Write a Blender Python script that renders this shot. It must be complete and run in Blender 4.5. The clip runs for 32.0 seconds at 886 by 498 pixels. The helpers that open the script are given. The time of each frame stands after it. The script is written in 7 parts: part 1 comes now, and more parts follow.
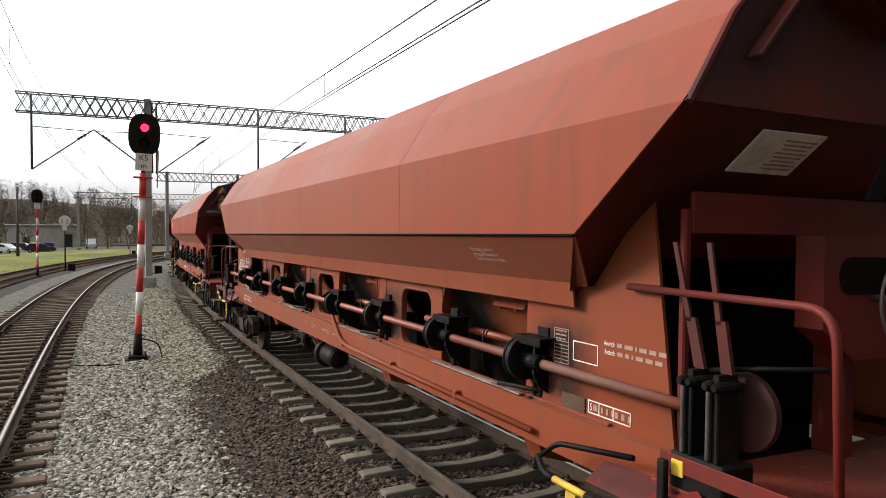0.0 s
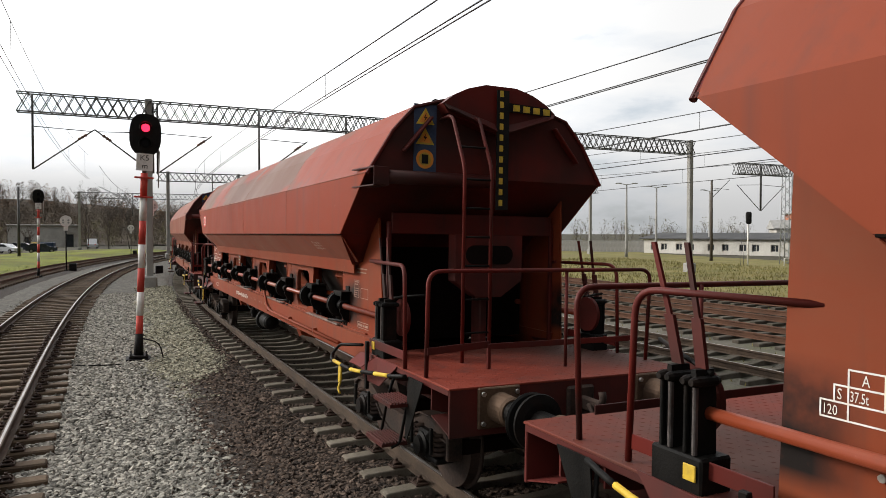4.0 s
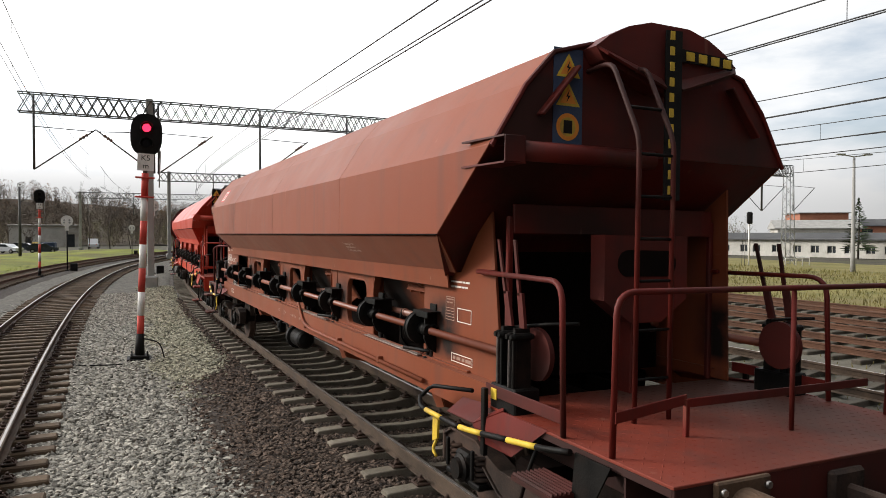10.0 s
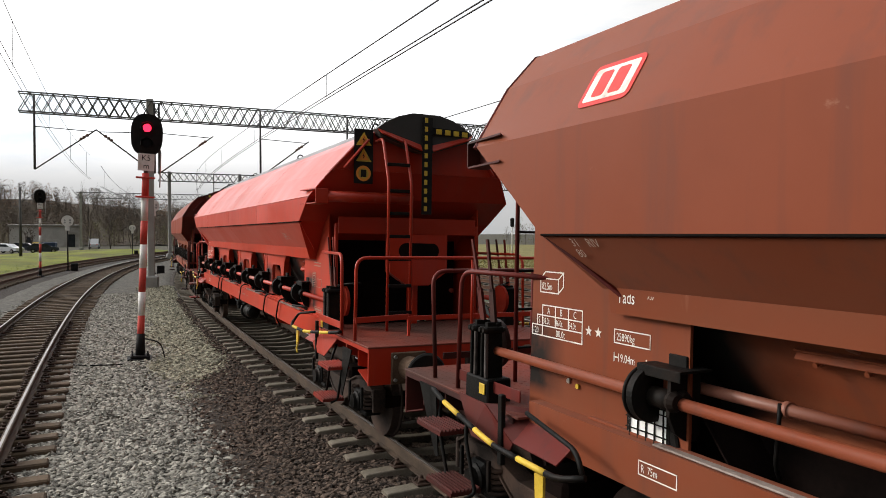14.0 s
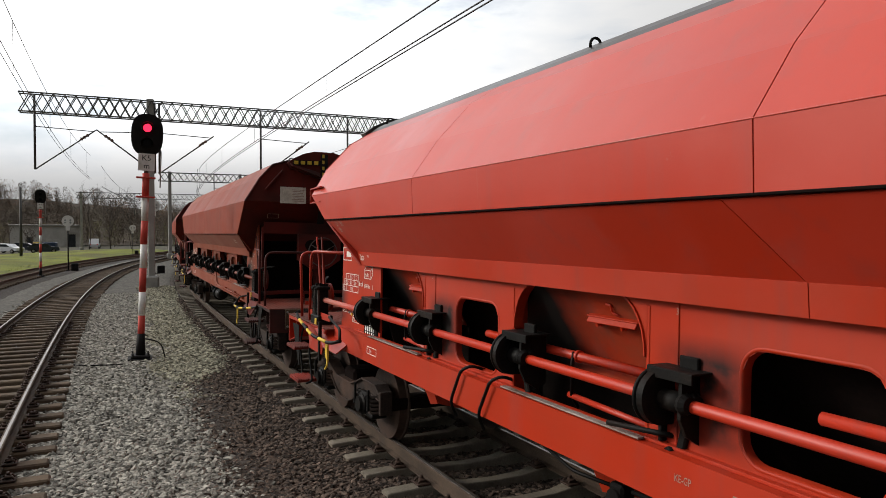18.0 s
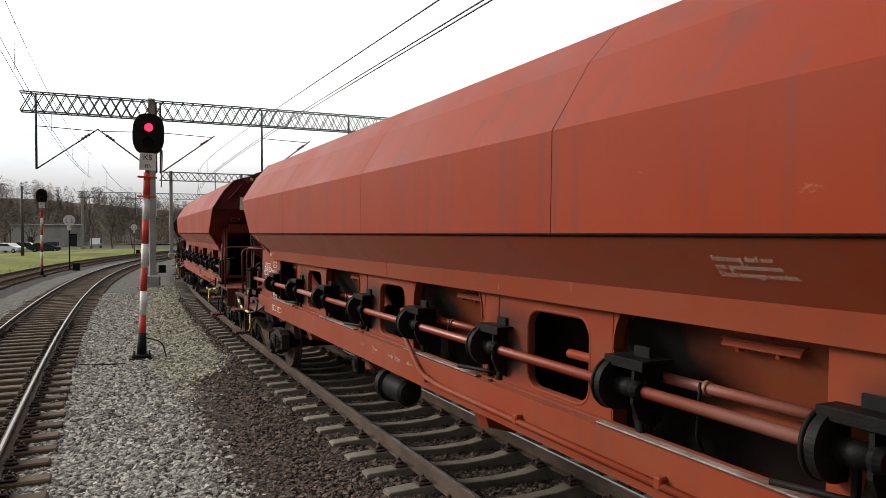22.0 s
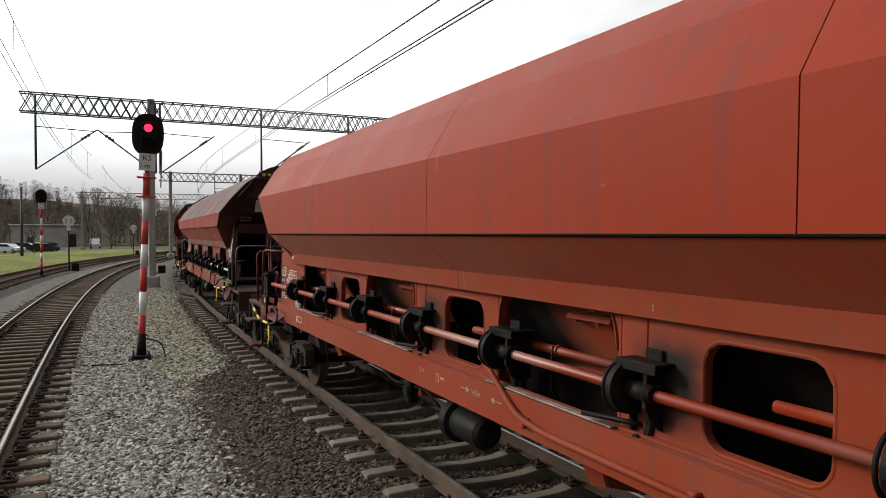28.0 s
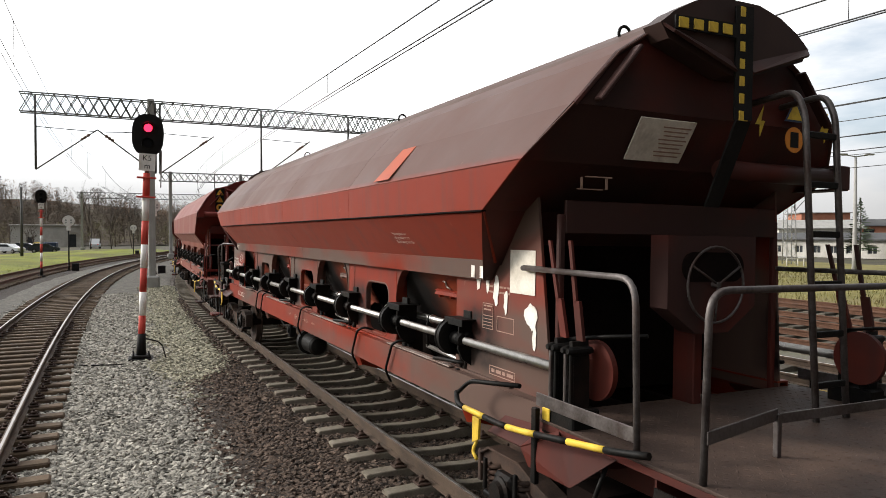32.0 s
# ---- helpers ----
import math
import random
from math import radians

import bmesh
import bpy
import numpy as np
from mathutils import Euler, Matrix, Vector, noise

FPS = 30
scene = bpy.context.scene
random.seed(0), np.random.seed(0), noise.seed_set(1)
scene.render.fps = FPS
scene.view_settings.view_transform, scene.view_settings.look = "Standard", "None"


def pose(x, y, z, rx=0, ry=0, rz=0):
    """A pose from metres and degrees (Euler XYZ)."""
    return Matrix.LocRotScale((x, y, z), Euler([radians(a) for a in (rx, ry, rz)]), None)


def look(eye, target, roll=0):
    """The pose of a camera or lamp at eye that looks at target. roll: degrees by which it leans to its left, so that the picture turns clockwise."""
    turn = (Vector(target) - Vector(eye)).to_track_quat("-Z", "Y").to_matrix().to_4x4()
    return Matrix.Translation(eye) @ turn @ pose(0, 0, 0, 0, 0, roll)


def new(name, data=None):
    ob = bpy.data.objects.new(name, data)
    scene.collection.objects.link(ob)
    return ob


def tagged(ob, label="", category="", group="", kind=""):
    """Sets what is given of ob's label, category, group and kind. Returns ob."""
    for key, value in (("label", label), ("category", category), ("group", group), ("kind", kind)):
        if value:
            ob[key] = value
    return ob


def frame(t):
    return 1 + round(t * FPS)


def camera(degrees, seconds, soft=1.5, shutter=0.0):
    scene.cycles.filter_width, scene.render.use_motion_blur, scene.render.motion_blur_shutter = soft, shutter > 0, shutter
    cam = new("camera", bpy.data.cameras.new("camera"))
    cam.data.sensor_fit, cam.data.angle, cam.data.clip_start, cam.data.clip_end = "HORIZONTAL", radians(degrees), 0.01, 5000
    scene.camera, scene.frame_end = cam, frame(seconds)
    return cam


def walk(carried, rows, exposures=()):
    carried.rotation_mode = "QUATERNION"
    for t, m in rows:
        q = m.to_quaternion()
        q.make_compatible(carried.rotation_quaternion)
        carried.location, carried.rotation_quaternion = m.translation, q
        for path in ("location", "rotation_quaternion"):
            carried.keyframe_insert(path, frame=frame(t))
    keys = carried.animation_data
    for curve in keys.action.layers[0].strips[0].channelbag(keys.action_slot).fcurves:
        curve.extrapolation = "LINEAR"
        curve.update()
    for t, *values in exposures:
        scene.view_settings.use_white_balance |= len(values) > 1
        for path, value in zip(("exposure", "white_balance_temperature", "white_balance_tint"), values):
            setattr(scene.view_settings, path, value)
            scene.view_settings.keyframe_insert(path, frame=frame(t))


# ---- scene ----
# A phone held above the ballast between two tracks while a train of hopper wagons
# rolls past. Origin below the camera; z = 0 is the top of the near rail.
EYE_Z = 2.585
cam = camera(64.4, 32.0, soft=0.8, shutter=0.0)
PITCH = 88.74


def aim(dx, dy=0.0):
    return pose(0, 0, EYE_Z, PITCH + dy * 0.046, 0, dx * 0.046)


walk(cam, [(0.0, aim(-3)), (2.0, aim(-2.6)), (3.5, aim(-2)), (5.5, aim(-0.2)), (9.0, aim(0)), (13.0, aim(0.2)), (14.5, aim(1)),
           (19.0, aim(1.4)), (20.0, aim(2.9, -1)), (25.5, aim(3.2, -1)), (27.5, aim(2.8, -0.5)), (28.5, aim(2)), (30.0, aim(2.2, -0.7)), (32.0, aim(2.2))],
     # the phone evens out its exposure as light and dark wagons pass
     [(0.0, 0.38), (0.8, 0.15), (2.0, 0.05), (6.0, 0.08), (8.0, 0.05), (10.0, 0.22), (11.0, 0.2), (12.0, 0.0), (14.5, 0.0), (16.5, -0.28), (18.5, -0.3), (20.0, 0.0), (21.0, 0.25), (22.0, 0.05), (25.5, 0.02), (28.0, -0.06), (30.5, 0.1), (31.2, 0.08), (32.0, 0.38)])

# ---------------------------------------------------------------- light
SUN_AZ, SUN_EL = radians(-80), radians(24)     # azimuth from +Y, clockwise positive
world = bpy.data.worlds.new("sky")
scene.world = world
world.use_nodes = True
nt = world.node_tree
nt.nodes.clear()
sky = nt.nodes.new("ShaderNodeTexSky")
sky.sky_type, sky.sun_disc = "NISHITA", False
sky.sun_elevation, sky.sun_rotation = SUN_EL, SUN_AZ
sky.air_density, sky.dust_density = 1.0, 2.0
bg1 = nt.nodes.new("ShaderNodeBackground")
bg1.inputs[1].default_value = 0.12
nt.links.new(sky.outputs[0], bg1.inputs[0])
tc = nt.nodes.new("ShaderNodeTexCoord")
mp = nt.nodes.new("ShaderNodeMapping")
mp.inputs["Scale"].default_value = (1.0, 1.0, 3.2)
nt.links.new(tc.outputs["Generated"], mp.inputs[0])
nz = nt.nodes.new("ShaderNodeTexNoise")
nz.inputs["Scale"].default_value, nz.inputs["Detail"].default_value, nz.inputs["Roughness"].default_value = 2.6, 7, 0.55
nt.links.new(mp.outputs[0], nz.inputs[0])
# the clouds are thin and bright round the sun, greyer away from it
dot = nt.nodes.new("ShaderNodeVectorMath")
dot.operation = "DOT_PRODUCT"
THIN = (radians(-58), radians(24))     # where the cloud is thinnest
dot.inputs[1].default_value = (math.sin(THIN[0]) * math.cos(THIN[1]), math.cos(THIN[0]) * math.cos(THIN[1]), math.sin(THIN[1]))
nt.links.new(tc.outputs["Generated"], dot.inputs[0])
glow = nt.nodes.new("ShaderNodeMapRange")
glow.interpolation_type = "SMOOTHSTEP"
for i, v in enumerate((-0.42, 0.12, 0.135, 0.90)):
    glow.inputs[i + 1].default_value = v
nt.links.new(dot.outputs["Value"], glow.inputs[0])
core = nt.nodes.new("ShaderNodeMapRange")
core.interpolation_type = "SMOOTHSTEP"
for i, v in enumerate((0.28, 1.0, 0.0, 1.7)):
    core.inputs[i + 1].default_value = v
nt.links.new(dot.outputs["Value"], core.inputs[0])
# less of the glow comes through the thick haze over the horizon
updown = nt.nodes.new("ShaderNodeSeparateXYZ")
nt.links.new(tc.outputs["Generated"], updown.inputs[0])
haze = nt.nodes.new("ShaderNodeMapRange")
haze.interpolation_type = "SMOOTHSTEP"
for i, v in enumerate((0.03, 0.24, 0.0, 1.0)):
    haze.inputs[i + 1].default_value = v
nt.links.new(updown.outputs["Z"], haze.inputs[0])
thin = nt.nodes.new("ShaderNodeMath")
thin.operation = "MULTIPLY"
nt.links.new(core.outputs[0], thin.inputs[0])
nt.links.new(haze.outputs[0], thin.inputs[1])
both_glow = nt.nodes.new("ShaderNodeMath")
nt.links.new(glow.outputs[0], both_glow.inputs[0])
nt.links.new(thin.outputs[0], both_glow.inputs[1])
cloud = nt.nodes.new("ShaderNodeBackground")
ccol = nt.nodes.new("ShaderNodeValToRGB")
ccol.color_ramp.elements[0].position, ccol.color_ramp.elements[0].color = 0.34, (0.74, 0.80, 0.87, 1)
ccol.color_ramp.elements[1].position, ccol.color_ramp.elements[1].color = 0.54, (1.0, 1.0, 1.0, 1)
nt.links.new(nz.outputs[0], ccol.inputs[0])
nt.links.new(ccol.outputs[0], cloud.inputs[0])
# the cloud deck is greyer low over the horizon
low = nt.nodes.new("ShaderNodeMapRange")
low.interpolation_type = "SMOOTHSTEP"
for i, v in enumerate((0.0, 0.16, 0.60, 1.0)):
    low.inputs[i + 1].default_value = v
nt.links.new(updown.outputs["Z"], low.inputs[0])
dim = nt.nodes.new("ShaderNodeMath")
dim.operation = "MULTIPLY"
nt.links.new(both_glow.outputs[0], dim.inputs[0])
nt.links.new(low.outputs[0], dim.inputs[1])
nt.links.new(dim.outputs[0], cloud.inputs[1])
cover = nt.nodes.new("ShaderNodeMapRange")
cover.inputs[1].default_value, cover.inputs[2].default_value = 0.34, 0.46
cover.inputs[3].default_value, cover.inputs[4].default_value = 0.55, 1.0
nt.links.new(nz.outputs[0], cover.inputs[0])
mixw = nt.nodes.new("ShaderNodeMixShader")
outw = nt.nodes.new("ShaderNodeOutputWorld")
nt.links.new(cover.outputs[0], mixw.inputs[0])
nt.links.new(bg1.outputs[0], mixw.inputs[1])
nt.links.new(cloud.outputs[0], mixw.inputs[2])
nt.links.new(mixw.outputs[0], outw.inputs[0])
sun = new("sun", bpy.data.lights.new("sun", "SUN"))
sun.data.energy, sun.data.angle, sun.data.color = 2.6, radians(14), (1.0, 0.93, 0.84)
sun.matrix_world = look((0, 0, 0), (-math.sin(SUN_AZ) * math.cos(SUN_EL), -math.cos(SUN_AZ) * math.cos(SUN_EL), -math.sin(SUN_EL)))
sun.location = (-60, 20, 60)
scene.view_settings.exposure = 0.0

# ---------------------------------------------------------------- materials
def nodes_of(name):
    m = bpy.data.materials.new(name)
    m.use_nodes = True
    t = m.node_tree
    return m, t, t.nodes["Principled BSDF"]


def add(t, kind, **inputs):
    n = t.nodes.new(kind)
    for k, v in inputs.items():
        n.inputs[k.replace("_", " ")].default_value = v
    return n


def noise_of(t, src, scale, detail=4, rough=0.55, stretch=(1, 1, 1)):
    mpn = t.nodes.new("ShaderNodeMapping")
    mpn.inputs["Scale"].default_value = stretch
    t.links.new(src, mpn.inputs[0])
    n = add(t, "ShaderNodeTexNoise", Scale=scale, Detail=detail, Roughness=rough)
    t.links.new(mpn.outputs[0], n.inputs[0])
    return n.outputs[0]


def ramp(t, src, lo, hi, a=0.0, b=1.0):
    r = add(t, "ShaderNodeMapRange")
    for i, v in enumerate((lo, hi, a, b)):
        r.inputs[i + 1].default_value = v
    t.links.new(src, r.inputs[0])
    return r.outputs[0]


def mixc(t, fac, a, b):
    n = t.nodes.new("ShaderNodeMix")
    n.data_type = "RGBA"
    if isinstance(fac, (int, float)):
        n.inputs[0].default_value = fac
    else:
        t.links.new(fac, n.inputs[0])
    for sock, v in ((n.inputs[6], a), (n.inputs[7], b)):
        if isinstance(v, tuple):
            sock.default_value = (*v[:3], 1)
        else:
            t.links.new(v, sock)
    return n.outputs[2]


def bump_to(t, b, h, strength, dist=0.01):
    n = add(t, "ShaderNodeBump", Strength=strength, Distance=dist)
    t.links.new(h, n.inputs["Height"])
    t.links.new(n.outputs[0], b.inputs["Normal"])


def stuff_mat(name, c1, c2, scale=3.0, rough=0.85, metal=0.0, fine=40.0, bump=0.3, dirt=None, dist=0.01, src="Object", rnd=0.0, island=0.0, spec=0.16):
    """Two colours mixed at a coarse and a fine scale, with bump; dirt is a third colour in patches."""
    m, t, b = nodes_of(name)
    co = t.nodes.new("ShaderNodeTexCoord").outputs["Object"] if src == "Object" else t.nodes.new("ShaderNodeNewGeometry").outputs["Position"]
    n1, n2 = noise_of(t, co, scale, 5), noise_of(t, co, fine, 3)
    mm = t.nodes.new("ShaderNodeMath")
    mm.operation = "MULTIPLY_ADD"
    t.links.new(n2, mm.inputs[0])
    mm.inputs[1].default_value = 0.5
    t.links.new(n1, mm.inputs[2])
    col = mixc(t, ramp(t, mm.outputs[0], 0.5, 1.0), c1, c2)
    if dirt:
        col = mixc(t, ramp(t, noise_of(t, co, scale * 0.45, 6, 0.65), 0.52, 0.68, 0, 0.8), col, dirt)
    if rnd or island:
        o = t.nodes.new("ShaderNodeObjectInfo").outputs["Random"] if rnd else t.nodes.new("ShaderNodeNewGeometry").outputs["Random Per Island"]
        hs = t.nodes.new("ShaderNodeHueSaturation")
        t.links.new(ramp(t, o, 0, 1, 1 - (rnd or island), 1 + (rnd or island)), hs.inputs["Value"])
        t.links.new(col, hs.inputs["Color"])
        col = hs.outputs[0]
    t.links.new(col, b.inputs["Base Color"])
    b.inputs["Metallic"].default_value = metal
    b.inputs["Specular IOR Level"].default_value = spec
    t.links.new(ramp(t, n1, 0.3, 0.7, max(0.05, rough - 0.1), min(1, rough + 0.1)), b.inputs["Roughness"])
    if bump:
        bump_to(t, b, mm.outputs[0], bump, dist)
    return m


def paint_mat(name, patch=None, patch_at=(0.5, 0.62), grime=0.55, gloss=0.55, soot_shade=False, spec=0.20, sheet=False, above=None, dust=0.0, chalk=0.0):
    """Wagon paint: the colour is the object's own; chalky fade, vertical streaks, grime, rust freckles; patch is an overspray colour."""
    m, t, b = nodes_of(name)
    co = t.nodes.new("ShaderNodeTexCoord").outputs["Object"]
    oi = t.nodes.new("ShaderNodeObjectInfo")
    ad = t.nodes.new("ShaderNodeVectorMath")
    ad.operation = "ADD"
    cmb = t.nodes.new("ShaderNodeCombineXYZ")
    mul = t.nodes.new("ShaderNodeMath")
    mul.operation = "MULTIPLY"
    mul.inputs[1].default_value = 37.0
    t.links.new(oi.outputs["Random"], mul.inputs[0])
    t.links.new(mul.outputs[0], cmb.inputs[0])
    t.links.new(co, ad.inputs[0])
    t.links.new(cmb.outputs[0], ad.inputs[1])
    co = ad.outputs[0]
    dim = t.nodes.new("ShaderNodeHueSaturation")
    dim.inputs["Value"].default_value, dim.inputs["Saturation"].default_value = 0.70, 1.12
    t.links.new(oi.outputs["Color"], dim.inputs["Color"])
    base = dim.outputs[0]
    big = noise_of(t, co, 0.55, 5, 0.6)
    streak = noise_of(t, co, 1.0, 5, 0.6, (5.0, 5.0, 0.35))
    fine = noise_of(t, co, 28, 4, 0.6)
    hs = t.nodes.new("ShaderNodeHueSaturation")
    t.links.new(base, hs.inputs["Color"])
    hs.inputs["Saturation"].default_value, hs.inputs["Value"].default_value = 0.95, 1.16
    col = mixc(t, ramp(t, big, 0.42, 0.66, 0, 0.7), base, hs.outputs[0])
    hs2 = t.nodes.new("ShaderNodeHueSaturation")
    t.links.new(base, hs2.inputs["Color"])
    hs2.inputs["Saturation"].default_value, hs2.inputs["Value"].default_value = 0.85, 0.62
    col = mixc(t, ramp(t, streak, 0.52, 0.72, 0, grime), col, hs2.outputs[0])
    if patch:
        fac = ramp(t, noise_of(t, co, 0.62, 4, 0.5, (0.55, 1.0, 1.6)), patch_at[0], patch_at[1], 0, 0.9)
        if above:
            # only the roof slopes above the crease are oversprayed
            sz = t.nodes.new("ShaderNodeSeparateXYZ")
            t.links.new(t.nodes.new("ShaderNodeTexCoord").outputs["Object"], sz.inputs[0])
            am = t.nodes.new("ShaderNodeMath")
            am.operation = "MULTIPLY"
            t.links.new(fac, am.inputs[0])
            t.links.new(ramp(t, sz.outputs["Z"], above - 0.03, above + 0.05), am.inputs[1])
            fac = am.outputs[0]
        col = mixc(t, fac, col, patch)
    spots = noise_of(t, co, 6.5, 6, 0.7)
    col = mixc(t, ramp(t, spots, 0.70, 0.78, 0, 0.55), col, (0.045, 0.022, 0.016))
    col = mixc(t, ramp(t, noise_of(t, co, 3.0, 6, 0.75, (1.0, 1.0, 1.6)), 0.68, 0.76, 0, 0.35), col, (0.36, 0.20, 0.14))
    if dust:
        # brown road and ore dust on the lower works
        col = mixc(t, ramp(t, noise_of(t, co, 1.1, 6, 0.65, (1.0, 1.0, 2.2)), 0.30, 0.66, 0.10, dust), col, (0.16, 0.056, 0.028))
    # pale upright scuffs
    col = mixc(t, ramp(t, noise_of(t, co, 1.6, 3, 0.5, (4.0, 4.0, 0.7)), 0.72, 0.77, 0, 0.12), col, (0.45, 0.24, 0.17))
    if soot_shade:
        # oily soot and painted-in shade beside the cranks, every 3.19 m along the side
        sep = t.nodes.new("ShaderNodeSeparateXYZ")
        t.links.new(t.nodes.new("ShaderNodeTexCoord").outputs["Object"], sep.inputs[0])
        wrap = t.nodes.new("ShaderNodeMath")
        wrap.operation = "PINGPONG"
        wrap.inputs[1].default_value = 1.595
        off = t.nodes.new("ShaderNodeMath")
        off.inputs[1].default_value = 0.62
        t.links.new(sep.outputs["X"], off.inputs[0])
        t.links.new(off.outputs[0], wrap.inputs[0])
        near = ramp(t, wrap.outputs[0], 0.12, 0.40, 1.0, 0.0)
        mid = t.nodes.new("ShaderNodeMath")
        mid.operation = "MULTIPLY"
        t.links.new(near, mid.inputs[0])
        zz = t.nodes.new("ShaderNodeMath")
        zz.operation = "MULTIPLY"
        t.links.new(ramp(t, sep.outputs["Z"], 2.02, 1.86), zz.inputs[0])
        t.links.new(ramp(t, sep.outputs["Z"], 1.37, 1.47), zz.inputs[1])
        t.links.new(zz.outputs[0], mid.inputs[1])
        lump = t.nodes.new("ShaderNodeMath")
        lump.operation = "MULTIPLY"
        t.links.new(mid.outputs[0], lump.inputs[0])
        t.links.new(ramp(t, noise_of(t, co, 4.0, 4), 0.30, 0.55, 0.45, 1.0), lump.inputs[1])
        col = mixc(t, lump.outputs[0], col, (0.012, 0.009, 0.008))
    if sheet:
        # the port's shade, with soot, painted over the first half of each sheet
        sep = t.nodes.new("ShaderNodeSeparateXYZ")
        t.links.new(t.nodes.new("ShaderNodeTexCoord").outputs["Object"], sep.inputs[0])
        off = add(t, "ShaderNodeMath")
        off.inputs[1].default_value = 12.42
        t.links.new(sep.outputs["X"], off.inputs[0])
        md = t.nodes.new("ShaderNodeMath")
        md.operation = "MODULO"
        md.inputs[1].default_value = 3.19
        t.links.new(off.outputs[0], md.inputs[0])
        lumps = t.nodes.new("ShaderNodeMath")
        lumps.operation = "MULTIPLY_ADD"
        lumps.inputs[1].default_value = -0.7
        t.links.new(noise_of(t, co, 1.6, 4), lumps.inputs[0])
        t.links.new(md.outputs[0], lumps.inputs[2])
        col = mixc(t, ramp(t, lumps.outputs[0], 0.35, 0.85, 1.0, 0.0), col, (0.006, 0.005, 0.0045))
    t.links.new(col, b.inputs["Base Color"])
    t.links.new(ramp(t, big, 0.3, 0.7, gloss - 0.08, gloss + 0.12), b.inputs["Roughness"])
    b.inputs["Specular IOR Level"].default_value = spec
    b.inputs["IOR"].default_value = 1.45
    b.inputs["Sheen Weight"].default_value, b.inputs["Sheen Roughness"].default_value = chalk, 0.45
    b.inputs["Sheen Tint"].default_value = (1.0, 0.72, 0.62, 1)
    bump_to(t, b, mixc(t, 0.012, noise_of(t, co, 1.1, 2, 0.4), fine), 0.22, 0.06)
    return m


PAINT = paint_mat("wagon_paint", chalk=0.15, spec=0.15)
PAINT_CLEAN = paint_mat("wagon_paint_less_faded", chalk=0.05, grime=0.6, spec=0.13, gloss=0.55)
PAINT_LOW = paint_mat("wagon_paint_soot_shade", chalk=0.07, soot_shade=True, grime=0.75, dust=0.5, spec=0.15)
PAINT_LOW_GLOSS = paint_mat("wagon_paint_fresh_soot_shade", soot_shade=True, grime=0.35, gloss=0.50, spec=0.22, dust=0.25)
PAINT_GLOSS = paint_mat("wagon_paint_fresh", chalk=0.06, grime=0.3, gloss=0.38, spec=0.45)
# maroon, less faded than the sides, with the ends' shade put into it
PAINT_END = paint_mat("shaded_end_paint", patch=(0.030, 0.014, 0.012), patch_at=(0.42, 0.66), grime=0.8, gloss=0.5)
DECKP = paint_mat("trodden_wagon_paint", patch=(0.060, 0.034, 0.027), patch_at=(0.32, 0.62), grime=0.8, gloss=0.7)
RODP = paint_mat("worn_rod_paint", patch=(0.30, 0.17, 0.13), patch_at=(0.50, 0.70), grime=0.6, gloss=0.45, spec=0.6)
# grime, with the shade of end beams and end walls added to the colour
PAINT_GRIMY_SHADED = paint_mat("wagon_paint_grimy_shaded", patch=(0.028, 0.017, 0.015), patch_at=(0.22, 0.56), grime=0.8)
DECKDARK = stuff_mat("blackened_deck", (0.024, 0.016, 0.013), (0.070, 0.046, 0.036), 2.2, 0.7, 0.0, 60, 0.5, (0.10, 0.066, 0.050))
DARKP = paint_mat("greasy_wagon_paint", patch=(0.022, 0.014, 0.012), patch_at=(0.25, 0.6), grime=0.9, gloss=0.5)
LEDGE = stuff_mat("bared_ledge", (0.16, 0.11, 0.09), (0.34, 0.29, 0.26), 4, 0.6, 0.2, 40, 0.3, (0.10, 0.05, 0.035))
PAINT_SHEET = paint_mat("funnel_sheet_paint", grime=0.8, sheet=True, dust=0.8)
WORNRAIL = stuff_mat("worn_dark_handrail", (0.05, 0.04, 0.037), (0.14, 0.125, 0.12), 5, 0.45, 0.5, 50, 0.1, (0.06, 0.035, 0.028))
PAINT_LOW_WORN = paint_mat("wagon_paint_grimed", patch=(0.085, 0.062, 0.05), patch_at=(0.40, 0.55), soot_shade=True, grime=0.8)
PAINT_PATCH = paint_mat("wagon_paint_patched", chalk=0.02, patch=(0.115, 0.056, 0.035), patch_at=(0.49, 0.56), above=3.2)
PAINT_WORN = paint_mat("wagon_paint_worn", patch=(0.062, 0.034, 0.026), patch_at=(0.22, 0.40), grime=0.7, above=3.08, gloss=0.62, spec=0.18, chalk=0.06)
BLACK = stuff_mat("greasy_black_steel", (0.003, 0.003, 0.003), (0.010, 0.009, 0.008), 6, 0.55, 0.0, 60, 0.4, (0.018, 0.011, 0.008), spec=0.10)
# soot, darkened further so the colour holds the shade of recesses and gaps
SOOTSHADE = stuff_mat("sooty_shaded_steel", (0.003, 0.0025, 0.002), (0.012, 0.007, 0.006), 2, 0.9, 0.0, 30, 0.3, spec=0.05)
BOGIE = stuff_mat("bogie_grime", (0.012, 0.010, 0.009), (0.055, 0.036, 0.028), 3, 0.75, 0.0, 40, 0.5, (0.075, 0.043, 0.03))
STEEL = stuff_mat("worn_steel", (0.30, 0.28, 0.26), (0.50, 0.48, 0.45), 8, 0.35, 0.9, 80, 0.1)
RODS = stuff_mat("worn_pink_rod", (0.22, 0.085, 0.067), (0.34, 0.18, 0.15), 3, 0.42, 0.1, 50, 0.15, (0.16, 0.07, 0.05))
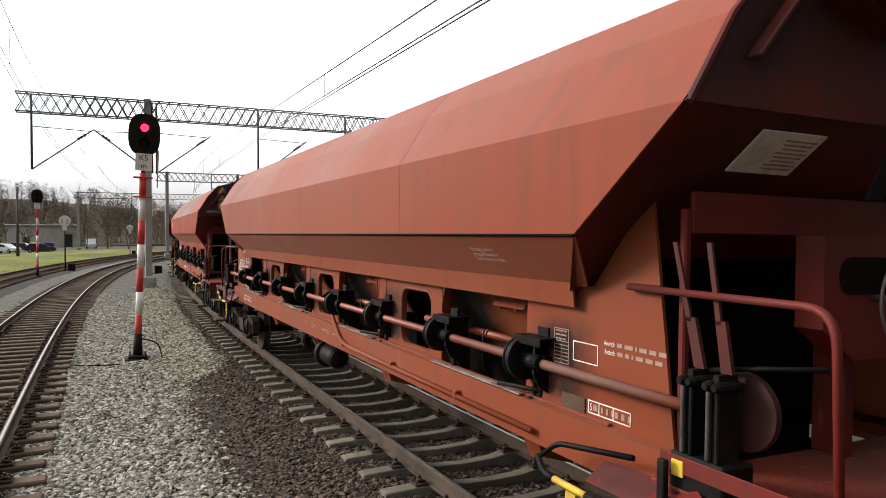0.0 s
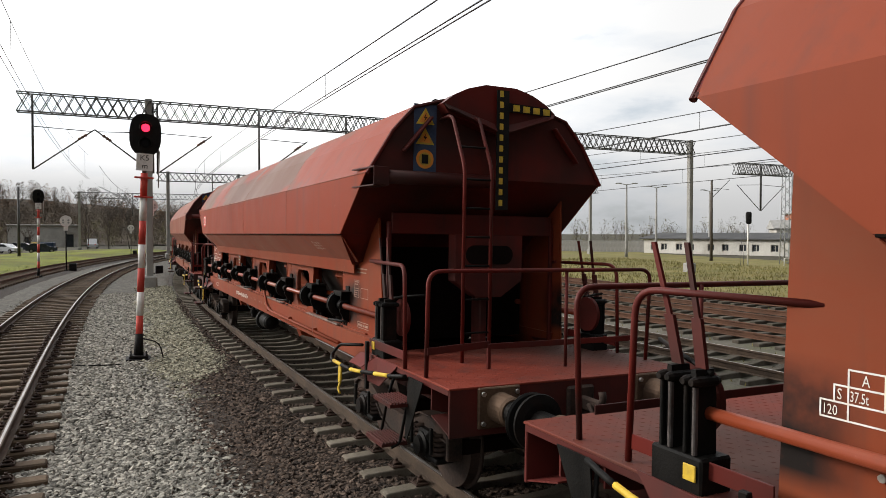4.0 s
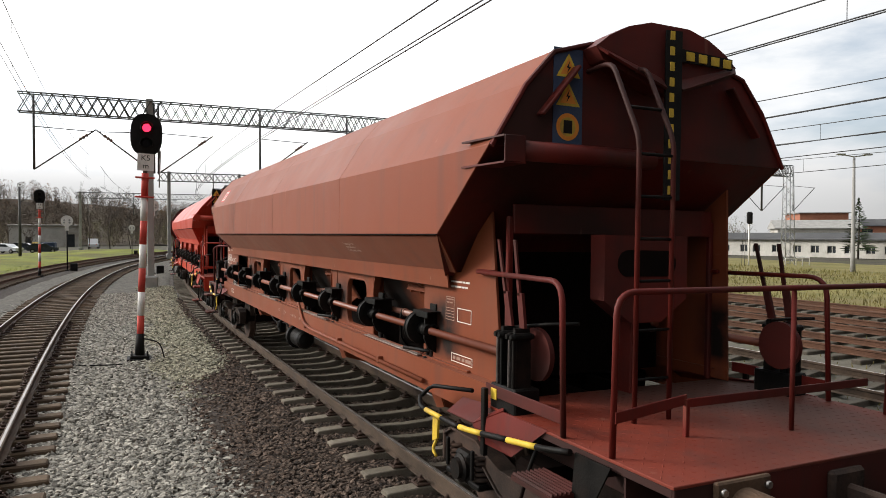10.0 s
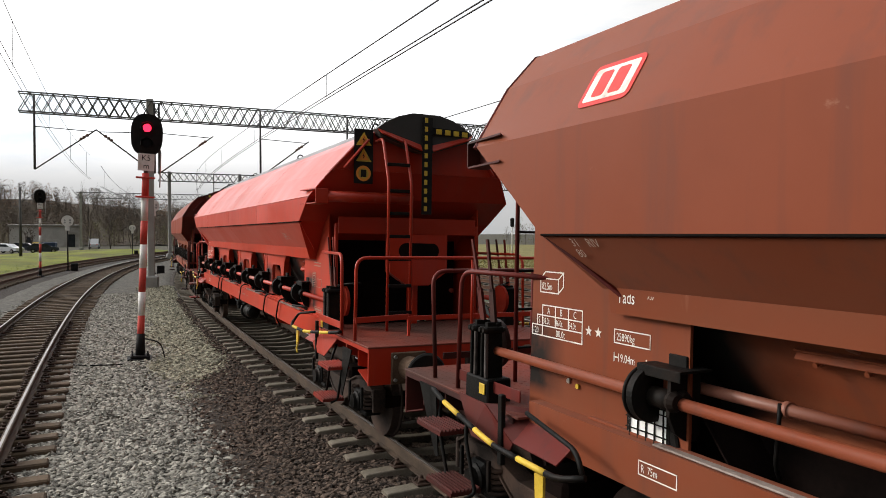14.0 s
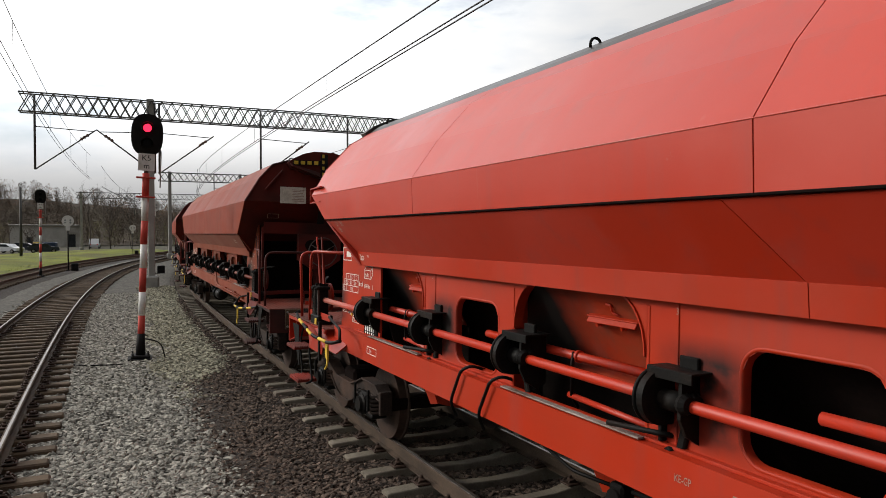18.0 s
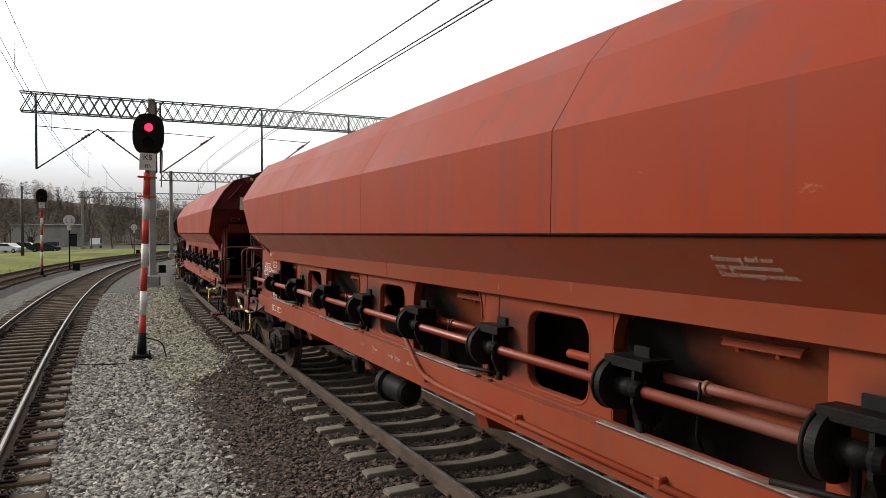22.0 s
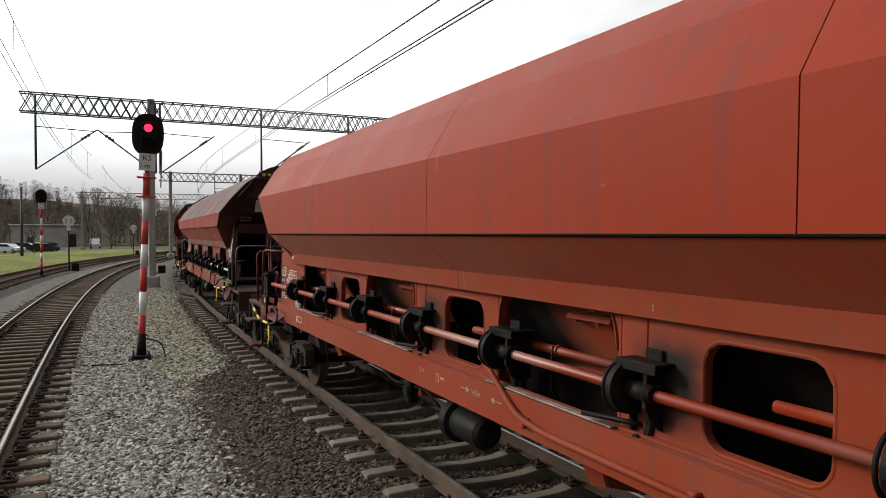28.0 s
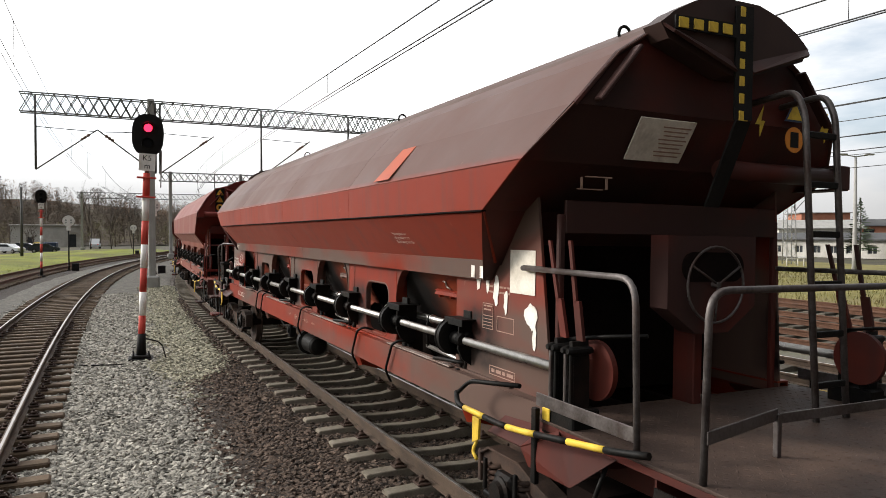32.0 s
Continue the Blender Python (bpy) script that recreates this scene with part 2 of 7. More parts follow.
BUFFER = stuff_mat("rusty_buffer", (0.055, 0.032, 0.021), (0.125, 0.080, 0.052), 3, 0.6, 0.2, 40, 0.3, (0.03, 0.02, 0.018))
DECK = stuff_mat("trodden_deck", (0.035, 0.015, 0.011), (0.085, 0.036, 0.026), 2.2, 0.72, 0.0, 70, 0.6, (0.04, 0.028, 0.024))
YELLOW = stuff_mat("yellow_paint", (0.50, 0.33, 0.035), (0.68, 0.47, 0.06), 5, 0.5, 0, 60, 0.1, (0.22, 0.14, 0.05))
WHITE = stuff_mat("white_lettering", (0.62, 0.58, 0.52), (0.80, 0.77, 0.72), 9, 0.7, 0, 60, 0.1, (0.40, 0.30, 0.25))
FADED = stuff_mat("faded_lettering", (0.25, 0.155, 0.12), (0.37, 0.25, 0.20), 9, 0.7, 0, 60, 0.1, (0.25, 0.14, 0.1))
SLOPEMARK = stuff_mat("worn_white_lettering", (0.40, 0.30, 0.25), (0.58, 0.47, 0.41), 9, 0.7, 0, 60, 0.1, (0.30, 0.17, 0.12))
SIGNRED = stuff_mat("sign_red", (0.55, 0.03, 0.03), (0.66, 0.06, 0.05), 5, 0.5, 0, 50, 0.05)
SIGNBLUE = stuff_mat("sign_blue", (0.03, 0.045, 0.09), (0.06, 0.08, 0.13), 5, 0.6, 0, 50, 0.05)
SIGNORANGE = stuff_mat("sign_orange", (0.60, 0.20, 0.03), (0.70, 0.27, 0.05), 5, 0.6, 0, 50, 0.05)
PAPER = stuff_mat("placard_paper", (0.55, 0.50, 0.42), (0.75, 0.70, 0.62), 6, 0.7, 0, 60, 0.05, (0.35, 0.30, 0.24))
BLUEPAD = stuff_mat("blue_pad", (0.02, 0.03, 0.06), (0.04, 0.06, 0.1), 5, 0.5)
RAILTOP = stuff_mat("polished_rail", (0.17, 0.15, 0.135), (0.30, 0.275, 0.255), 5, 0.42, 0.95, 50, 0.05)
RAILSIDE = stuff_mat("rusty_rail", (0.04, 0.029, 0.021), (0.10, 0.07, 0.05), 3, 0.8, 0.0, 60, 0.3, (0.05, 0.035, 0.028), src="Position")
RUSTRAIL = stuff_mat("red_rust_rail", (0.06, 0.032, 0.021), (0.12, 0.062, 0.04), 2, 0.85, 0.0, 50, 0.3, src="Position")
CONCRETE = stuff_mat("sleeper_concrete", (0.095, 0.080, 0.060), (0.215, 0.188, 0.148), 2.5, 0.9, 0, 45, 0.5, (0.13, 0.10, 0.08), src="Position", rnd=0.12)
DARKCONC = stuff_mat("stained_sleeper_concrete", (0.045, 0.038, 0.03), (0.115, 0.10, 0.08), 2.5, 0.9, 0, 45, 0.5, (0.05, 0.045, 0.03), src="Position")
WOOD = stuff_mat("sleeper_wood", (0.05, 0.036, 0.025), (0.125, 0.09, 0.06), 3, 0.92, 0, 50, 0.6, (0.08, 0.055, 0.04), src="Position", rnd=0.22)
# bed darker than its stones: the shade of the gaps is in its colour
GRAVEL = stuff_mat("pale_ballast", (0.028, 0.025, 0.021), (0.13, 0.122, 0.105), 7, 0.9, 0, 38, 0.9, (0.15, 0.135, 0.115), 0.04, "Position")
STONE = stuff_mat("pale_ballast_stone", (0.10, 0.094, 0.080), (0.34, 0.32, 0.275), 12, 0.88, 0, 70, 0.4, None, 0.01, "Position", island=0.75)
MOSSSTONE = stuff_mat("olive_stained_ballast_stone", (0.085, 0.078, 0.055), (0.36, 0.34, 0.255), 9, 0.9, 0, 70, 0.4, None, 0.01, "Position", island=0.7)
BROWNSTONE = stuff_mat("brown_ballast_stone", (0.016, 0.012, 0.0095), (0.125, 0.09, 0.069), 12, 0.9, 0, 70, 0.4, None, 0.01, "Position", island=0.75)
BROWNBED = stuff_mat("brown_ballast", (0.013, 0.010, 0.008), (0.045, 0.034, 0.027), 9, 0.92, 0, 40, 0.9, (0.05, 0.038, 0.03), 0.03, "Position")
GALV = stuff_mat("galvanised_steel", (0.26, 0.27, 0.27), (0.42, 0.43, 0.43), 2, 0.55, 0.4, 30, 0.1, (0.22, 0.17, 0.13))
DARKSTEEL = stuff_mat("dark_lattice_steel", (0.055, 0.055, 0.055), (0.12, 0.115, 0.11), 2, 0.65, 0.2, 30, 0.1)
POSTGREY = stuff_mat("grey_concrete_post", (0.24, 0.235, 0.22), (0.36, 0.35, 0.33), 1.5, 0.85, 0, 30, 0.3)
MASTRED = stuff_mat("mast_red", (0.42, 0.045, 0.035), (0.55, 0.08, 0.06), 4, 0.55, 0, 40, 0.1, (0.30, 0.05, 0.04))
MASTWHITE = stuff_mat("mast_white", (0.66, 0.64, 0.61), (0.80, 0.78, 0.75), 4, 0.55, 0, 40, 0.1, (0.50, 0.46, 0.42))
MATTBLACK = stuff_mat("matt_black", (0.004, 0.004, 0.004), (0.016, 0.014, 0.013), 6, 0.7, 0, 50, 0.1)
LENS = stuff_mat("dark_lens", (0.006, 0.006, 0.008), (0.012, 0.012, 0.015), 6, 0.12, 0, 50, 0.0)
WALLWHITE = stuff_mat("pale_render", (0.40, 0.385, 0.35), (0.58, 0.56, 0.51), 0.3, 0.9, 0, 4, 0.1, (0.28, 0.25, 0.21))
ROOFDARK = stuff_mat("bitumen_roof", (0.05, 0.05, 0.052), (0.10, 0.10, 0.10), 0.4, 0.9, 0, 4, 0.1)
BRICK = stuff_mat("red_brick_wall", (0.30, 0.12, 0.075), (0.44, 0.20, 0.13), 0.3, 0.9, 0, 5, 0.2)
GLASSDARK = stuff_mat("dark_window_glass", (0.02, 0.024, 0.028), (0.05, 0.055, 0.06), 0.5, 0.15, 0, 3, 0.0)
GRASS = stuff_mat("rough_grass", (0.10, 0.095, 0.026), (0.23, 0.195, 0.075), 0.35, 0.95, 0, 6, 0.8, (0.16, 0.125, 0.065), 0.08, "Position")
GREEN = stuff_mat("green_lawn", (0.055, 0.065, 0.008), (0.20, 0.215, 0.022), 0.22, 0.95, 0, 6, 0.8, (0.075, 0.06, 0.022), 0.08, "Position")
EARTH = stuff_mat("cinder_ground", (0.032, 0.028, 0.021), (0.085, 0.075, 0.055), 0.5, 0.95, 0, 9, 0.6, (0.08, 0.085, 0.04), 0.05, "Position")
WEEDY = stuff_mat("weedy_yard_ballast", (0.060, 0.054, 0.042), (0.155, 0.142, 0.115), 0.6, 0.95, 0, 16, 0.7, (0.080, 0.088, 0.034), 0.05, "Position")
BANK = stuff_mat("leaf_litter", (0.04, 0.03, 0.022), (0.085, 0.064, 0.046), 0.15, 0.95, 0, 1.5, 0.8, (0.085, 0.075, 0.04), 0.5, "Position")
BARK = stuff_mat("bark", (0.06, 0.05, 0.042), (0.13, 0.11, 0.092), 2, 0.9, 0, 20, 0.3)
TWIG = stuff_mat("bare_twigs", (0.075, 0.060, 0.047), (0.16, 0.128, 0.10), 0.1, 0.95, 0, 2, 0.0, island=0.3)
RUSTLEAF = stuff_mat("autumn_leaves", (0.20, 0.115, 0.065), (0.34, 0.20, 0.12), 0.1, 0.95, 0, 2, 0.0, island=0.4)
DARKLEAF = stuff_mat("hedge_leaves", (0.10, 0.10, 0.05), (0.20, 0.18, 0.09), 0.2, 0.95, 0, 2, 0.0, island=0.4)
NEEDLE = stuff_mat("spruce_needles", (0.035, 0.055, 0.022), (0.075, 0.10, 0.045), 0.3, 0.95, 0, 3, 0.0, island=0.3)
WIRE = stuff_mat("contact_wire", (0.05, 0.05, 0.05), (0.09, 0.09, 0.09), 2, 0.6, 0.3, 20, 0.0)
PORCELAIN = stuff_mat("brown_insulator", (0.10, 0.06, 0.045), (0.16, 0.10, 0.08), 3, 0.3)


def glow_mat(name, colour, strength):
    m, t, b = nodes_of(name)
    b.inputs["Base Color"].default_value = (*colour, 1)
    b.inputs["Emission Color"].default_value = (*colour, 1)
    b.inputs["Emission Strength"].default_value = strength
    return m


REDLAMP = glow_mat("lit_red_lamp", (1.0, 0.02, 0.06), 3.0)


# ---------------------------------------------------------------- mesh building
class Shape:
    """Collects vertices and faces of one mesh."""

    def __init__(self):
        self.v, self.f, self.smooth = [], [], []

    def poly(self, pts, faces, smooth=False):
        n = len(self.v)
        self.v += [tuple(p) for p in pts]
        self.f += [tuple(n + i for i in f) for f in faces]
        self.smooth += [smooth] * len(faces)
        return self

    def box(self, c, size, bevel=0.0, m=None):
        """A box with chamfered edges, centred at c; m turns it about c."""
        h = [s / 2 for s in size]
        b = min(bevel, min(h) * 0.9)
        pts, idx = [], {}
        for sx in (-1, 1):
            for sy in (-1, 1):
                for sz in (-1, 1):
                    s = (sx, sy, sz)
                    for a in range(3) if b else (0,):
                        idx[s, a] = len(pts)
                        pts.append(Vector([s[i] * (h[i] - (b if (i != a and b) else 0)) for i in range(3)]))
        faces = []
        get = lambda s, a: idx[s, a if b else 0]
        for a in range(3):
            o, p = (a + 1) % 3, (a + 2) % 3
            for sg in (-1, 1):
                ring = []
                for x, y in ((-1, -1), (1, -1), (1, 1), (-1, 1)):
                    s = [0, 0, 0]
                    s[a], s[o], s[p] = sg, x, y
                    ring.append(get(tuple(s), a))
                faces.append(ring if sg > 0 else ring[::-1])
            if b:
                for x in (-1, 1):
                    for y in (-1, 1):
                        e = []
                        for sg in (-1, 1):
                            s = [0, 0, 0]
                            s[a], s[o], s[p] = sg, x, y
                            e.append(tuple(s))
                        ring = [get(e[0], o), get(e[1], o), get(e[1], p), get(e[0], p)]
                        faces.append(ring if x * y > 0 else ring[::-1])
        if b:
            for s in [k[0] for k in idx if k[1] == 0]:
                ring = [get(s, 0), get(s, 1), get(s, 2)]
                faces.append(ring if s[0] * s[1] * s[2] > 0 else ring[::-1])
        c = Vector(c)
        pts = [(m @ p if m else p) + c for p in pts]
        return self.poly(pts, faces)

    def prism(self, loop, a, b, axis="x"):
        """The flat loop (two coordinates a point) swept from a to b along an axis."""
        n = len(loop)
        put = {"x": lambda p, s: (s, p[0], p[1]), "y": lambda p, s: (p[0], s, p[1]), "z": lambda p, s: (p[0], p[1], s)}[axis]
        pts = [put(p, a) for p in loop] + [put(p, b) for p in loop]
        faces = [list(range(n))[::-1], [n + i for i in range(n)]] + [[i, (i + 1) % n, n + (i + 1) % n, n + i] for i in range(n)]
        return self.poly(pts, faces)

    def plate(self, quad, thick):
        """A flat plate on a loop of 3D points, thickened along its normal."""
        q = [Vector(p) for p in quad]
        nrm = sum(((q[i] - q[0]).cross(q[(i + 1) % len(q)] - q[0]) for i in range(1, len(q) - 1)), Vector())
        nrm = nrm.normalized() * thick
        n = len(q)
        return self.poly(q + [p - nrm for p in q], [list(range(n)), [n + i for i in range(n)][::-1]] + [[i, n + i, n + (i + 1) % n, (i + 1) % n] for i in range(n)])

    def tube(self, path, r, n=8, closed=False, smooth=True):
        """A round tube along the points; r may be a list of radii."""
        p = [Vector(q) for q in path]
        k = len(p)
        rr = r if isinstance(r, (list, tuple)) else [r] * k
        pts, side = [], None
        for i in range(k):
            d = (p[(i + 1) % k] - p[i - 1]) if closed else (p[min(i + 1, k - 1)] - p[max(i - 1, 0)])
            d = d.normalized() if d.length > 1e-9 else Vector((0, 0, 1))
            if side is None:
                side = d.orthogonal().normalized()
            side = (side - d * side.dot(d))
            side = side.normalized() if side.length > 1e-6 else d.orthogonal().normalized()
            up = d.cross(side)
            for j in range(n):
                a = 2 * math.pi * (j + 0.5) / n
                pts.append(p[i] + (side * math.cos(a) + up * math.sin(a)) * rr[i])
        faces = []
        for i in range(k if closed else k - 1):
            for j in range(n):
                a, b = i * n + j, i * n + (j + 1) % n
                c, d2 = ((i + 1) % k) * n + (j + 1) % n, ((i + 1) % k) * n + j
                faces.append([a, b, c, d2])
        self.poly(pts, faces, smooth)
        if not closed:
            base = len(self.v) - len(pts)
            self.f += [tuple(base + j for j in range(n))[::-1], tuple(base + (k - 1) * n + j for j in range(n))]
            self.smooth += [False, False]
        return self

    def cyl(self, a, b, r, n=16, r2=None):
        return self.tube([a, b], [r, r if r2 is None else r2], n)

    def disc(self, a, b, prof, n=24):
        """A turned solid: prof lists (share of the way from a to b, radius)."""
        a, b = Vector(a), Vector(b)
        return self.tube([a + (b - a) * (s + 1e-5 * i) for i, (s, _) in enumerate(prof)], [q for _, q in prof], n, smooth=False)

    def holed(self, u0, u1, z0, z1, hu0, hu1, hz0, hz1, rad, y0, y1, n=40):
        """An upright plate in the xz plane with a rounded opening, from y0 to y1."""
        cu, cz = (hu0 + hu1) / 2, (hz0 + hz1) / 2
        inner, outer = [], []
        angs = [2 * math.pi * i / n for i in range(n)]
        for c in ((u1, z1), (u0, z1), (u0, z0), (u1, z0)):
            a = math.atan2(c[1] - cz, c[0] - cu) % (2 * math.pi)
            j = min(range(n), key=lambda q: abs(angs[q] - a))
            angs[j] = a
        for a in angs:
            ca, sa = math.cos(a), math.sin(a)
            tt = min(((u1 - cu) / ca if ca > 1e-9 else (u0 - cu) / ca if ca < -1e-9 else 9e9), ((z1 - cz) / sa if sa > 1e-9 else (z0 - cz) / sa if sa < -1e-9 else 9e9))
            outer.append((cu + ca * tt, cz + sa * tt))
            hw, hh = (hu1 - hu0) / 2, (hz1 - hz0) / 2
            lo, hi = 0.0, 2.0
            for _ in range(24):
                mid = (lo + hi) / 2
                x, y = abs(ca * mid) - (hw - rad), abs(sa * mid) - (hh - rad)
                inside = (max(x, 0) ** 2 + max(y, 0) ** 2) ** 0.5 < rad and x < rad and y < rad
                lo, hi = (mid, hi) if inside else (lo, mid)
            inner.append((cu + ca * lo, cz + sa * lo))
        pts = [(p[0], y, p[1]) for y in (y0, y1) for loop in (outer, inner) for p in loop]
        faces = []
        for i in range(n):
            j = (i + 1) % n
            faces += [[i, j, n + j, n + i], [2 * n + i, 3 * n + i, 3 * n + j, 2 * n + j], [n + i, n + j, 3 * n + j, 3 * n + i], [i, 2 * n + i, 2 * n + j, j]]
        self.poly(pts, faces)
        return inner

    def mesh(self, name):
        me = bpy.data.meshes.new(name)
        me.from_pydata(self.v, [], self.f)
        me.polygons.foreach_set("use_smooth", self.smooth)
        me.validate()
        return me


def part(name, shape, material, parent=None, label="", m=None, colour=None):
    """Links a Shape, or a mesh that is shared, as one object under a thing or part."""
    me = shape.mesh(name) if isinstance(shape, Shape) else shape
    if not me.materials:
        me.materials.append(material)
    ob = new(name, me)
    if me.materials[0] != material:
        ob.material_slots[0].link = "OBJECT"
        ob.material_slots[0].material = material
    if parent is not None:
        ob.parent = parent
    if m is not None:
        ob.matrix_basis = m
    if colour is not None:
        ob.color = (*colour, 1)
    if label:
        ob["label"] = label
    return ob


def empty(name, m=None, **tags):
    ob = new(name)
    ob.empty_display_size = 0.2
    if m is not None:
        ob.matrix_basis = m
    return tagged(ob, **tags) if tags else ob


def bend(pts, r=0.1, n=5):
    """A path with rounded corners."""
    pts = [Vector(p) for p in pts]
    out = [pts[0]]
    for a, b, c in zip(pts, pts[1:], pts[2:]):
        d1, d2 = (a - b), (c - b)
        k = min(r, d1.length * 0.45, d2.length * 0.45)
        p, q = b + d1.normalized() * k, b + d2.normalized() * k
        for i in range(n + 1):
            s = i / n
            out.append(p * (1 - s) ** 2 + b * 2 * s * (1 - s) + q * s * s)
    return out + [pts[-1]]


FONT_MESH = {}


def letters(text, size):
    """The mesh of a line of writing in the built-in font, starting at its origin, in the xy plane."""
    if (text, size) not in FONT_MESH:
        cu = bpy.data.curves.new("writing", "FONT")
        cu.body, cu.size, cu.resolution_u = text, size, 2
        ob = bpy.data.objects.new("writing", cu)
        FONT_MESH[text, size] = bpy.data.meshes.new_from_object(ob)
        bpy.data.objects.remove(ob)
    return FONT_MESH[text, size]


# ---------------------------------------------------------------- the line
# Centreline of the train's track: straight beside the camera, then an easing curve to the right.
# s is measured along it from the point nearest to the camera, positive away from it.
LINE_TURN, LINE_OFF, CURVE_0, CURVE_1, STEP = 0.4595, 4.107, 0.000185, 0.433e-4, 0.1


def heading_at(s):
    q = max(s, 0.0)
    return -LINE_TURN + CURVE_0 * q + (CURVE_1 * q * q if q < 50 else CURVE_1 * 2500 + 100 * CURVE_1 * (q - 50))


S0, S1 = -120.0, 320.0
LINE_S = np.arange(S0, S1, STEP)
LINE_H = np.array([heading_at(s) for s in LINE_S])
LINE_X, LINE_Y = np.cumsum(np.sin(LINE_H)) * STEP, np.cumsum(np.cos(LINE_H)) * STEP
_i = int(round(-S0 / STEP))
LINE_X += LINE_OFF * math.cos(LINE_TURN) - LINE_X[_i]
LINE_Y += LINE_OFF * math.sin(LINE_TURN) - LINE_Y[_i]


def on_line(s, off=0.0, z=0.0):
    """A point at s along the line, off metres to its left (the camera's side)."""
    x, y, h = np.interp(s, LINE_S, LINE_X), np.interp(s, LINE_S, LINE_Y), np.interp(s, LINE_S, LINE_H)
    return Vector((x - off * math.cos(h), y + off * math.sin(h), z))


def turn_at(s):
    """The turn about z of a thing whose x axis points along the line, away from the camera."""
    return math.pi / 2 - float(np.interp(s, LINE_S, LINE_H))


RAIL_FORM = [(-0.036, 0), (-0.03, 0.004), (0.03, 0.004), (0.036, 0), (0.036, -0.035), (0.012, -0.05), (0.009, -0.135), (0.07, -0.152), (0.07, -0.16), (-0.07, -0.16), (-0.07, -0.152), (-0.009, -0.135), (-0.012, -0.05), (-0.036, -0.035)]


def rail(name, off, s0, s1, parent, mat, z=0.0, top=True):
    """One rail, and the band that the wheels keep bright."""
    ss = list(np.arange(s0, s1, 1.0 if s0 < 70 else 2.0)) + [s1]
    sh, n = Shape(), len(RAIL_FORM)
    pts = [tuple(on_line(s, off + a, z + b)) for s in ss for a, b in RAIL_FORM]
    faces = [[i * n + j, i * n + (j + 1) % n, (i + 1) * n + (j + 1) % n, (i + 1) * n + j] for i in range(len(ss) - 1) for j in range(n)]
    sh.poly(pts, faces)
    r = part(name, sh, mat, parent)
    if top:
        sh2 = Shape()
        pts = [tuple(on_line(s, off + a, z + b)) for s in ss for a, b in ((-0.016, 0.006), (0.016, 0.006), (0.018, 0.001), (-0.018, 0.001))]
        sh2.poly(pts, [[i * 4 + j, i * 4 + (j + 1) % 4, (i + 1) * 4 + (j + 1) % 4, (i + 1) * 4 + j] for i in range(len(ss) - 1) for j in range(4)])
        part("running_band", sh2, RAILTOP, r, "bright band worn by wheels on the rail head")
    return r


def concrete_sleeper():
    """A concrete sleeper, waisted and lower in the middle."""
    sh = Shape()
    st = [(-1.33, 0.105, -0.185), (-1.30, 0.11, -0.175), (-0.62, 0.115, -0.150), (-0.38, 0.09, -0.200), (0, 0.085, -0.215), (0.38, 0.09, -0.200), (0.62, 0.115, -0.150), (1.30, 0.11, -0.175), (1.33, 0.105, -0.185)]
    pts = [p for y, w, z in st for p in ((-w, y, z - 0.16), (-w * 0.86, y, z - 0.012), (-w * 0.76, y, z), (w * 0.76, y, z), (w * 0.86, y, z - 0.012), (w, y, z - 0.16))]
    k = 6
    faces = [[i * k + j, (i + 1) * k + j, (i + 1) * k + j + 1, i * k + j + 1] for i in range(len(st) - 1) for j in range(k - 1)]
    faces += [list(range(k))[::-1], [(len(st) - 1) * k + j for j in range(k)]]
    sh.poly(pts, faces)
    return sh.mesh("sleeper")


def wooden_sleeper():
    sh = Shape().box((0, 0, -0.235), (0.23, 2.62, 0.14), 0.02)
    return sh.mesh("sleeper")


def clip_mesh():
    """A screw with its sprung clip and baseplate, beside a rail."""
    sh = Shape().box((0, 0, -0.142), (0.17, 0.16, 0.02), 0.006)
    sh.cyl((0, 0.0, -0.13), (0, 0.0, -0.085), 0.034, 8).cyl((0, 0, -0.085), (0, 0, -0.055), 0.018, 6)
    for sx in (-0.05, 0.05):
        sh.tube([(sx, -0.05, -0.12), (sx, -0.02, -0.098), (sx, 0.04, -0.1), (sx, 0.06, -0.128)], 0.011, 6)
    return sh.mesh("rail_clip")


HALF = 0.7525
CONC_ME, WOOD_ME, CLIP_ME = concrete_sleeper(), wooden_sleeper(), clip_mesh()
TRACK_OFF = 0.05
FAR_DIP = -0.025                                  # the far rail of the curve lies lower


def lay_track(label, off, s0, s1, sleeper, mat, railmat, near_to, pitch, start, bright=True, clips=0.0, z=0.0, roll=0.0, jitter=0.0):
    track = empty("railway_track", label=label, category="railway track", kind="structure")
    rail("rail", off + HALF, s0, s1, track, railmat, z, bright)
    rail("rail", off - HALF, s0, s1, track, railmat, z - 2 * HALF * math.tan(roll), bright)
    far = Shape()
    src = [(tuple(v.co), ) for v in sleeper.vertices]
    fcs = [tuple(p.vertices) for p in sleeper.polygons]
    k = math.ceil((s0 - start) / pitch)
    while start + k * pitch < s1:
        s = start + k * pitch
        j = random.uniform(-jitter, jitter)
        m = Matrix.Translation(on_line(s, off + j, z - HALF * math.tan(roll))) @ Matrix.Rotation(turn_at(s) + j * 0.3, 4, "Z") @ Matrix.Rotation(roll, 4, "X")
        m.translation.z += j * 0.12
        if s < near_to:
            part("sleeper", sleeper, mat, track, m=m)
            if s < clips:
                for side in (HALF + 0.15, HALF - 0.15, -HALF + 0.15, -HALF - 0.15):
                    turn = Matrix.Rotation(math.pi if side in (HALF - 0.15, -HALF - 0.15) else 0, 4, "Z")
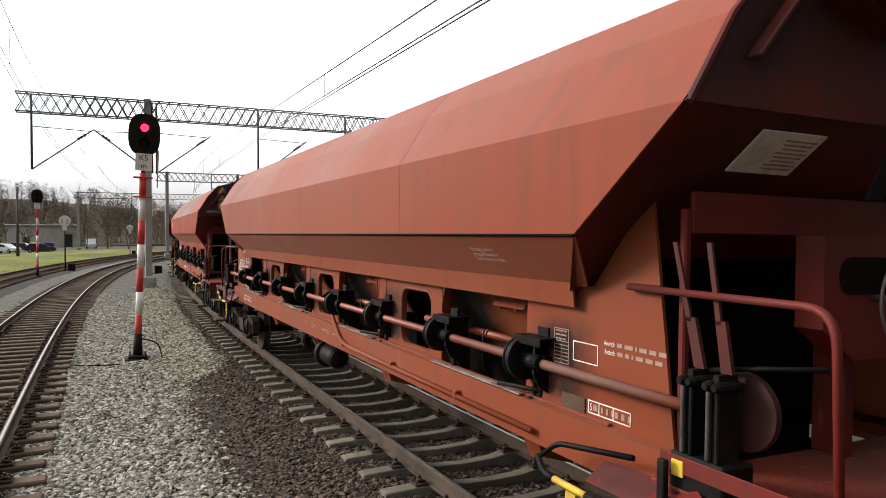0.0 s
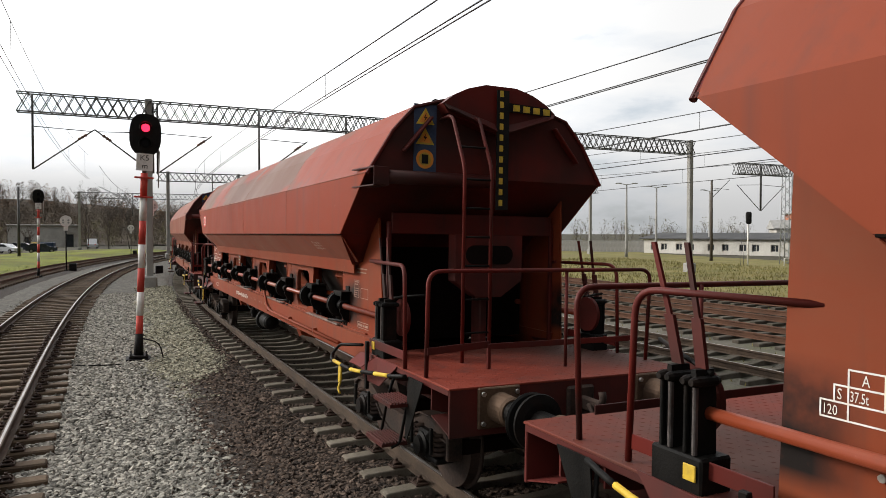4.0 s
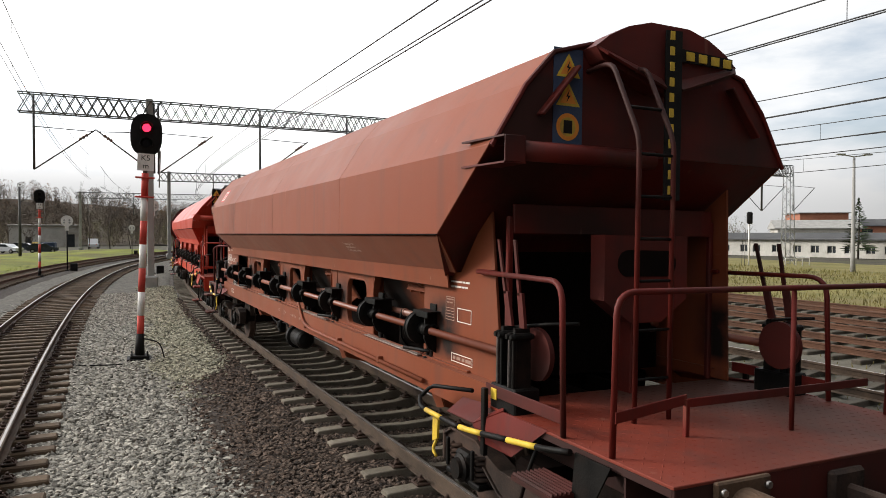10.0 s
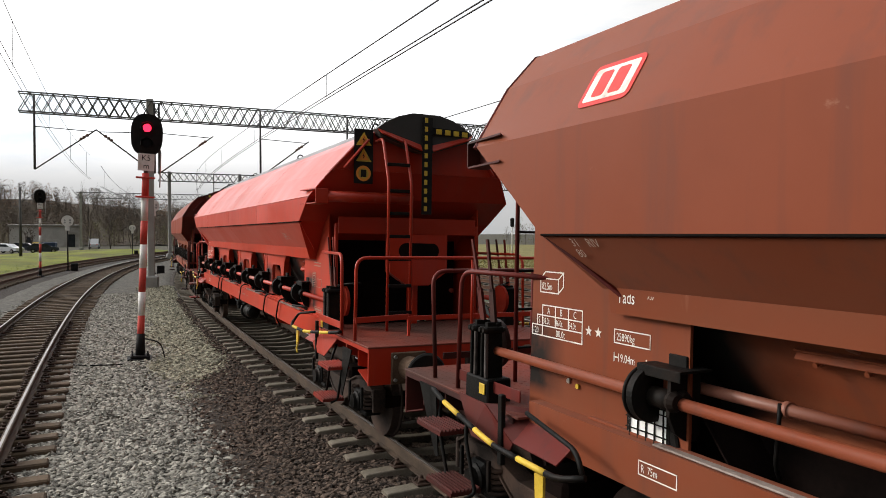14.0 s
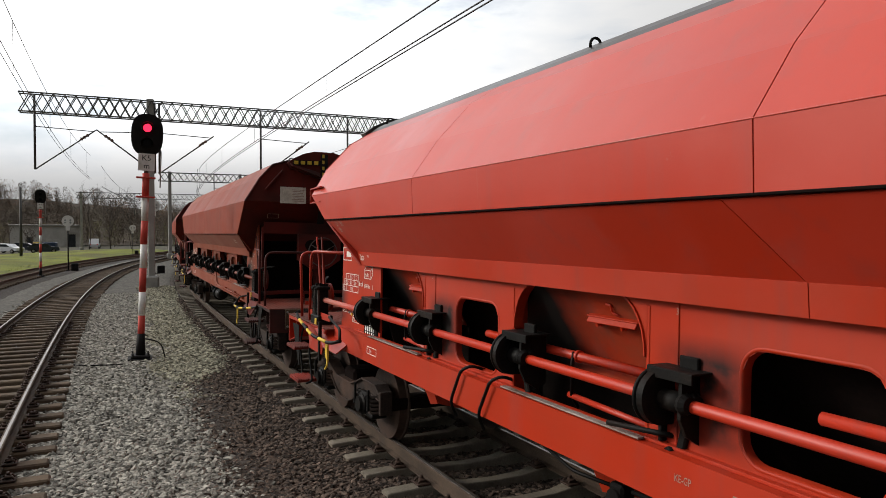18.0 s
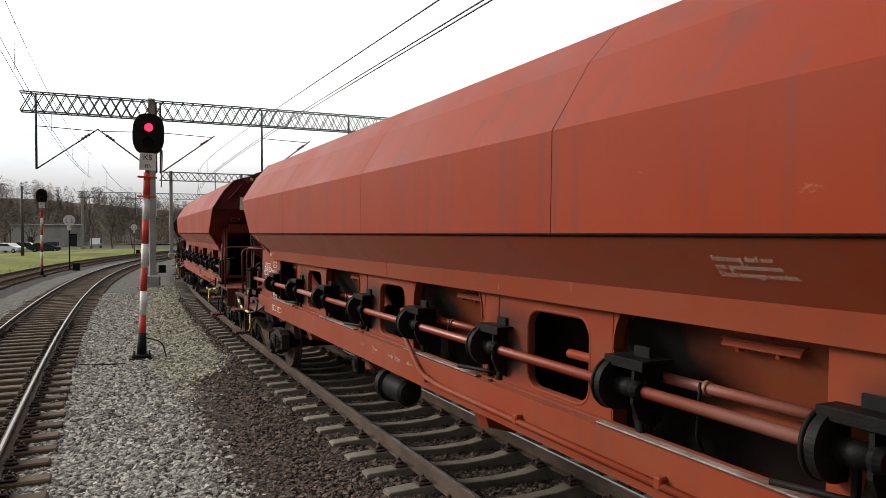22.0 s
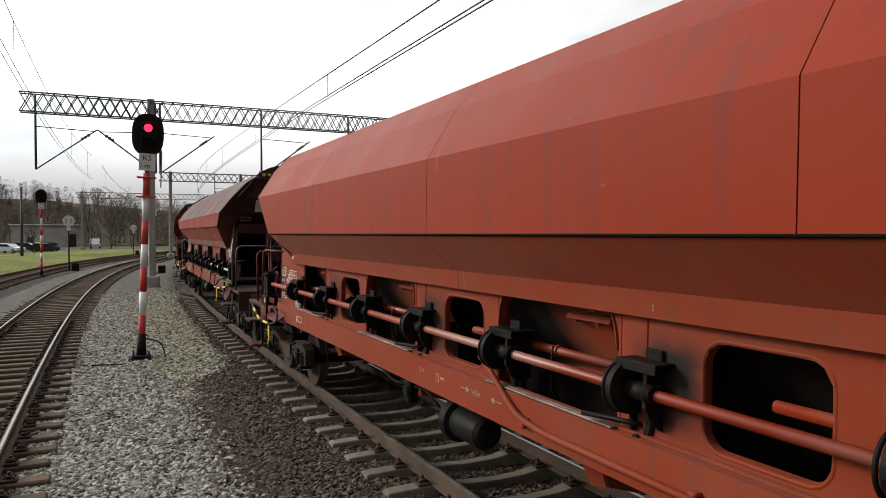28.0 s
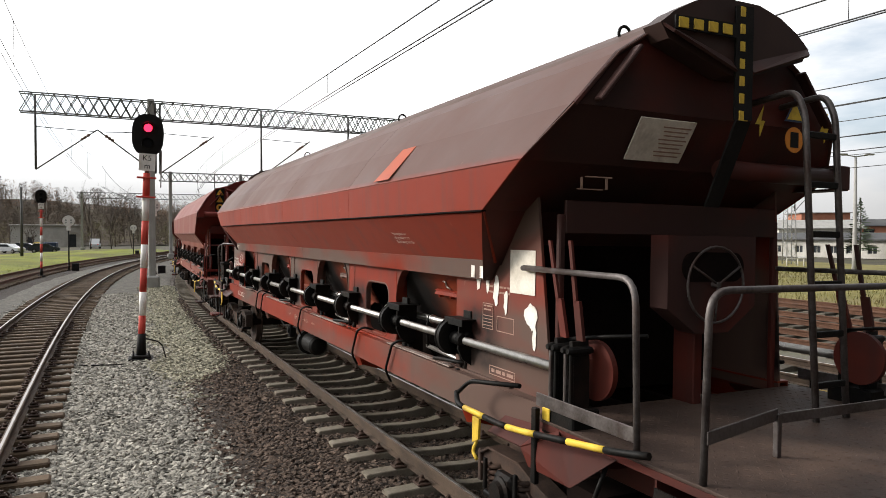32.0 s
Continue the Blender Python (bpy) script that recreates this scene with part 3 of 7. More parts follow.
                    part("rail_clip", CLIP_ME, BOGIE, track, m=m @ Matrix.Translation((0, side, 0)) @ turn)
        else:
            far.poly([m @ Vector(c[0]) for c in src], fcs)
        k += 1
    if far.v:
        tagged(part("far_sleepers", far, mat, track), kind="stuff")
    return track


ROLL = math.atan(-FAR_DIP / (2 * HALF))
lay_track("curved main track on concrete sleepers in brown ballast", TRACK_OFF, -40, 150, CONC_ME, CONCRETE, RAILSIDE, 62, 0.655, 6.95, True, 30, 0.0, ROLL, 0.012)
lay_track("curved siding on old wooden sleepers in pale ballast", 5.95, -40, 130, WOOD_ME, WOOD, RAILSIDE, 58, 0.62, 4.1, True, 24, 0.0, 0.0, 0.03)
lay_track("distant track on wooden sleepers beside the grass", 10.9, -40, 150, WOOD_ME, WOOD, RUSTRAIL, -40, 0.65, 0, False)
lay_track("yard track with bright rails beyond the train", -8.1, -60, 150, CONC_ME, DARKCONC, RAILSIDE, -60, 0.65, 0.2, True)
for off in (-12.0, -15.6, -19.6):
    lay_track("rusty yard track in weedy ballast", off, -70, 150, WOOD_ME, DARKCONC, RUSTRAIL, -70, 0.65, 0.0, False)


# ---------------------------------------------------------------- the ground
def strip(name, lanes, s0, s1, step, mat, label, wob=0.0):
    """A band of ground along the line: lanes are (off, z) across it."""
    ss = list(np.arange(s0, s1, step)) + [s1]
    n = len(lanes(0) if callable(lanes) else lanes)
    pts = []
    for s in ss:
        for i, (o, z) in enumerate(lanes(s) if callable(lanes) else lanes):
            w = wob * noise.noise(Vector((s * 0.9, o * 0.9, 3.1))) if 0 < i < n - 1 else 0
            e = 0.25 * noise.noise(Vector((s * 0.55, o, 7.7))) if i in (0, n - 1) and wob else 0
            pts.append(tuple(on_line(s, o + e, z + w)))
    sh = Shape().poly(pts, [[i * n + j, i * n + j + 1, (i + 1) * n + j + 1, (i + 1) * n + j][::-1] for i in range(len(ss) - 1) for j in range(n - 1)], True)
    return tagged(part(name, sh, mat), label, "ground", kind="structure")


def ground_sheet():
    """The land: level about the tracks, rising to a wooded bank in the far left."""
    sh, xs = Shape(), sorted({*np.arange(-200, 201, 8.0), -3000, -1500, -800, -450, -300, 300, 450, 800, 1500, 3000})
    ys = sorted({*np.arange(-80, 361, 8.0), -3000, -1000, -300, 500, 800, 1500, 3000})
    for y in ys:
        for x in xs:
            bank = max(0.0, min(1.0, (y - 172) / 50)) * max(0.0, min(1.0, (-25 - x) / 110))
            sh.v.append((x, y, -0.36 + 14 * bank ** 1.2))
    n = len(xs)
    sh.f = [(j * n + i, j * n + i + 1, (j + 1) * n + i + 1, (j + 1) * n + i) for j in range(len(ys) - 1) for i in range(n - 1)]
    sh.smooth = [True] * len(sh.f)
    return tagged(part("ground", sh, EARTH), "dark cinder and weedy earth of the railway yard", "ground", kind="structure")



def bank_z(x, y):
    bank = max(0.0, min(1.0, (y - 172) / 50)) * max(0.0, min(1.0, (-25 - x) / 110))
    return -0.36 + 14 * bank ** 1.2


def wooded_bank():
    """Leaf litter over the rising bank."""
    sh, xs, ys = Shape(), np.arange(-260, -20, 6.0), np.arange(168, 300, 4.0)
    sh.v = [(x, y, bank_z(x, y) + 0.15 + 0.5 * noise.noise(Vector((x * 0.1, y * 0.1, 0)))) for y in ys for x in xs]
    n = len(xs)
    sh.f = [(j * n + i, j * n + i + 1, (j + 1) * n + i + 1, (j + 1) * n + i) for j in range(len(ys) - 1) for i in range(n - 1)]
    sh.smooth = [True] * len(sh.f)
    tagged(part("wooded_bank", sh, BANK), "brown leaf-littered bank under the far wood", "ground", kind="structure")


ground_sheet()
wooded_bank()

def brown_edge(s):
    """Where the brown stone of the track bed gives way to pale stone."""
    return 1.55 + 1.28 * max(0.0, min(1.0, (16.0 - s) / 2.2))


strip("ballast_pale", [(9.0, -0.37), (8.3, -0.26), (4.2, -0.25), (2.9, -0.245), (2.0, -0.235), (1.75, -0.24), (1.5, -0.30)], -30, 110, 0.5, GRAVEL, "pale grey crushed stone ballast between the tracks", 0.05)
strip("ballast_brown", lambda s: [(brown_edge(s) + 0.35, -0.30), (brown_edge(s) - 0.25, -0.215), (1.45, -0.22), (1.0, -0.235), (0.6, -0.285), (0, -0.315), (-0.6, -0.335), (-1.0, -0.335), (-1.5, -0.345), (-2.2, -0.38), (-2.8, -0.42)], -30, 110, 0.5, BROWNBED, "rust-brown crushed stone ballast under the main track", 0.03)
strip("ballast_left", [(13.4, -0.38), (12.6, -0.27), (9.2, -0.27), (8.4, -0.38)], -30, 140, 1.0, BROWNBED, "dark ballast under the distant track", 0.03)
strip("ballast_yard", [(-5.6, -0.38), (-6.3, -0.26), (-21.2, -0.26), (-22, -0.38)], -60, 140, 1.0, WEEDY, "weedy ballast of the yard tracks", 0.04)
strip("grass_yard", [(-21.5, -0.37), (-23, -0.30), (-34, -0.28), (-48, -0.30), (-60, -0.355)], -80, 200, 2.0, GRASS, "rough yellow-green grass of the yard", 0.1)
strip("grass_left", [(34, -0.355), (27, -0.10), (20, 0.05), (15.5, -0.15), (13.2, -0.36)], -20, 120, 2.0, GREEN, "bright green grass beside the tracks", 0.3)


def pebbles(name, mat, label, n, lanes, s_range, size, seed, z, keep=None):
    """Loose ballast stones, lying on the bed; denser near the camera."""
    rng = np.random.default_rng(seed)
    t = (1 + 5 ** 0.5) / 2
    ico = np.array([(-1, t, 0), (1, t, 0), (-1, -t, 0), (1, -t, 0), (0, -1, t), (0, 1, t), (0, -1, -t), (0, 1, -t), (t, 0, -1), (t, 0, 1), (-t, 0, -1), (-t, 0, 1)]) / 1.9
    tri = np.array([(0, 11, 5), (0, 5, 1), (0, 1, 7), (0, 7, 10), (0, 10, 11), (1, 5, 9), (5, 11, 4), (11, 10, 2), (10, 7, 6), (7, 1, 8), (3, 9, 4), (3, 4, 2), (3, 2, 6), (3, 6, 8), (3, 8, 9), (4, 9, 5), (2, 4, 11), (6, 2, 10), (8, 6, 7), (9, 8, 1)])
    u = rng.random(n)
    s = s_range[0] + (s_range[1] - s_range[0]) * u ** 1.7
    o = lanes[0] + (lanes[1] - lanes[0]) * rng.random(n) + rng.normal(0, 0.10, n)
    if keep is not None:
        ok = keep(s, o + rng.normal(0, 0.18, n))
        s, o = s[ok], o[ok]
        n = len(s)
    x, y, h = np.interp(s, LINE_S, LINE_X), np.interp(s, LINE_S, LINE_Y), np.interp(s, LINE_S, LINE_H)
    px, py = x - o * np.cos(h), y + o * np.sin(h)
    base = np.interp(o, *z)
    rad = size * (0.6 + 0.8 * rng.random(n)) * (1 + 0.012 * (s - s_range[0]))
    v = ico[None] * (1 + rng.normal(0, 0.22, (n, 12, 1))) * (rad[:, None, None] * np.stack([1.25 + 0.5 * rng.random(n), np.ones(n), 0.40 + 0.35 * rng.random(n)], 1)[:, None, :])
    a, b = rng.random(n) * 6.283, rng.normal(0, 0.35, n)
    cb, sb = np.cos(b)[:, None], np.sin(b)[:, None]
    vx, vz = v[..., 0] * cb + v[..., 2] * sb, -v[..., 0] * sb + v[..., 2] * cb
    ca, sa = np.cos(a)[:, None], np.sin(a)[:, None]
    wx, wy = vx * ca - v[..., 1] * sa, vx * sa + v[..., 1] * ca
    pts = np.stack([wx + px[:, None], wy + py[:, None], vz + (base + rad * 0.22)[:, None]], 2).reshape(-1, 3)
    faces = (tri[None] + (np.arange(n) * 12)[:, None, None]).reshape(-1, 3)
    me = bpy.data.meshes.new(name)
    me.vertices.add(len(pts))
    me.vertices.foreach_set("co", pts.ravel())
    me.loops.add(len(faces) * 3)
    me.loops.foreach_set("vertex_index", faces.ravel())
    me.polygons.add(len(faces))
    me.polygons.foreach_set("loop_start", np.arange(0, len(faces) * 3, 3))
    me.polygons.foreach_set("use_smooth", np.zeros(len(faces), dtype=bool))
    me.update(calc_edges=True)
    me.materials.append(mat)
    tagged(new(name, me), label, "ballast", kind="stuff")


def edge_of(s):
    return 1.55 + 1.28 * np.clip((16.0 - s) / 2.2, 0, 1)


Z_PALE = ([1.5, 1.75, 2.0, 2.9, 4.2, 8.3], [-0.26, -0.22, -0.215, -0.235, -0.245, -0.25])
Z_BROWN = ([-2.2, -1.5, -0.6, 0, 0.6, 1.0, 1.45, 1.9, 2.9], [-0.385, -0.35, -0.338, -0.32, -0.29, -0.245, -0.225, -0.215, -0.24])
def mossy(s, o):
    """The shoulder beside the main track where the pale stone is stained olive."""
    return (o < 3.0 + 0.25 * np.sin(s * 1.3)) & (s > 12.5)


pebbles("loose_ballast_pale", STONE, "loose pale grey ballast stones between the tracks", 78000, (1.6, 4.95), (4.0, 36), 0.026, 5, Z_PALE, lambda s, o: (o > edge_of(s)) & ~mossy(s, o))
pebbles("loose_ballast_stained", MOSSSTONE, "olive-stained pale stones on the shoulder of the main track", 30000, (1.35, 3.2), (12.0, 40), 0.030, 15, Z_PALE, lambda s, o: (o > edge_of(s) - 0.15) & mossy(s, o))
pebbles("loose_ballast_siding", STONE, "loose stones between the siding's sleepers", 8000, (4.6, 7.4), (6, 34), 0.030, 8, ([4, 9], [-0.27, -0.27]))
pebbles("loose_ballast_brown", BROWNSTONE, "loose rust-brown ballast stones on the track bed", 80000, (-1.6, 3.1), (3.5, 32), 0.024, 6, Z_BROWN, lambda s, o: o < edge_of(s))


# ---------------------------------------------------------------- signals
def colour_light_signal(m, height=5.50, lit=True, small=False):
    """A mast in red and white bands with a black backboard and two lamps."""
    sig = empty("colour_light_signal", m, label="railway signal showing red on a red and white banded mast" if lit else "dark railway signal on a red and white banded mast", category="railway signal")
    b = Shape().box((0, 0, 0.04), (0.52, 0.46, 0.08), 0.015).box((0, 0, 0.11), (0.40, 0.36, 0.07), 0.02)
    b.cyl((0, 0, 0.12), (0, 0, 0.62), 0.105, 16, 0.085)
    for x in (-0.16, 0.16):
        for y in (-0.14, 0.14):
            b.cyl((x, y, 0.1), (x, y, 0.2), 0.018, 6)
    part("base", b, MATTBLACK, sig, "black cast base bolted to its footing")
    z0, z1 = 0.50, height - 1.3
    k = 7
    for i in range(k):
        a, c = z0 + (z1 - z0) * i / k, z0 + (z1 - z0) * (i + 1) / k
        part("mast_band", Shape().cyl((0, 0, a), (0, 0, c), 0.075, 16), MASTRED if i % 2 == 0 else MASTWHITE, sig, "red mast band" if i % 2 == 0 else "white mast band")
    for z in (z1 - 0.10, z1 - 0.53):
        c = Shape().box((0, 0, z), (0.40, 0.2, 0.035), 0.008)
        part("bracket", c, MASTRED, sig, "red clamp bracket")
    pl = part("name_plate", Shape().box((0, -0.09, z1 + 0.24), (0.34, 0.02, 0.38), 0.004), MASTWHITE, sig, "white name plate with black letters")
    for txt, zz in (("K5", z1 + 0.275), ("m", z1 + 0.10)):
        w = 0.1 if txt == "K5" else 0.06
        part("writing", letters(txt, 0.17), MATTBLACK, pl, m=pose(-w, -0.103, zz, 90, 0, 0))
    hz = height - 0.45
    loop = []
    for i in range(28):
        a = 2 * math.pi * i / 28
        ca, sa = math.cos(a), math.sin(a)
        x = 0.33 * (abs(ca) ** 0.72) * (1 if ca > 0 else -1)
        z = 0.46 * (abs(sa) ** 0.78) * (1 if sa > 0 else -1)
        loop.append((x, hz + z))
    board = part("backboard", Shape().prism(loop, -0.06, -0.02, "y"), MATTBLACK, sig, "black rounded backboard")
    part("lamp_case", Shape().box((0, 0.08, hz), (0.36, 0.2, 0.72), 0.04), MATTBLACK, sig)
    for zz, mt in ((hz + 0.15, REDLAMP if lit else LENS), (hz - 0.2, LENS)):
        hood = Shape()
        n = 18
        pts = []
        for i in range(n + 1):
            a = math.pi * (-0.12 + 1.24 * i / n)
            for yy, rr in ((-0.06, 0.135), (-0.24, 0.13), (-0.24, 0.122), (-0.06, 0.127)):
                pts.append((math.cos(a) * rr, yy, zz + math.sin(a) * rr))
        hood.poly(pts, [[i * 4 + j, i * 4 + (j + 1) % 4, (i + 1) * 4 + (j + 1) % 4, (i + 1) * 4 + j] for i in range(n) for j in range(4)])
        part("hood", hood, MATTBLACK, board)
        part("lamp", Shape().cyl((0, -0.06, zz), (0, -0.085, zz), 0.088, 24), mt, board, "glowing red lamp" if mt == REDLAMP else "dark lamp lens")
    ca = Shape().tube(bend([(0.3, 0.05, z1 - 0.3), (0.3, 0.05, z1 + 0.55), (0.15, 0.08, z1 + 0.6)], 0.1), 0.014, 6)
    part("cable_bow", ca, GALV, sig)
    la = Shape()
    for x in (-0.13, 0.13):
        la.tube([(x, 0.12, z1 + 0.1), (x, 0.12, hz)], 0.012, 6)
    part("mast_top", la.cyl((0, 0.02, z1), (0, 0.05, hz + 0.2), 0.045, 10), DARKSTEEL, sig)
    return sig


sig_k = colour_light_signal(pose(-6.80, 15.7, -0.27, 0, 2.3, 0) @ pose(0, 0, 0, 0, 0, 24))
cab = Shape().tube(bend([(0.08, 0.02, 0.5), (0.42, -0.02, 0.42), (0.52, -0.05, 0.05), (0.50, -0.1, -0.04)], 0.18), 0.014, 6)
part("cable", cab, MATTBLACK, sig_k, "black cable looping to the ground")
colour_light_signal(pose(-26.4, 46, -0.3, 0, 0.5, 0) @ pose(0, 0, 0, 0, 0, 30), 5.75, False)


def disc_signal(m, h=3.6):
    """A low post with a pale round lamp board."""
    t = empty("shunting_signal", m, label="pale round signal lamp on a thin dark post", category="railway signal")
    part("post", Shape().cyl((0, 0, 0), (0, 0, h), 0.05, 10).box((0, 0, 0.05), (0.3, 0.3, 0.1), 0.02).box((0.45, 0, 0.3), (0.5, 0.4, 0.6), 0.03), MATTBLACK, t)
    part("board", Shape().cyl((0, -0.06, h + 0.25), (0, 0, h + 0.25), 0.42, 24).box((0, -0.03, h - 0.3), (0.28, 0.06, 0.4), 0.02), MASTWHITE, t, "round white board")
    for x, z in ((-0.18, 0.3), (0.18, 0.3), (-0.18, 0.12), (0.18, 0.12)):
        part("lens", Shape().cyl((x, -0.07, h + z), (x, -0.062, h + z), 0.07, 12), GALV, t)
    return t


disc_signal(pose(-28.8, 53.9, -0.3, 0, 0, 25))
disc_signal(pose(-42.0, 95.0, -0.3, 0, 0, 25), 3.4)
disc_signal(pose(-20.6, 50.0, -0.3, 0, 0, 25), 4.6)


# ---------------------------------------------------------------- overhead line
def truss(sh, a, b, h, w, bays, r=0.038):
    """A lattice beam from a to b (its lower edge), h high and w wide."""
    a, b = Vector(a), Vector(b)
    d = (b - a).normalized()
    side = Vector((-d.y, d.x, 0)).normalized() * w / 2
    up = Vector((0, 0, h))
    for c in (side, -side, side + up, up - side):
        sh.tube([a + c, b + c], r, 5)
    for i in range(bays):
        p, q = a + (b - a) * (i / bays), a + (b - a) * ((i + 1) / bays)
        mid = (p + q) / 2
        for c in (side, -side):
            sh.tube([p + c, mid + c + up], r * 0.75, 4)
            sh.tube([mid + c + up, q + c], r * 0.75, 4)
            sh.tube([p + c + up, mid + c], r * 0.65, 4)
            sh.tube([mid + c, q + c + up], r * 0.65, 4)
    return sh


def lattice_post(sh, base, h, w, bays):
    b = Vector(base)
    c = [Vector((x * w, y * w, 0)) for x, y in ((-.5, -.5), (.5, -.5), (.5, .5), (-.5, .5))]
    for q in c:
        sh.tube([b + q, b + q * 0.7 + Vector((0, 0, h))], 0.045, 5)
    for i in range(bays):
        z0, z1 = h * i / bays, h * (i + 1) / bays
        f0, f1 = 1 - 0.3 * i / bays, 1 - 0.3 * (i + 1) / bays
        for j in range(4):
            p, q = c[j] * f0, c[(j + 1) % 4] * f1
            if i % 2:
                p, q = c[(j + 1) % 4] * f0, c[j] * f1
            sh.tube([b + p + Vector((0, 0, z0)), b + q + Vector((0, 0, z1))], 0.022, 4)
    return sh


def cantilever(top, reach, drop, side):
    """A drop post with its slanted arm and tie that holds a contact wire; side is the direction of the arm."""
    sh = Shape()
    t = Vector(top)
    d = Vector((side[0], side[1], 0)).normalized()
    foot = t + Vector((0, 0, -drop))
    sh.tube([t, foot], 0.055, 6)
    tip = foot + d * reach + Vector((0, 0, reach * 0.77))
    sh.tube([foot, tip], 0.035, 6)
    sh.tube([t + Vector((0, 0, -drop * 0.43)), t + d * reach * 0.95 + Vector((0, 0, -drop * 0.43 - 0.1))], 0.022, 5)
    return sh, tip


def gantry(a, b, z, posts, drops, bays, label):
    g = empty("overhead_line_gantry", label=label, category="gantry")
    a, b = Vector((*a, z)), Vector((*b, z))
    part("beam", truss(Shape(), a, b, 0.92, 0.55, bays), DARKSTEEL, g, "dark lattice beam")
    for f, zb in posts:
        p = a + (b - a) * f
        part("post", Shape().box((p.x, p.y, (z + 1 + zb) / 2), (0.34, 0.34, z + 1.1 - zb), 0.03, Matrix.Rotation(0.45, 3, "Z")).box((p.x, p.y, zb + 0.35), (0.7, 0.7, 0.8), 0.08, Matrix.Rotation(0.45, 3, "Z")), POSTGREY, g, "grey post with concrete foot")
    d = (b - a).normalized()
    for f, side in drops:
        p = a + (b - a) * f + Vector((0, 0, 0.9))
        sh, tip = cantilever(p, 2.7, 3.65, d * side)
        arm = part("drop_arm", sh, DARKSTEEL, g)
        ins = Shape().disc(tip - d * side * 0.75 - Vector((0, 0, 0.54)), tip - d * side * 0.35 - Vector((0, 0, 0.26)), [(0, 0.04), (0.15, 0.09), (0.3, 0.04), (0.5, 0.09), (0.65, 0.04), (0.85, 0.09), (1, 0.04)], 8)
        part("insulator", ins, PORCELAIN, arm)
    return g


gantry((-20.4, 33.9), (18.6, 52.4), 8.45, [(0.135, -0.35), (0.995, -0.35)], [(0.015, 1), (0.14, -1), (0.145, 1), (0.265, 1), (0.38, 1), (0.55, 1), (0.75, -1)], 44, "grey lattice gantry over the tracks with catenary arms")
gantry((-31, 76.5), (22, 100), 8.3, [(0.02, -0.35), (0.98, -0.35)], [(0.1, 1), (0.25, -1), (0.4, 1)], 44, "farther lattice gantry over the tracks with catenary arms")
gantry((-59, 113), (6, 142), 8.3, [(0.01, -0.35), (0.6, -0.35)], [(0.12, 1), (0.3, -1), (0.5, 1)], 50, "distant lattice gantry over the tracks with catenary arms")


def portal():
    g = empty("lattice_mast", label="grey lattice mast with a short beam and catenary arms", category="mast")
    part("post", lattice_post(Shape(), (32.6, 66.5, -0.35), 9.3, 0.9, 16), GALV, g)
    part("beam", truss(Shape(), (26.6, 64.0, 8.0), (33, 67, 8.0), 1.0, 0.6, 8), DARKSTEEL, g)
    for x, s in ((29.5, -1), (29.6, 1), (33.2, 1)):
        sh, _ = cantilever((x, 65.3 + (x - 29.5) * 0.4, 8.9), 3.0, 4.2, (0.9 * s, 0.43 * s))
        part("drop_arm", sh, DARKSTEEL, g)


portal()
for p, h, lab, mt in (((28.4, 74.2), 8.6, "dark wooden line mast", BARK), ((-47.2, 78.5), 8.2, "thin steel line mast", DARKSTEEL), ((-15.9, 55), 7.6, "thin dark lineside mast", DARKSTEEL)):
    mst = empty("line_mast", pose(*p, -0.4), label=lab, category="mast")
    part("pole", Shape().tube([(0, 0, 0), (0, 0, h)], [0.17, 0.11], 10), mt, mst)
    sh, _ = cantilever((0, 0, h), 2.6, h * 0.22, (0.9, 0.43))
    part("arm", sh, DARKSTEEL, mst)


def lamp_post(p, h):
    t = empty("street_lamp", pose(*p, -0.4), label="tall grey concrete yard lamp post", category="street lamp")
    part("post", Shape().tube([(0, 0, 0), (0, 0, 1.2), (0, 0, h)], [0.20, 0.17, 0.09], 10), POSTGREY, t)
    part("lamp", Shape().tube([(-0.9, 0, h + 0.15), (0, 0, h), (0.9, 0, h + 0.12)], 0.05, 6).box((-1.0, 0, h + 0.18), (0.7, 0.3, 0.12), 0.04).box((1.0, 0, h + 0.16), (0.7, 0.3, 0.12), 0.04), GALV, t)


for p, h in (((30.6, 52.5), 8.7), ((22.7, 86.7), 9.0), ((28, 92), 9.0), ((38, 100), 9.0)):
    lamp_post(p, h)


def catenary(off, s0, s1, z, sag, every, label, thick=1.0):
    """A messenger wire, two contact wires and droppers, along the line."""
    w = empty("overhead_wires", label=label, category="overhead line")
    mess, con = [], []
    n = int((s1 - s0) / 2)
    for i in range(n + 1):
        s = s0 + (s1 - s0) * i / n
        ph = ((s - s0) % every) / every
        zz = z + 1.22 - sag * 4 * ph * (1 - ph)
        mess.append(on_line(s, off, zz))
        con.append(on_line(s, off, z))
        if i % 4 == 1:
            part("dropper", Shape().tube([on_line(s, off, zz), on_line(s, off, z)], 0.006, 4), WIRE, w)
    part("messenger_wire", Shape().tube(mess, 0.012 * thick, 5), WIRE, w)
    part("contact_wire", Shape().tube([p + Vector((0.05, 0, 0)) for p in con], 0.011 * thick, 5), WIRE, w)
    part("contact_wire", Shape().tube([p - Vector((0.05, 0, 0)) for p in con], 0.011 * thick, 5), WIRE, w)


for off in (-0.1, -4.77, -10.4, -15.2, -18.6, -24.5):
    catenary(off, -60, 46, 5.37, 0.9, 106, "catenary and contact wires over a track")
catenary(5.4, -60, 40, 5.37, 0.5, 100, "catenary and contact wires over the siding", 0.6)
for off in (0.0, 5.4):
    catenary(off, 46, 140, 5.37, 0.9, 47, "far catenary wires over the line")
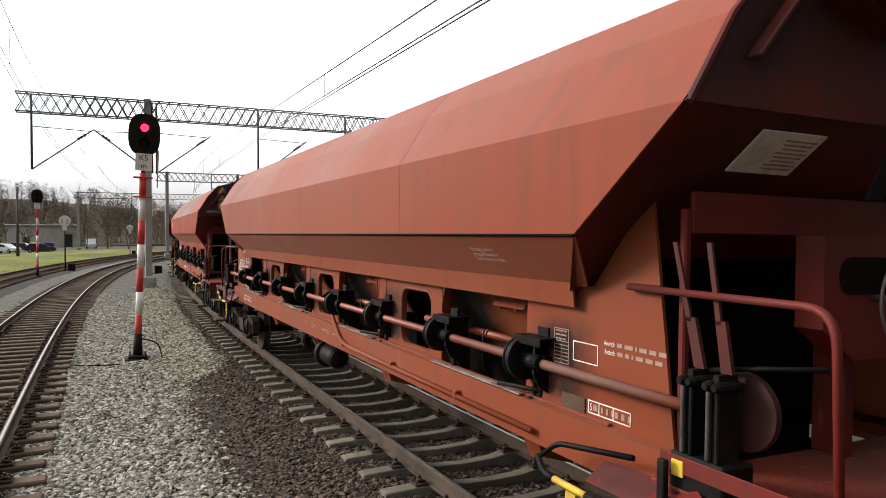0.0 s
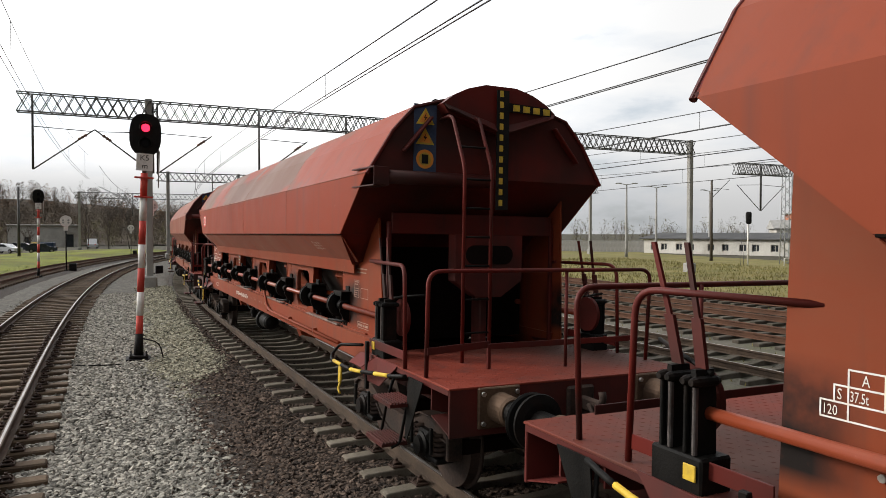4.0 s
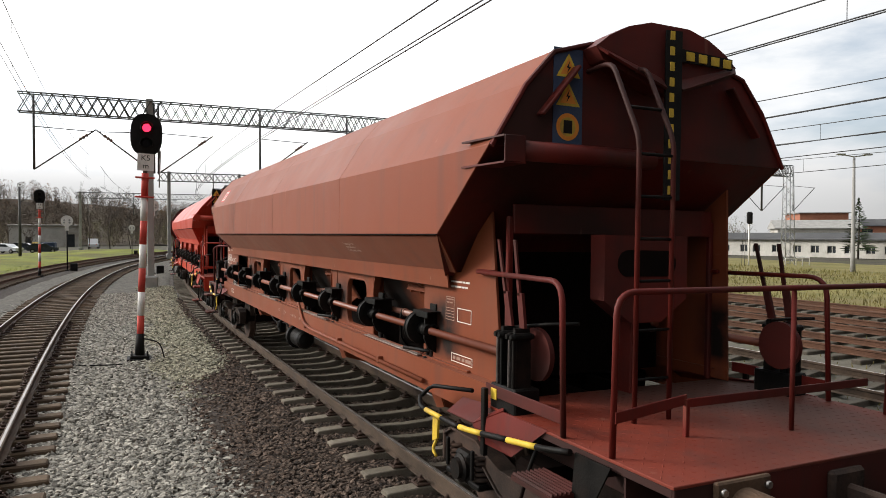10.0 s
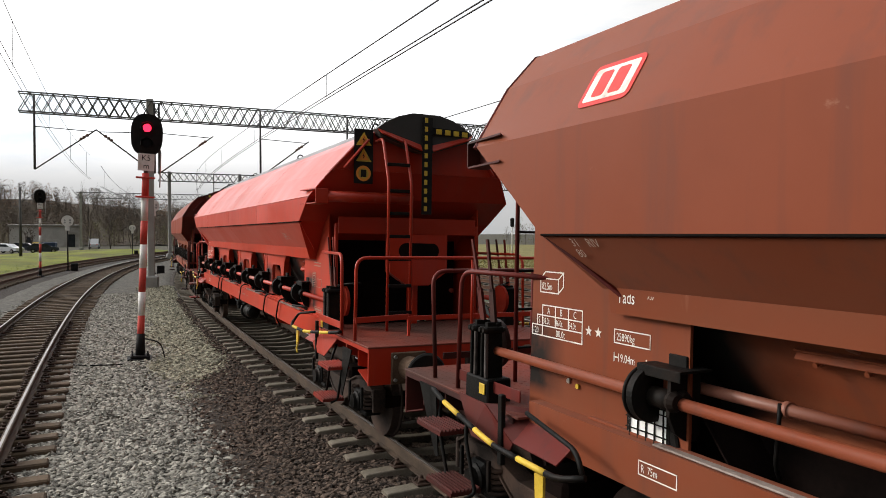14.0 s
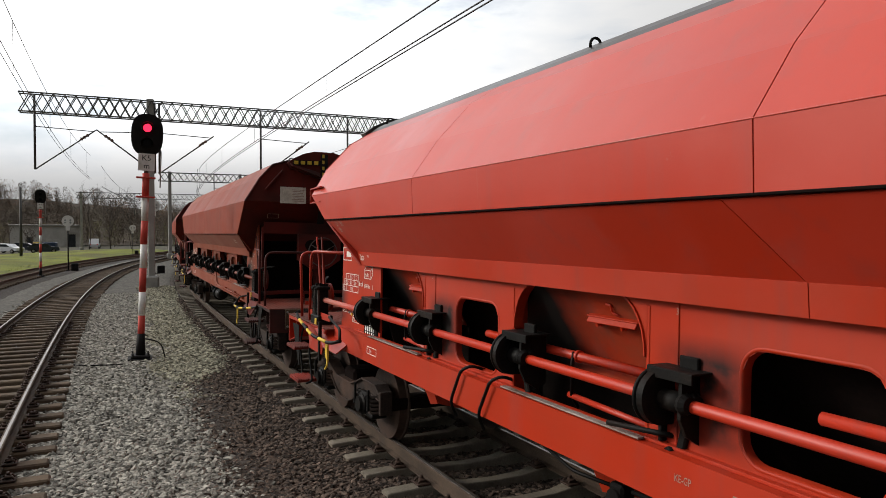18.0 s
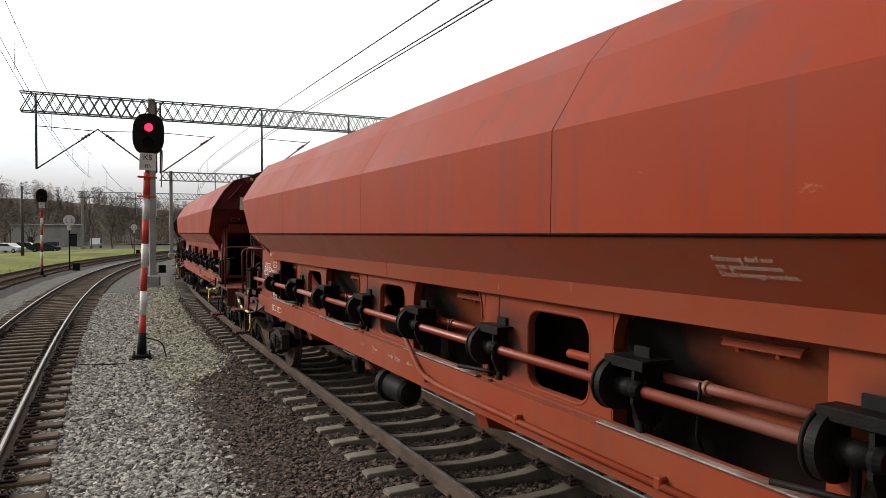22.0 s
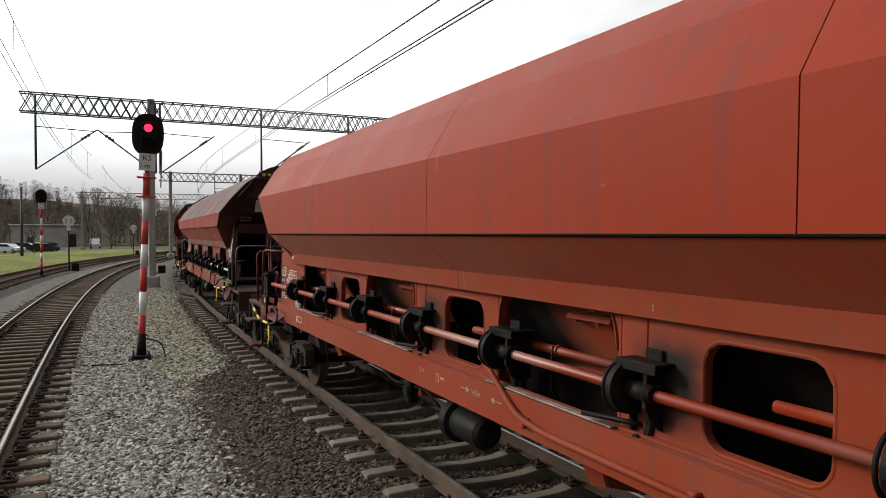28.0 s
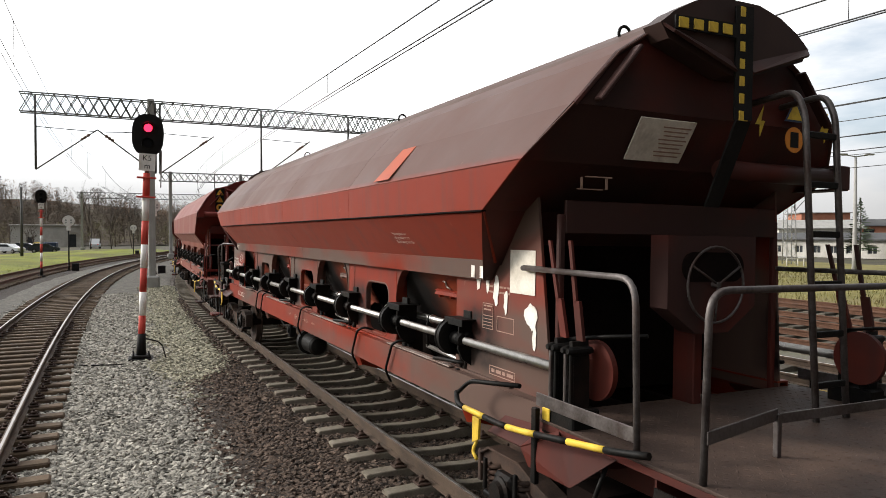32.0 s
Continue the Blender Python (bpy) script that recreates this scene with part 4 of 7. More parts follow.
gc = tagged(part("ground_cable", Shape().tube(bend([(-9.6, 15.2, -0.27), (-8.17, 14.94, -0.215), (-7.4, 14.81, -0.205), (-6.85, 14.98, -0.21)], 0.3), 0.012, 6), MATTBLACK), "thin black cable lying across the pale ballast", "cable")


# ---------------------------------------------------------------- far left: wooded bank, building, cars
def bare_tree(sh, base, h, rng, depth=3, spread=0.5, twigs=None, thin=1.0):
    """A leafless tree: tapered trunk, limbs and twigs."""
    def grow(p, d, length, r, level):
        q = p + d * length
        sh.tube([p, (p + q) / 2 + Vector((rng.uniform(-1, 1), rng.uniform(-1, 1), 0)) * length * 0.06, q], [r, r * 0.8, r * 0.6], 4 if level > 1 else 6)
        if level >= depth:
            return
        for i in range(4 if level else 6):
            f = rng.uniform(0.35, 1.0)
            nd = (d + Vector((rng.uniform(-1, 1), rng.uniform(-1, 1), rng.uniform(-0.1, 0.7))) * spread * (1.3 if level else 1.0)).normalized()
            grow(p + d * length * f, nd, length * rng.uniform(0.45, 0.7), r * 0.5, level + 1)
    grow(Vector(base), Vector((rng.uniform(-0.06, 0.06), rng.uniform(-0.06, 0.06), 1)).normalized(), h * 0.5, h * 0.014 * thin, 0)
    return sh


rng = random.Random(11)
for x, y, h in ((-65.5, 130, 12.8), (-62, 131, 13.5), (-59.5, 134, 11.5), (-54.5, 128, 9.5)):
    t = empty("bare_tree", pose(x, y, -0.4), label="bare leafless tree beside the railway", category="tree", group="bare trees by the line")
    part("trunk", bare_tree(Shape(), (0, 0, 0), h, rng, 4, thin=0.5), BARK, t)


def wood(name, label, n, box, heights, seed, mats, z_of=None, dense=110, leaf=0.05):
    """A far wood: trunks and twigs in one mesh, and clumps of small leaves in another."""
    r = random.Random(seed)
    trunks, leaves = Shape(), Shape()
    for _ in range(n):
        x, y = r.uniform(box[0], box[1]), r.uniform(box[2], box[3])
        h = r.uniform(*heights)
        z = z_of(x, y) if z_of else -0.4
        bare_tree(trunks, (x, y, z), h, r, 2, 0.55, thin=0.7)
        for _ in range(dense):
            f = r.uniform(0.02, 1.02)
            d = h * 0.34 * (1.15 - abs(f - 0.45) * 1.5) * r.random() ** 0.6
            a = r.uniform(0, 6.28)
            c = Vector((x + math.cos(a) * d, y + math.sin(a) * d, z + h * f))
            k = h * leaf * r.uniform(0.4, 1.0)
            u = Vector((r.uniform(-1, 1), r.uniform(-1, 1), r.uniform(-0.6, 1.2))) * k
            v = Vector((r.uniform(-1, 1), r.uniform(-1, 1), r.uniform(-1, 1))) * k * 0.28
            leaves.poly([c - u, c + v, c + u, c - v], [[0, 1, 2, 3]])
    tagged(part(name, trunks, TWIG), label, "wood", kind="stuff")
    tagged(part(name + "_foliage", leaves, mats), label + ", twigs and last leaves", "wood", kind="stuff")


wood("bank_wood", "bare brown wood on the distant bank", 520, (-200, -42, 174, 224), (4.8, 7.4), 3, TWIG, bank_z, 300, 0.05)
wood("autumn_wood", "rust-coloured autumn wood on the distant bank", 110, (-175, -60, 205, 230), (4.5, 7.0), 4, RUSTLEAF, bank_z, 160, 0.05)
wood("bank_hedge", "dark scrub along the foot of the bank", 130, (-150, -38, 150, 178), (3.0, 6), 5, DARKLEAF, bank_z, 150, 0.05)
wood("right_wood", "low hedge and trees behind the yard", 90, (20, 190, 185, 230), (5, 8), 6, DARKLEAF)
wood("mid_wood", "bare trees beyond the bend of the line", 60, (-62, 10, 190, 240), (6, 10), 7, TWIG)
wood("pale_shrub", "pale bare shrubs beside the parked cars", 14, (-96, -74, 124, 136), (4, 7), 9, TWIG)


class Walls:
    """Lengths of a building's wall, each a part of its own."""

    def __init__(self, house, mat, m):
        self.house, self.mat, self.m = house, mat, m

    def box(self, c, size):
        part("wall", Shape().box(c, size), self.mat, self.house, m=self.m)


def shed(name, label, a, b, depth, z0, z1, wall, roof, wins, rise=0.6, win_size=(0.95, 0.95), sill=0.9, doors=()):
    """A long low building with its front from a to b, real window openings set back in reveals."""
    h = empty(name, label=label, category="building")
    a, b = Vector((*a, 0)), Vector((*b, 0))
    d = b - a
    length = d.length
    d.normalize()
    m = Matrix.Translation(a) @ Matrix.Rotation(math.atan2(d.y, d.x), 4, "Z")
    body = Walls(h, wall, m)
    holes = sorted([(w, sill + z0 + 0.0, win_size[0], win_size[1], False) for w in wins] + [(w, z0, s[0], s[1], True) for w, s in doors])
    x = 0.0
    for w, zb, ww, wh, dr in holes:
        if w - ww / 2 > x:
            body.box(((x + w - ww / 2) / 2, 0.15, (z0 + z1) / 2), (w - ww / 2 - x, 0.3, z1 - z0))
        if zb > z0:
            body.box((w, 0.15, (z0 + zb) / 2), (ww, 0.3, zb - z0))
        body.box((w, 0.15, (zb + wh + z1) / 2), (ww, 0.3, z1 - zb - wh))
        x = w + ww / 2
    body.box(((x + length) / 2, 0.15, (z0 + z1) / 2), (length - x, 0.3, z1 - z0))
    body.box((length / 2, depth, (z0 + z1) / 2), (length, 0.3, z1 - z0))
    for e in (0.15, length - 0.15):
        body.box((e, depth / 2, (z0 + z1) / 2), (0.3, depth - 0.3, z1 - z0))
    for w, zb, ww, wh, dr in holes:
        win = part("door" if dr else "window", Shape().box((w, 0.24, zb + wh / 2), (ww, 0.04, wh)), GLASSDARK, h, m=m)
        if not dr:
            part("window_frame", Shape().box((w, 0.2, zb + wh / 2), (0.07, 0.05, wh)).box((w, 0.2, zb + 0.04), (ww, 0.05, 0.07)).box((w, 0.2, zb + wh - 0.04), (ww, 0.05, 0.07)), WALLWHITE, win)
    rf = Shape().prism([(-0.5, z1), (depth + 0.5, z1), (depth + 0.5, z1 + 0.15), (depth / 2, z1 + rise), (-0.5, z1 + 0.15)], -0.5, length + 0.5, "x")
    part("roof", rf, roof, h, m=m)
    return h


shed("warehouse", "white flat-roofed warehouse below the wooded bank", (-92, 149), (-80.2, 155.1), 8, -0.6, 4.3, WALLWHITE, POSTGREY, [], 0.25, doors=[(3.6, (1.0, 2.4)), (11.6, (1.6, 3.0))])
shed("long_shed", "long low white shed with a dark roof and many windows", (31, 108), (52, 79.5), 9, -0.9, 1.75, WALLWHITE, ROOFDARK, [1.8, 3.6, 6.2, 8.2, 11.4, 13.6, 16.2, 18.0, 20.6, 23.4, 25.6, 27.6, 29.6, 32, 34], 0.95, (1.0, 0.95), 1.05)
shed("brick_factory", "red brick factory behind the yard", (71, 140), (79.5, 138), 12, -0.5, 6.6, BRICK, POSTGREY, [1.2, 3.2, 5.2, 7.2], 0.3, (1.1, 1.4), 4.3)
shed("brick_hall", "low brown-roofed brick hall behind the yard", (80, 140), (140, 126), 18, -0.5, 4.0, BRICK, ROOFDARK, [4, 9, 14, 19, 24, 29, 34, 39, 44], 1.6, (2.0, 1.4), 2.6)
shed("grey_store", "pale grey store with a pitched roof behind the yard", (58, 122), (70, 118), 10, -0.5, 3.4, WALLWHITE, POSTGREY, [2, 5, 8, 11], 1.6, (1.0, 1.0), 1.6)
shed("far_store", "pale far store beside the wooded bank", (-55, 168), (-41, 172), 10, -0.5, 4.6, WALLWHITE, ROOFDARK, [3, 7, 11], 0.8, (1.2, 1.0), 2.2)

fence = empty("concrete_fence", label="weathered grey concrete panel fence behind the yard", category="fence")
for i in range(26):
    p = Vector((19.0 - 0.6 + i * 0.55, 116.5 - i * 0.25, 0.5))
    part("panel", Shape().box((0, 0, 0), (0.58, 0.08, 1.9), 0.01), POSTGREY, fence, m=pose(p.x, p.y, p.z, 0, 0, -24))


def spruce():
    t = empty("spruce", pose(47.5, 80.5, -0.4), label="young sparse conifer beside the white shed", category="tree")
    part("trunk", Shape().tube([(0, 0, 0), (0.1, 0, 3.5), (0.05, 0, 7.0)], [0.13, 0.08, 0.02], 6), BARK, t)
    r, sh = random.Random(4), Shape()
    for i in range(620):
        z = 1.1 + 5.8 * r.random() ** 1.15
        reach = (7.1 - z) * 0.36 * r.uniform(0.3, 1.0)
        a = r.uniform(0, 6.28)
        p, q = Vector((0, 0, z)), Vector((math.cos(a) * reach, math.sin(a) * reach, z - reach * 0.12 + r.uniform(-0.1, 0.25)))
        w = Vector((-math.sin(a), math.cos(a), 0.3)) * (0.10 + 0.06 * r.random())
        c = p.lerp(q, 0.45)
        sh.poly([c, q + w * 0.6, q + (q - p) * 0.18, q - w * 0.6, p.lerp(q, 0.6) - w], [[0, 1, 2, 3, 4]])
    part("crown", sh, NEEDLE, t, "drooping dark green branches")


spruce()


def car(x, y, turn, paint, label, van=False):
    """A parked car: body with wheel arches, glasshouse, windows, wheels, lights."""
    c = empty("car", pose(x, y, -0.36, 0, 0, turn), label=label, category="car")
    roof = 1.95 if van else 1.45
    prof = [(-2.1, 0.35), (2.1, 0.35), (2.15, 0.62), (2.05, 0.82), (1.05, 0.98), (0.45, roof - 0.05), (-1.3, roof), (-1.95, 1.0), (-2.15, 0.9)]
    part("body", Shape().prism(prof, -0.85, 0.85, "y"), paint, c)
    part("window", Shape().prism([(0.92, 0.98), (0.40, roof - 0.12), (-1.2, roof - 0.1), (-1.75, 1.02)], -0.86, 0.86, "y"), GLASSDARK, c, "dark side windows")
    for wx in (-1.35, 1.35):
        for wy in (-0.8, 0.8):
            wh = part("wheel", Shape().disc((wx, wy - 0.1, 0.32), (wx, wy + 0.1, 0.32), [(0, 0.26), (0.2, 0.32), (0.8, 0.32), (1, 0.26)], 16), MATTBLACK, c)
            part("rim", Shape().cyl((wx, wy - 0.11, 0.32), (wx, wy + 0.11, 0.32), 0.18, 12), GALV, wh)
    for wy in (-0.6, 0.6):
        part("headlight", Shape().box((2.1, wy, 0.72), (0.08, 0.34, 0.14), 0.03), PAPER, c)
        part("tail_light", Shape().box((-2.12, wy, 0.8), (0.06, 0.28, 0.2), 0.03), SIGNRED, c)
    return c


CARWHITE = stuff_mat("white_car_paint", (0.60, 0.61, 0.62), (0.70, 0.71, 0.72), 0.5, 0.25, 0, 20, 0.0)
CARDARK = stuff_mat("dark_car_paint", (0.03, 0.035, 0.045), (0.05, 0.055, 0.07), 0.5, 0.25, 0, 20, 0.0)
car(-64.8, 104.5, -8, CARWHITE, "white estate car parked beside the warehouse")
car(-61.2, 107.5, 30, CARDARK, "dark blue car parked beside the warehouse")
car(-67.5, 113.5, 20, CARDARK, "dark grey car behind the white estate")
car(-68.5, 138, 112, CARWHITE, "white van parked under the bare trees", True)
bins = empty("waste_container", pose(-65.2, 116, -0.36, 0, 0, 15), label="blue waste container with a yellow side", category="container")
part("tub", Shape().box((0, 0, 0.75), (2.4, 1.4, 1.5), 0.08), BLUEPAD, bins, "blue tub")
part("side_tub", Shape().box((-1.7, 0, 0.75), (0.9, 1.4, 1.5), 0.08), YELLOW, bins, "yellow tub")


def yard_signal(p, h):
    s = empty("yard_signal", pose(*p, -0.4, 0, 0, -25), label="black-headed yard signal on a pale mast", category="railway signal")
    part("mast", Shape().cyl((0, 0, 0), (0, 0, h), 0.07, 10), MASTWHITE, s)
    part("ladder", Shape().tube([(-0.35, 0.1, 0), (-0.3, 0.1, h * 0.75)], 0.02, 5).tube([(-0.6, 0.1, 0), (-0.5, 0.1, h * 0.75)], 0.02, 5), DARKSTEEL, s)
    part("head", Shape().box((0.05, -0.1, h + 0.1), (0.5, 0.25, 1.1), 0.12), MATTBLACK, s, "black lamp head")
    hd = Shape()
    for z in (h - 0.2, h + 0.1, h + 0.4):
        hd.cyl((0.05, -0.2, z), (0.05, -0.42, z), 0.12, 12)
    part("hood", hd, MATTBLACK, s)


for p, h in (((27.7, 63.7), 4.3), ((10.6, 70), 4.0), ((8.2, 84), 4.2)):
    yard_signal(p, h)
for x, y, w in ((30.2, 62, 1.6), (31.9, 63.5, 1.3), (42, 66, 1.5)):
    b = empty("barrier", pose(x, y, -0.36), label="low white tubular barrier in the grass", category="barrier")
    part("bow", Shape().tube(bend([(0, 0, 0), (0, 0, 0.75), (w, 0.2, 0.75), (w, 0.2, 0)], 0.06), 0.05, 6), MASTWHITE, b)


def tufts(name, mat, label, n, lanes, s_range, h, seed):
    """Grass blades and weeds, thin leaning triangles."""
    r = np.random.default_rng(seed)
    s, o = s_range[0] + (s_range[1] - s_range[0]) * r.random(n), lanes[0] + (lanes[1] - lanes[0]) * r.random(n)
    sh = Shape()
    for i in range(n):
        p = on_line(s[i], o[i], -0.32)
        hh = h * r.uniform(0.4, 1.2)
        w = Vector((r.uniform(-1, 1), r.uniform(-1, 1), 0)) * 0.03
        lean = Vector((r.normal() * 0.3, r.normal() * 0.3, 1)) * hh
        sh.poly([p - w, p + w, p + lean + w * 0.3], [[0, 1, 2]])
    tagged(part(name, sh, mat), label, "grass", kind="stuff")


tufts("yard_grass", GRASS, "tall dry grass and weeds of the yard", 22000, (-21.5, -46), (-5, 75), 0.26, 21)
tufts("yard_weeds", GRASS, "weeds between the yard tracks", 9000, (-6.5, -21), (2, 60), 0.15, 22)
tufts("left_grass", GREEN, "green grass beside the distant track", 9000, (13.2, 30), (25, 105), 0.16, 23)


# ---------------------------------------------------------------- the hopper wagons
# Wagon space: x forward (towards the camera), y to the left of that, z up from the rail; its far side is y > 0.
# Length 19.04 m over the buffers, bogie pivots 14.00 m apart, lip of the hopper at 2.57 m.
FORMS = {   # half profile of the hopper: (half width, height, half length there)
    "A": [(1.535, 2.57, 6.38), (1.535, 3.22, 7.24), (1.25, 3.69, 7.28), (1.00, 3.965, 7.28), (0.65, 4.07, 7.28)],
    "B": [(1.535, 2.75, 6.45), (1.55, 3.075, 7.00), (1.29, 3.44, 7.24), (0.95, 3.81, 7.26), (0.65, 4.00, 7.26)],
}
SEAMS = {"A": [-7.5, -3.66, 0.02, 3.66, 7.5], "B": [-7.5, -3.7, 0.0, 3.3, 7.5]}
WINDOWS = (-3.19, 0.0, 3.19)
PORTS = ((-5.60, -4.27), (-2.56, -1.08), (0.63, 2.11), (3.82, 5.28))
CRANKS = ((-5.62, -4.00), (-2.40, -0.80), (0.83, 2.37), (4.02, 5.45))
DECK_Z, SIDE_Y = 1.235, 1.11
MESHES = {}
SHIFT = Matrix.Translation((0, -0.03, 0.01))
RZ = Matrix.Rotation(math.pi, 4, "Z")
LIFT = Matrix.Translation((0, 0, 0.17))


def shared(key, make):
    """A mesh that all wagons share."""
    if key not in MESHES:
        MESHES[key] = make().mesh(key if isinstance(key, str) else key[0])
    return MESHES[key]


def mirrored(sh):
    """The shape mirrored to the wagon's other side."""
    sh.v = [(x, -y, z) for x, y, z in sh.v]
    sh.f = [tuple(reversed(f)) for f in sh.f]
    return sh


def shell_section(form, i):
    """One welded section of the hopper's near wall, 8 mm thick."""
    prof, (u0, u1) = FORMS[form], SEAMS[form][i:i + 2]
    g = 0.004
    sh, pts = Shape(), []
    for end, lim in ((0, u0), (1, u1)):
        for dv in (0.0, 0.012):
            for v, z, um in prof:
                x = max(lim + g, -um) if end == 0 else min(lim - g, um)
                if end == 0 and lim > -7:
                    x = lim + g
                if end == 1 and lim < 7:
                    x = lim - g
                pts.append((x, -(v - dv), z - dv * 0.3))
    k = len(prof)
    q = []
    for j in range(k - 1):
        q += [[j, j + 1, 2 * k + j + 1, 2 * k + j], [k + j, 3 * k + j, 3 * k + j + 1, k + j + 1]]
        q += [[j, k + j, k + j + 1, j + 1], [2 * k + j, 2 * k + j + 1, 3 * k + j + 1, 3 * k + j]]
    q += [[0, 2 * k, 3 * k, k], [k - 1, 2 * k - 1, 4 * k - 1, 3 * k - 1]]
    return sh.poly(pts, q)


def lip_rim(form):
    """The folded edge under the hopper's side."""
    (v, z, um) = FORMS[form][0]
    return Shape().box((0, -v + 0.018, z - 0.006), (2 * um - 0.02, 0.044, 0.014), 0.003)


def weld_bead(form):
    """A thin tube added for the pale worn line along the crease of the hopper's side."""
    v, z, um = FORMS[form][1]
    return Shape().tube([(-um + 0.02, -v, z), (um - 0.02, -v, z)], 0.0045, 5)


def lower_slope(form, half):
    """The sheet that slopes inwards under the lip, in two lengths that meet in a weld."""
    v, z, um = FORMS[form][0]
    dz = 0.11 if form == "B" else 0.0
    a, b, c, d = (-um + 0.01, -0.203, -6.13, 0.047) if half == 0 else (-0.197, um - 0.01, 0.053, 6.11)
    return Shape().plate([(a, -v + 0.03, z - 0.012), (b, -v + 0.03, z - 0.012), (d, -1.205, 2.235 + dz), (c, -1.205, 2.235 + dz)], 0.012)


def band(form, half):
    """The stiffening band under the slope, in two lengths."""
    dz = 0.11 if form == "B" else 0.0
    a, b, c, d = (-6.06, 0.047, -6.05, 0.047) if half == 0 else (0.053, 5.97, 0.053, 5.975)
    sh = Shape().plate([(a, -1.19, 2.235 + dz), (b, -1.19, 2.235 + dz), (d, -1.175, 2.075 + dz), (c, -1.175, 2.075 + dz)], 0.014)
    return sh.box(((a + b) / 2, -1.165, 2.238 + dz), (b - a, 0.07, 0.012), 0.003)


def roof_door(form):
    """The arched roof hatches: a shallow barrel from end to end with a raised rim."""
    sh, n = Shape(), 14
    e = FORMS[form][3][2]
    loop = [(0.70 * math.sin(a), 3.985 + 0.245 * (math.cos(a) - math.cos(1.15)) / (1 - math.cos(1.15))) for a in np.linspace(-1.15, 1.15, n)]
    loop = [(y * 1.02 / math.sin(1.15) * 0.93, z) for y, z in loop]
    sh.prism([(y, z) for y, z in loop] + [(0.6, 3.92), (-0.6, 3.92)], -e - 0.08, e + 0.08, "x")
    for x in (-e - 0.11, e + 0.11):
        sh.prism([(y * 1.03, z + 0.02) for y, z in loop] + [(0.65, 3.92), (-0.65, 3.92)], x - 0.03, x + 0.03, "x")
    return sh


def hopper_core(form):
    """The inside of the hopper, seen in the seams and from the far side."""
    prof = FORMS[form]
    sh = Shape()
    k = len(prof)
    pts = []
    for sx in (-1, 1):
        for v, z, um in prof:
            pts.append((sx * (um - 0.03), -(v - 0.018), z + 0.0))
        for v, z, um in reversed(prof):
            pts.append((sx * (um - 0.03), v, z))
    n = 2 * k
    q = [[i, i + 1, n + i + 1, n + i] for i in range(n - 1)]
    q.append([n - 1, 0, n, 2 * n - 1])
    sh.poly(pts, q)
    return sh


def far_slope(form):
    v, z, um = FORMS[form][0]
    sh = Shape().plate([(um, v, z), (-um, v, z), (-6.11, 1.165, 2.225), (6.11, 1.165, 2.225)], 0.012)
    sh.box((0, 1.14, 1.66), (13.7, 0.03, 0.82), 0.005)
    return sh


def hopper_bottom():
    """The funnels between the side frames, near black with soot and painted-in shade."""
    sh = Shape()
    sh.prism([(-1.04, 2.20), (1.04, 2.20), (0.27, 0.95), (-0.27, 0.95)], -5.95, 5.95, "x")
    return sh


def end_wall(form):
    """The upright end above the pipe (front end)."""
    prof = FORMS[form]
    top = [(v, z) for v, z, um in prof[1 if form == "A" else 2:]]
    loop = [(-v, z) for v, z in top] + [(v, z) for v, z in reversed(top)]
    ue = prof[2][2] - 0.02
    return Shape().prism(loop, ue - 0.015, ue, "x")


def end_slope(form):
    """The sheet that slopes in below the upright end, fold by fold."""
    prof = FORMS[form]
    ue = prof[2][2] - 0.02
    (v0, z0, u0), (v1, z1, u1) = prof[0], prof[1]
    rows = [(ue, v1, z1 + 0.02), (u0, v0, z0), (5.95, 1.24, 2.19)]
    if form == "B":
        rows = [(ue, prof[2][0], prof[2][1] + 0.01), (u1 - 0.01, v1, z1), (u0 - 0.01, v0, z0), (5.95, 1.24, 2.19)]
    k = 2 * len(rows)
    pts = [p for u, v, z in rows for p in ((u, -v, z), (u, v, z))] + [p for u, v, z in rows for p in ((u - 0.012, -v + 0.012, z + 0.01), (u - 0.012, v - 0.012, z + 0.01))]
    q = [[0, 1, k + 1, k], [k - 2, 2 * k - 2, 2 * k - 1, k - 1]]
    for i in range(0, k - 2, 2):
        q += [[i, i + 2, i + 3, i + 1], [k + i, k + i + 1, k + i + 3, k + i + 2], [i, k + i, k + i + 2, i + 2], [i + 1, i + 3, k + i + 3, k + i + 1]]
    return Shape().poly(pts, q)


def end_funnel():
    return Shape().plate([(5.95, -1.1, 2.21), (5.95, 1.1, 2.21), (5.2, 1.05, 1.26), (5.2, -1.05, 1.26)], 0.012)


def end_rim(form):
    """The folded frame round the edge of the end."""
    prof = FORMS[form]
    ue = prof[2][2] - 0.02
    edge = [(v, z) for v, z, um in prof[1 if form == "A" else 2:]]
    ring = [(-v, z) for v, z in edge] + [(v, z) for v, z in reversed(edge)]
    return Shape().tube([(ue + 0.012, y * 0.995, z - 0.008) for y, z in ring], 0.02, 6, smooth=False)


def hatch_end(form):
    """The ribbed plate that closes the roof hatch over the end."""
    e = FORMS[form][3][2]
    return Shape().prism([(-0.73, 4.00), (-0.66, 3.90), (-0.1, 3.72), (0.1, 3.72), (0.66, 3.90), (0.73, 4.00), (0.60, 4.10), (0.42, 4.19), (0.2, 4.25), (-0.2, 4.25), (-0.42, 4.19), (-0.60, 4.10)], e - 0.02, e + 0.155, "x")


def hatch_lip(form, sy):
    e = FORMS[form][3][2]
    return Shape().plate([(e + 0.22, sy * 0.08, 3.74), (e + 0.22, sy * 0.66, 3.94), (e + 0.15, sy * 0.72, 4.01), (e + 0.15, sy * 0.08, 3.83)][::sy], 0.02)


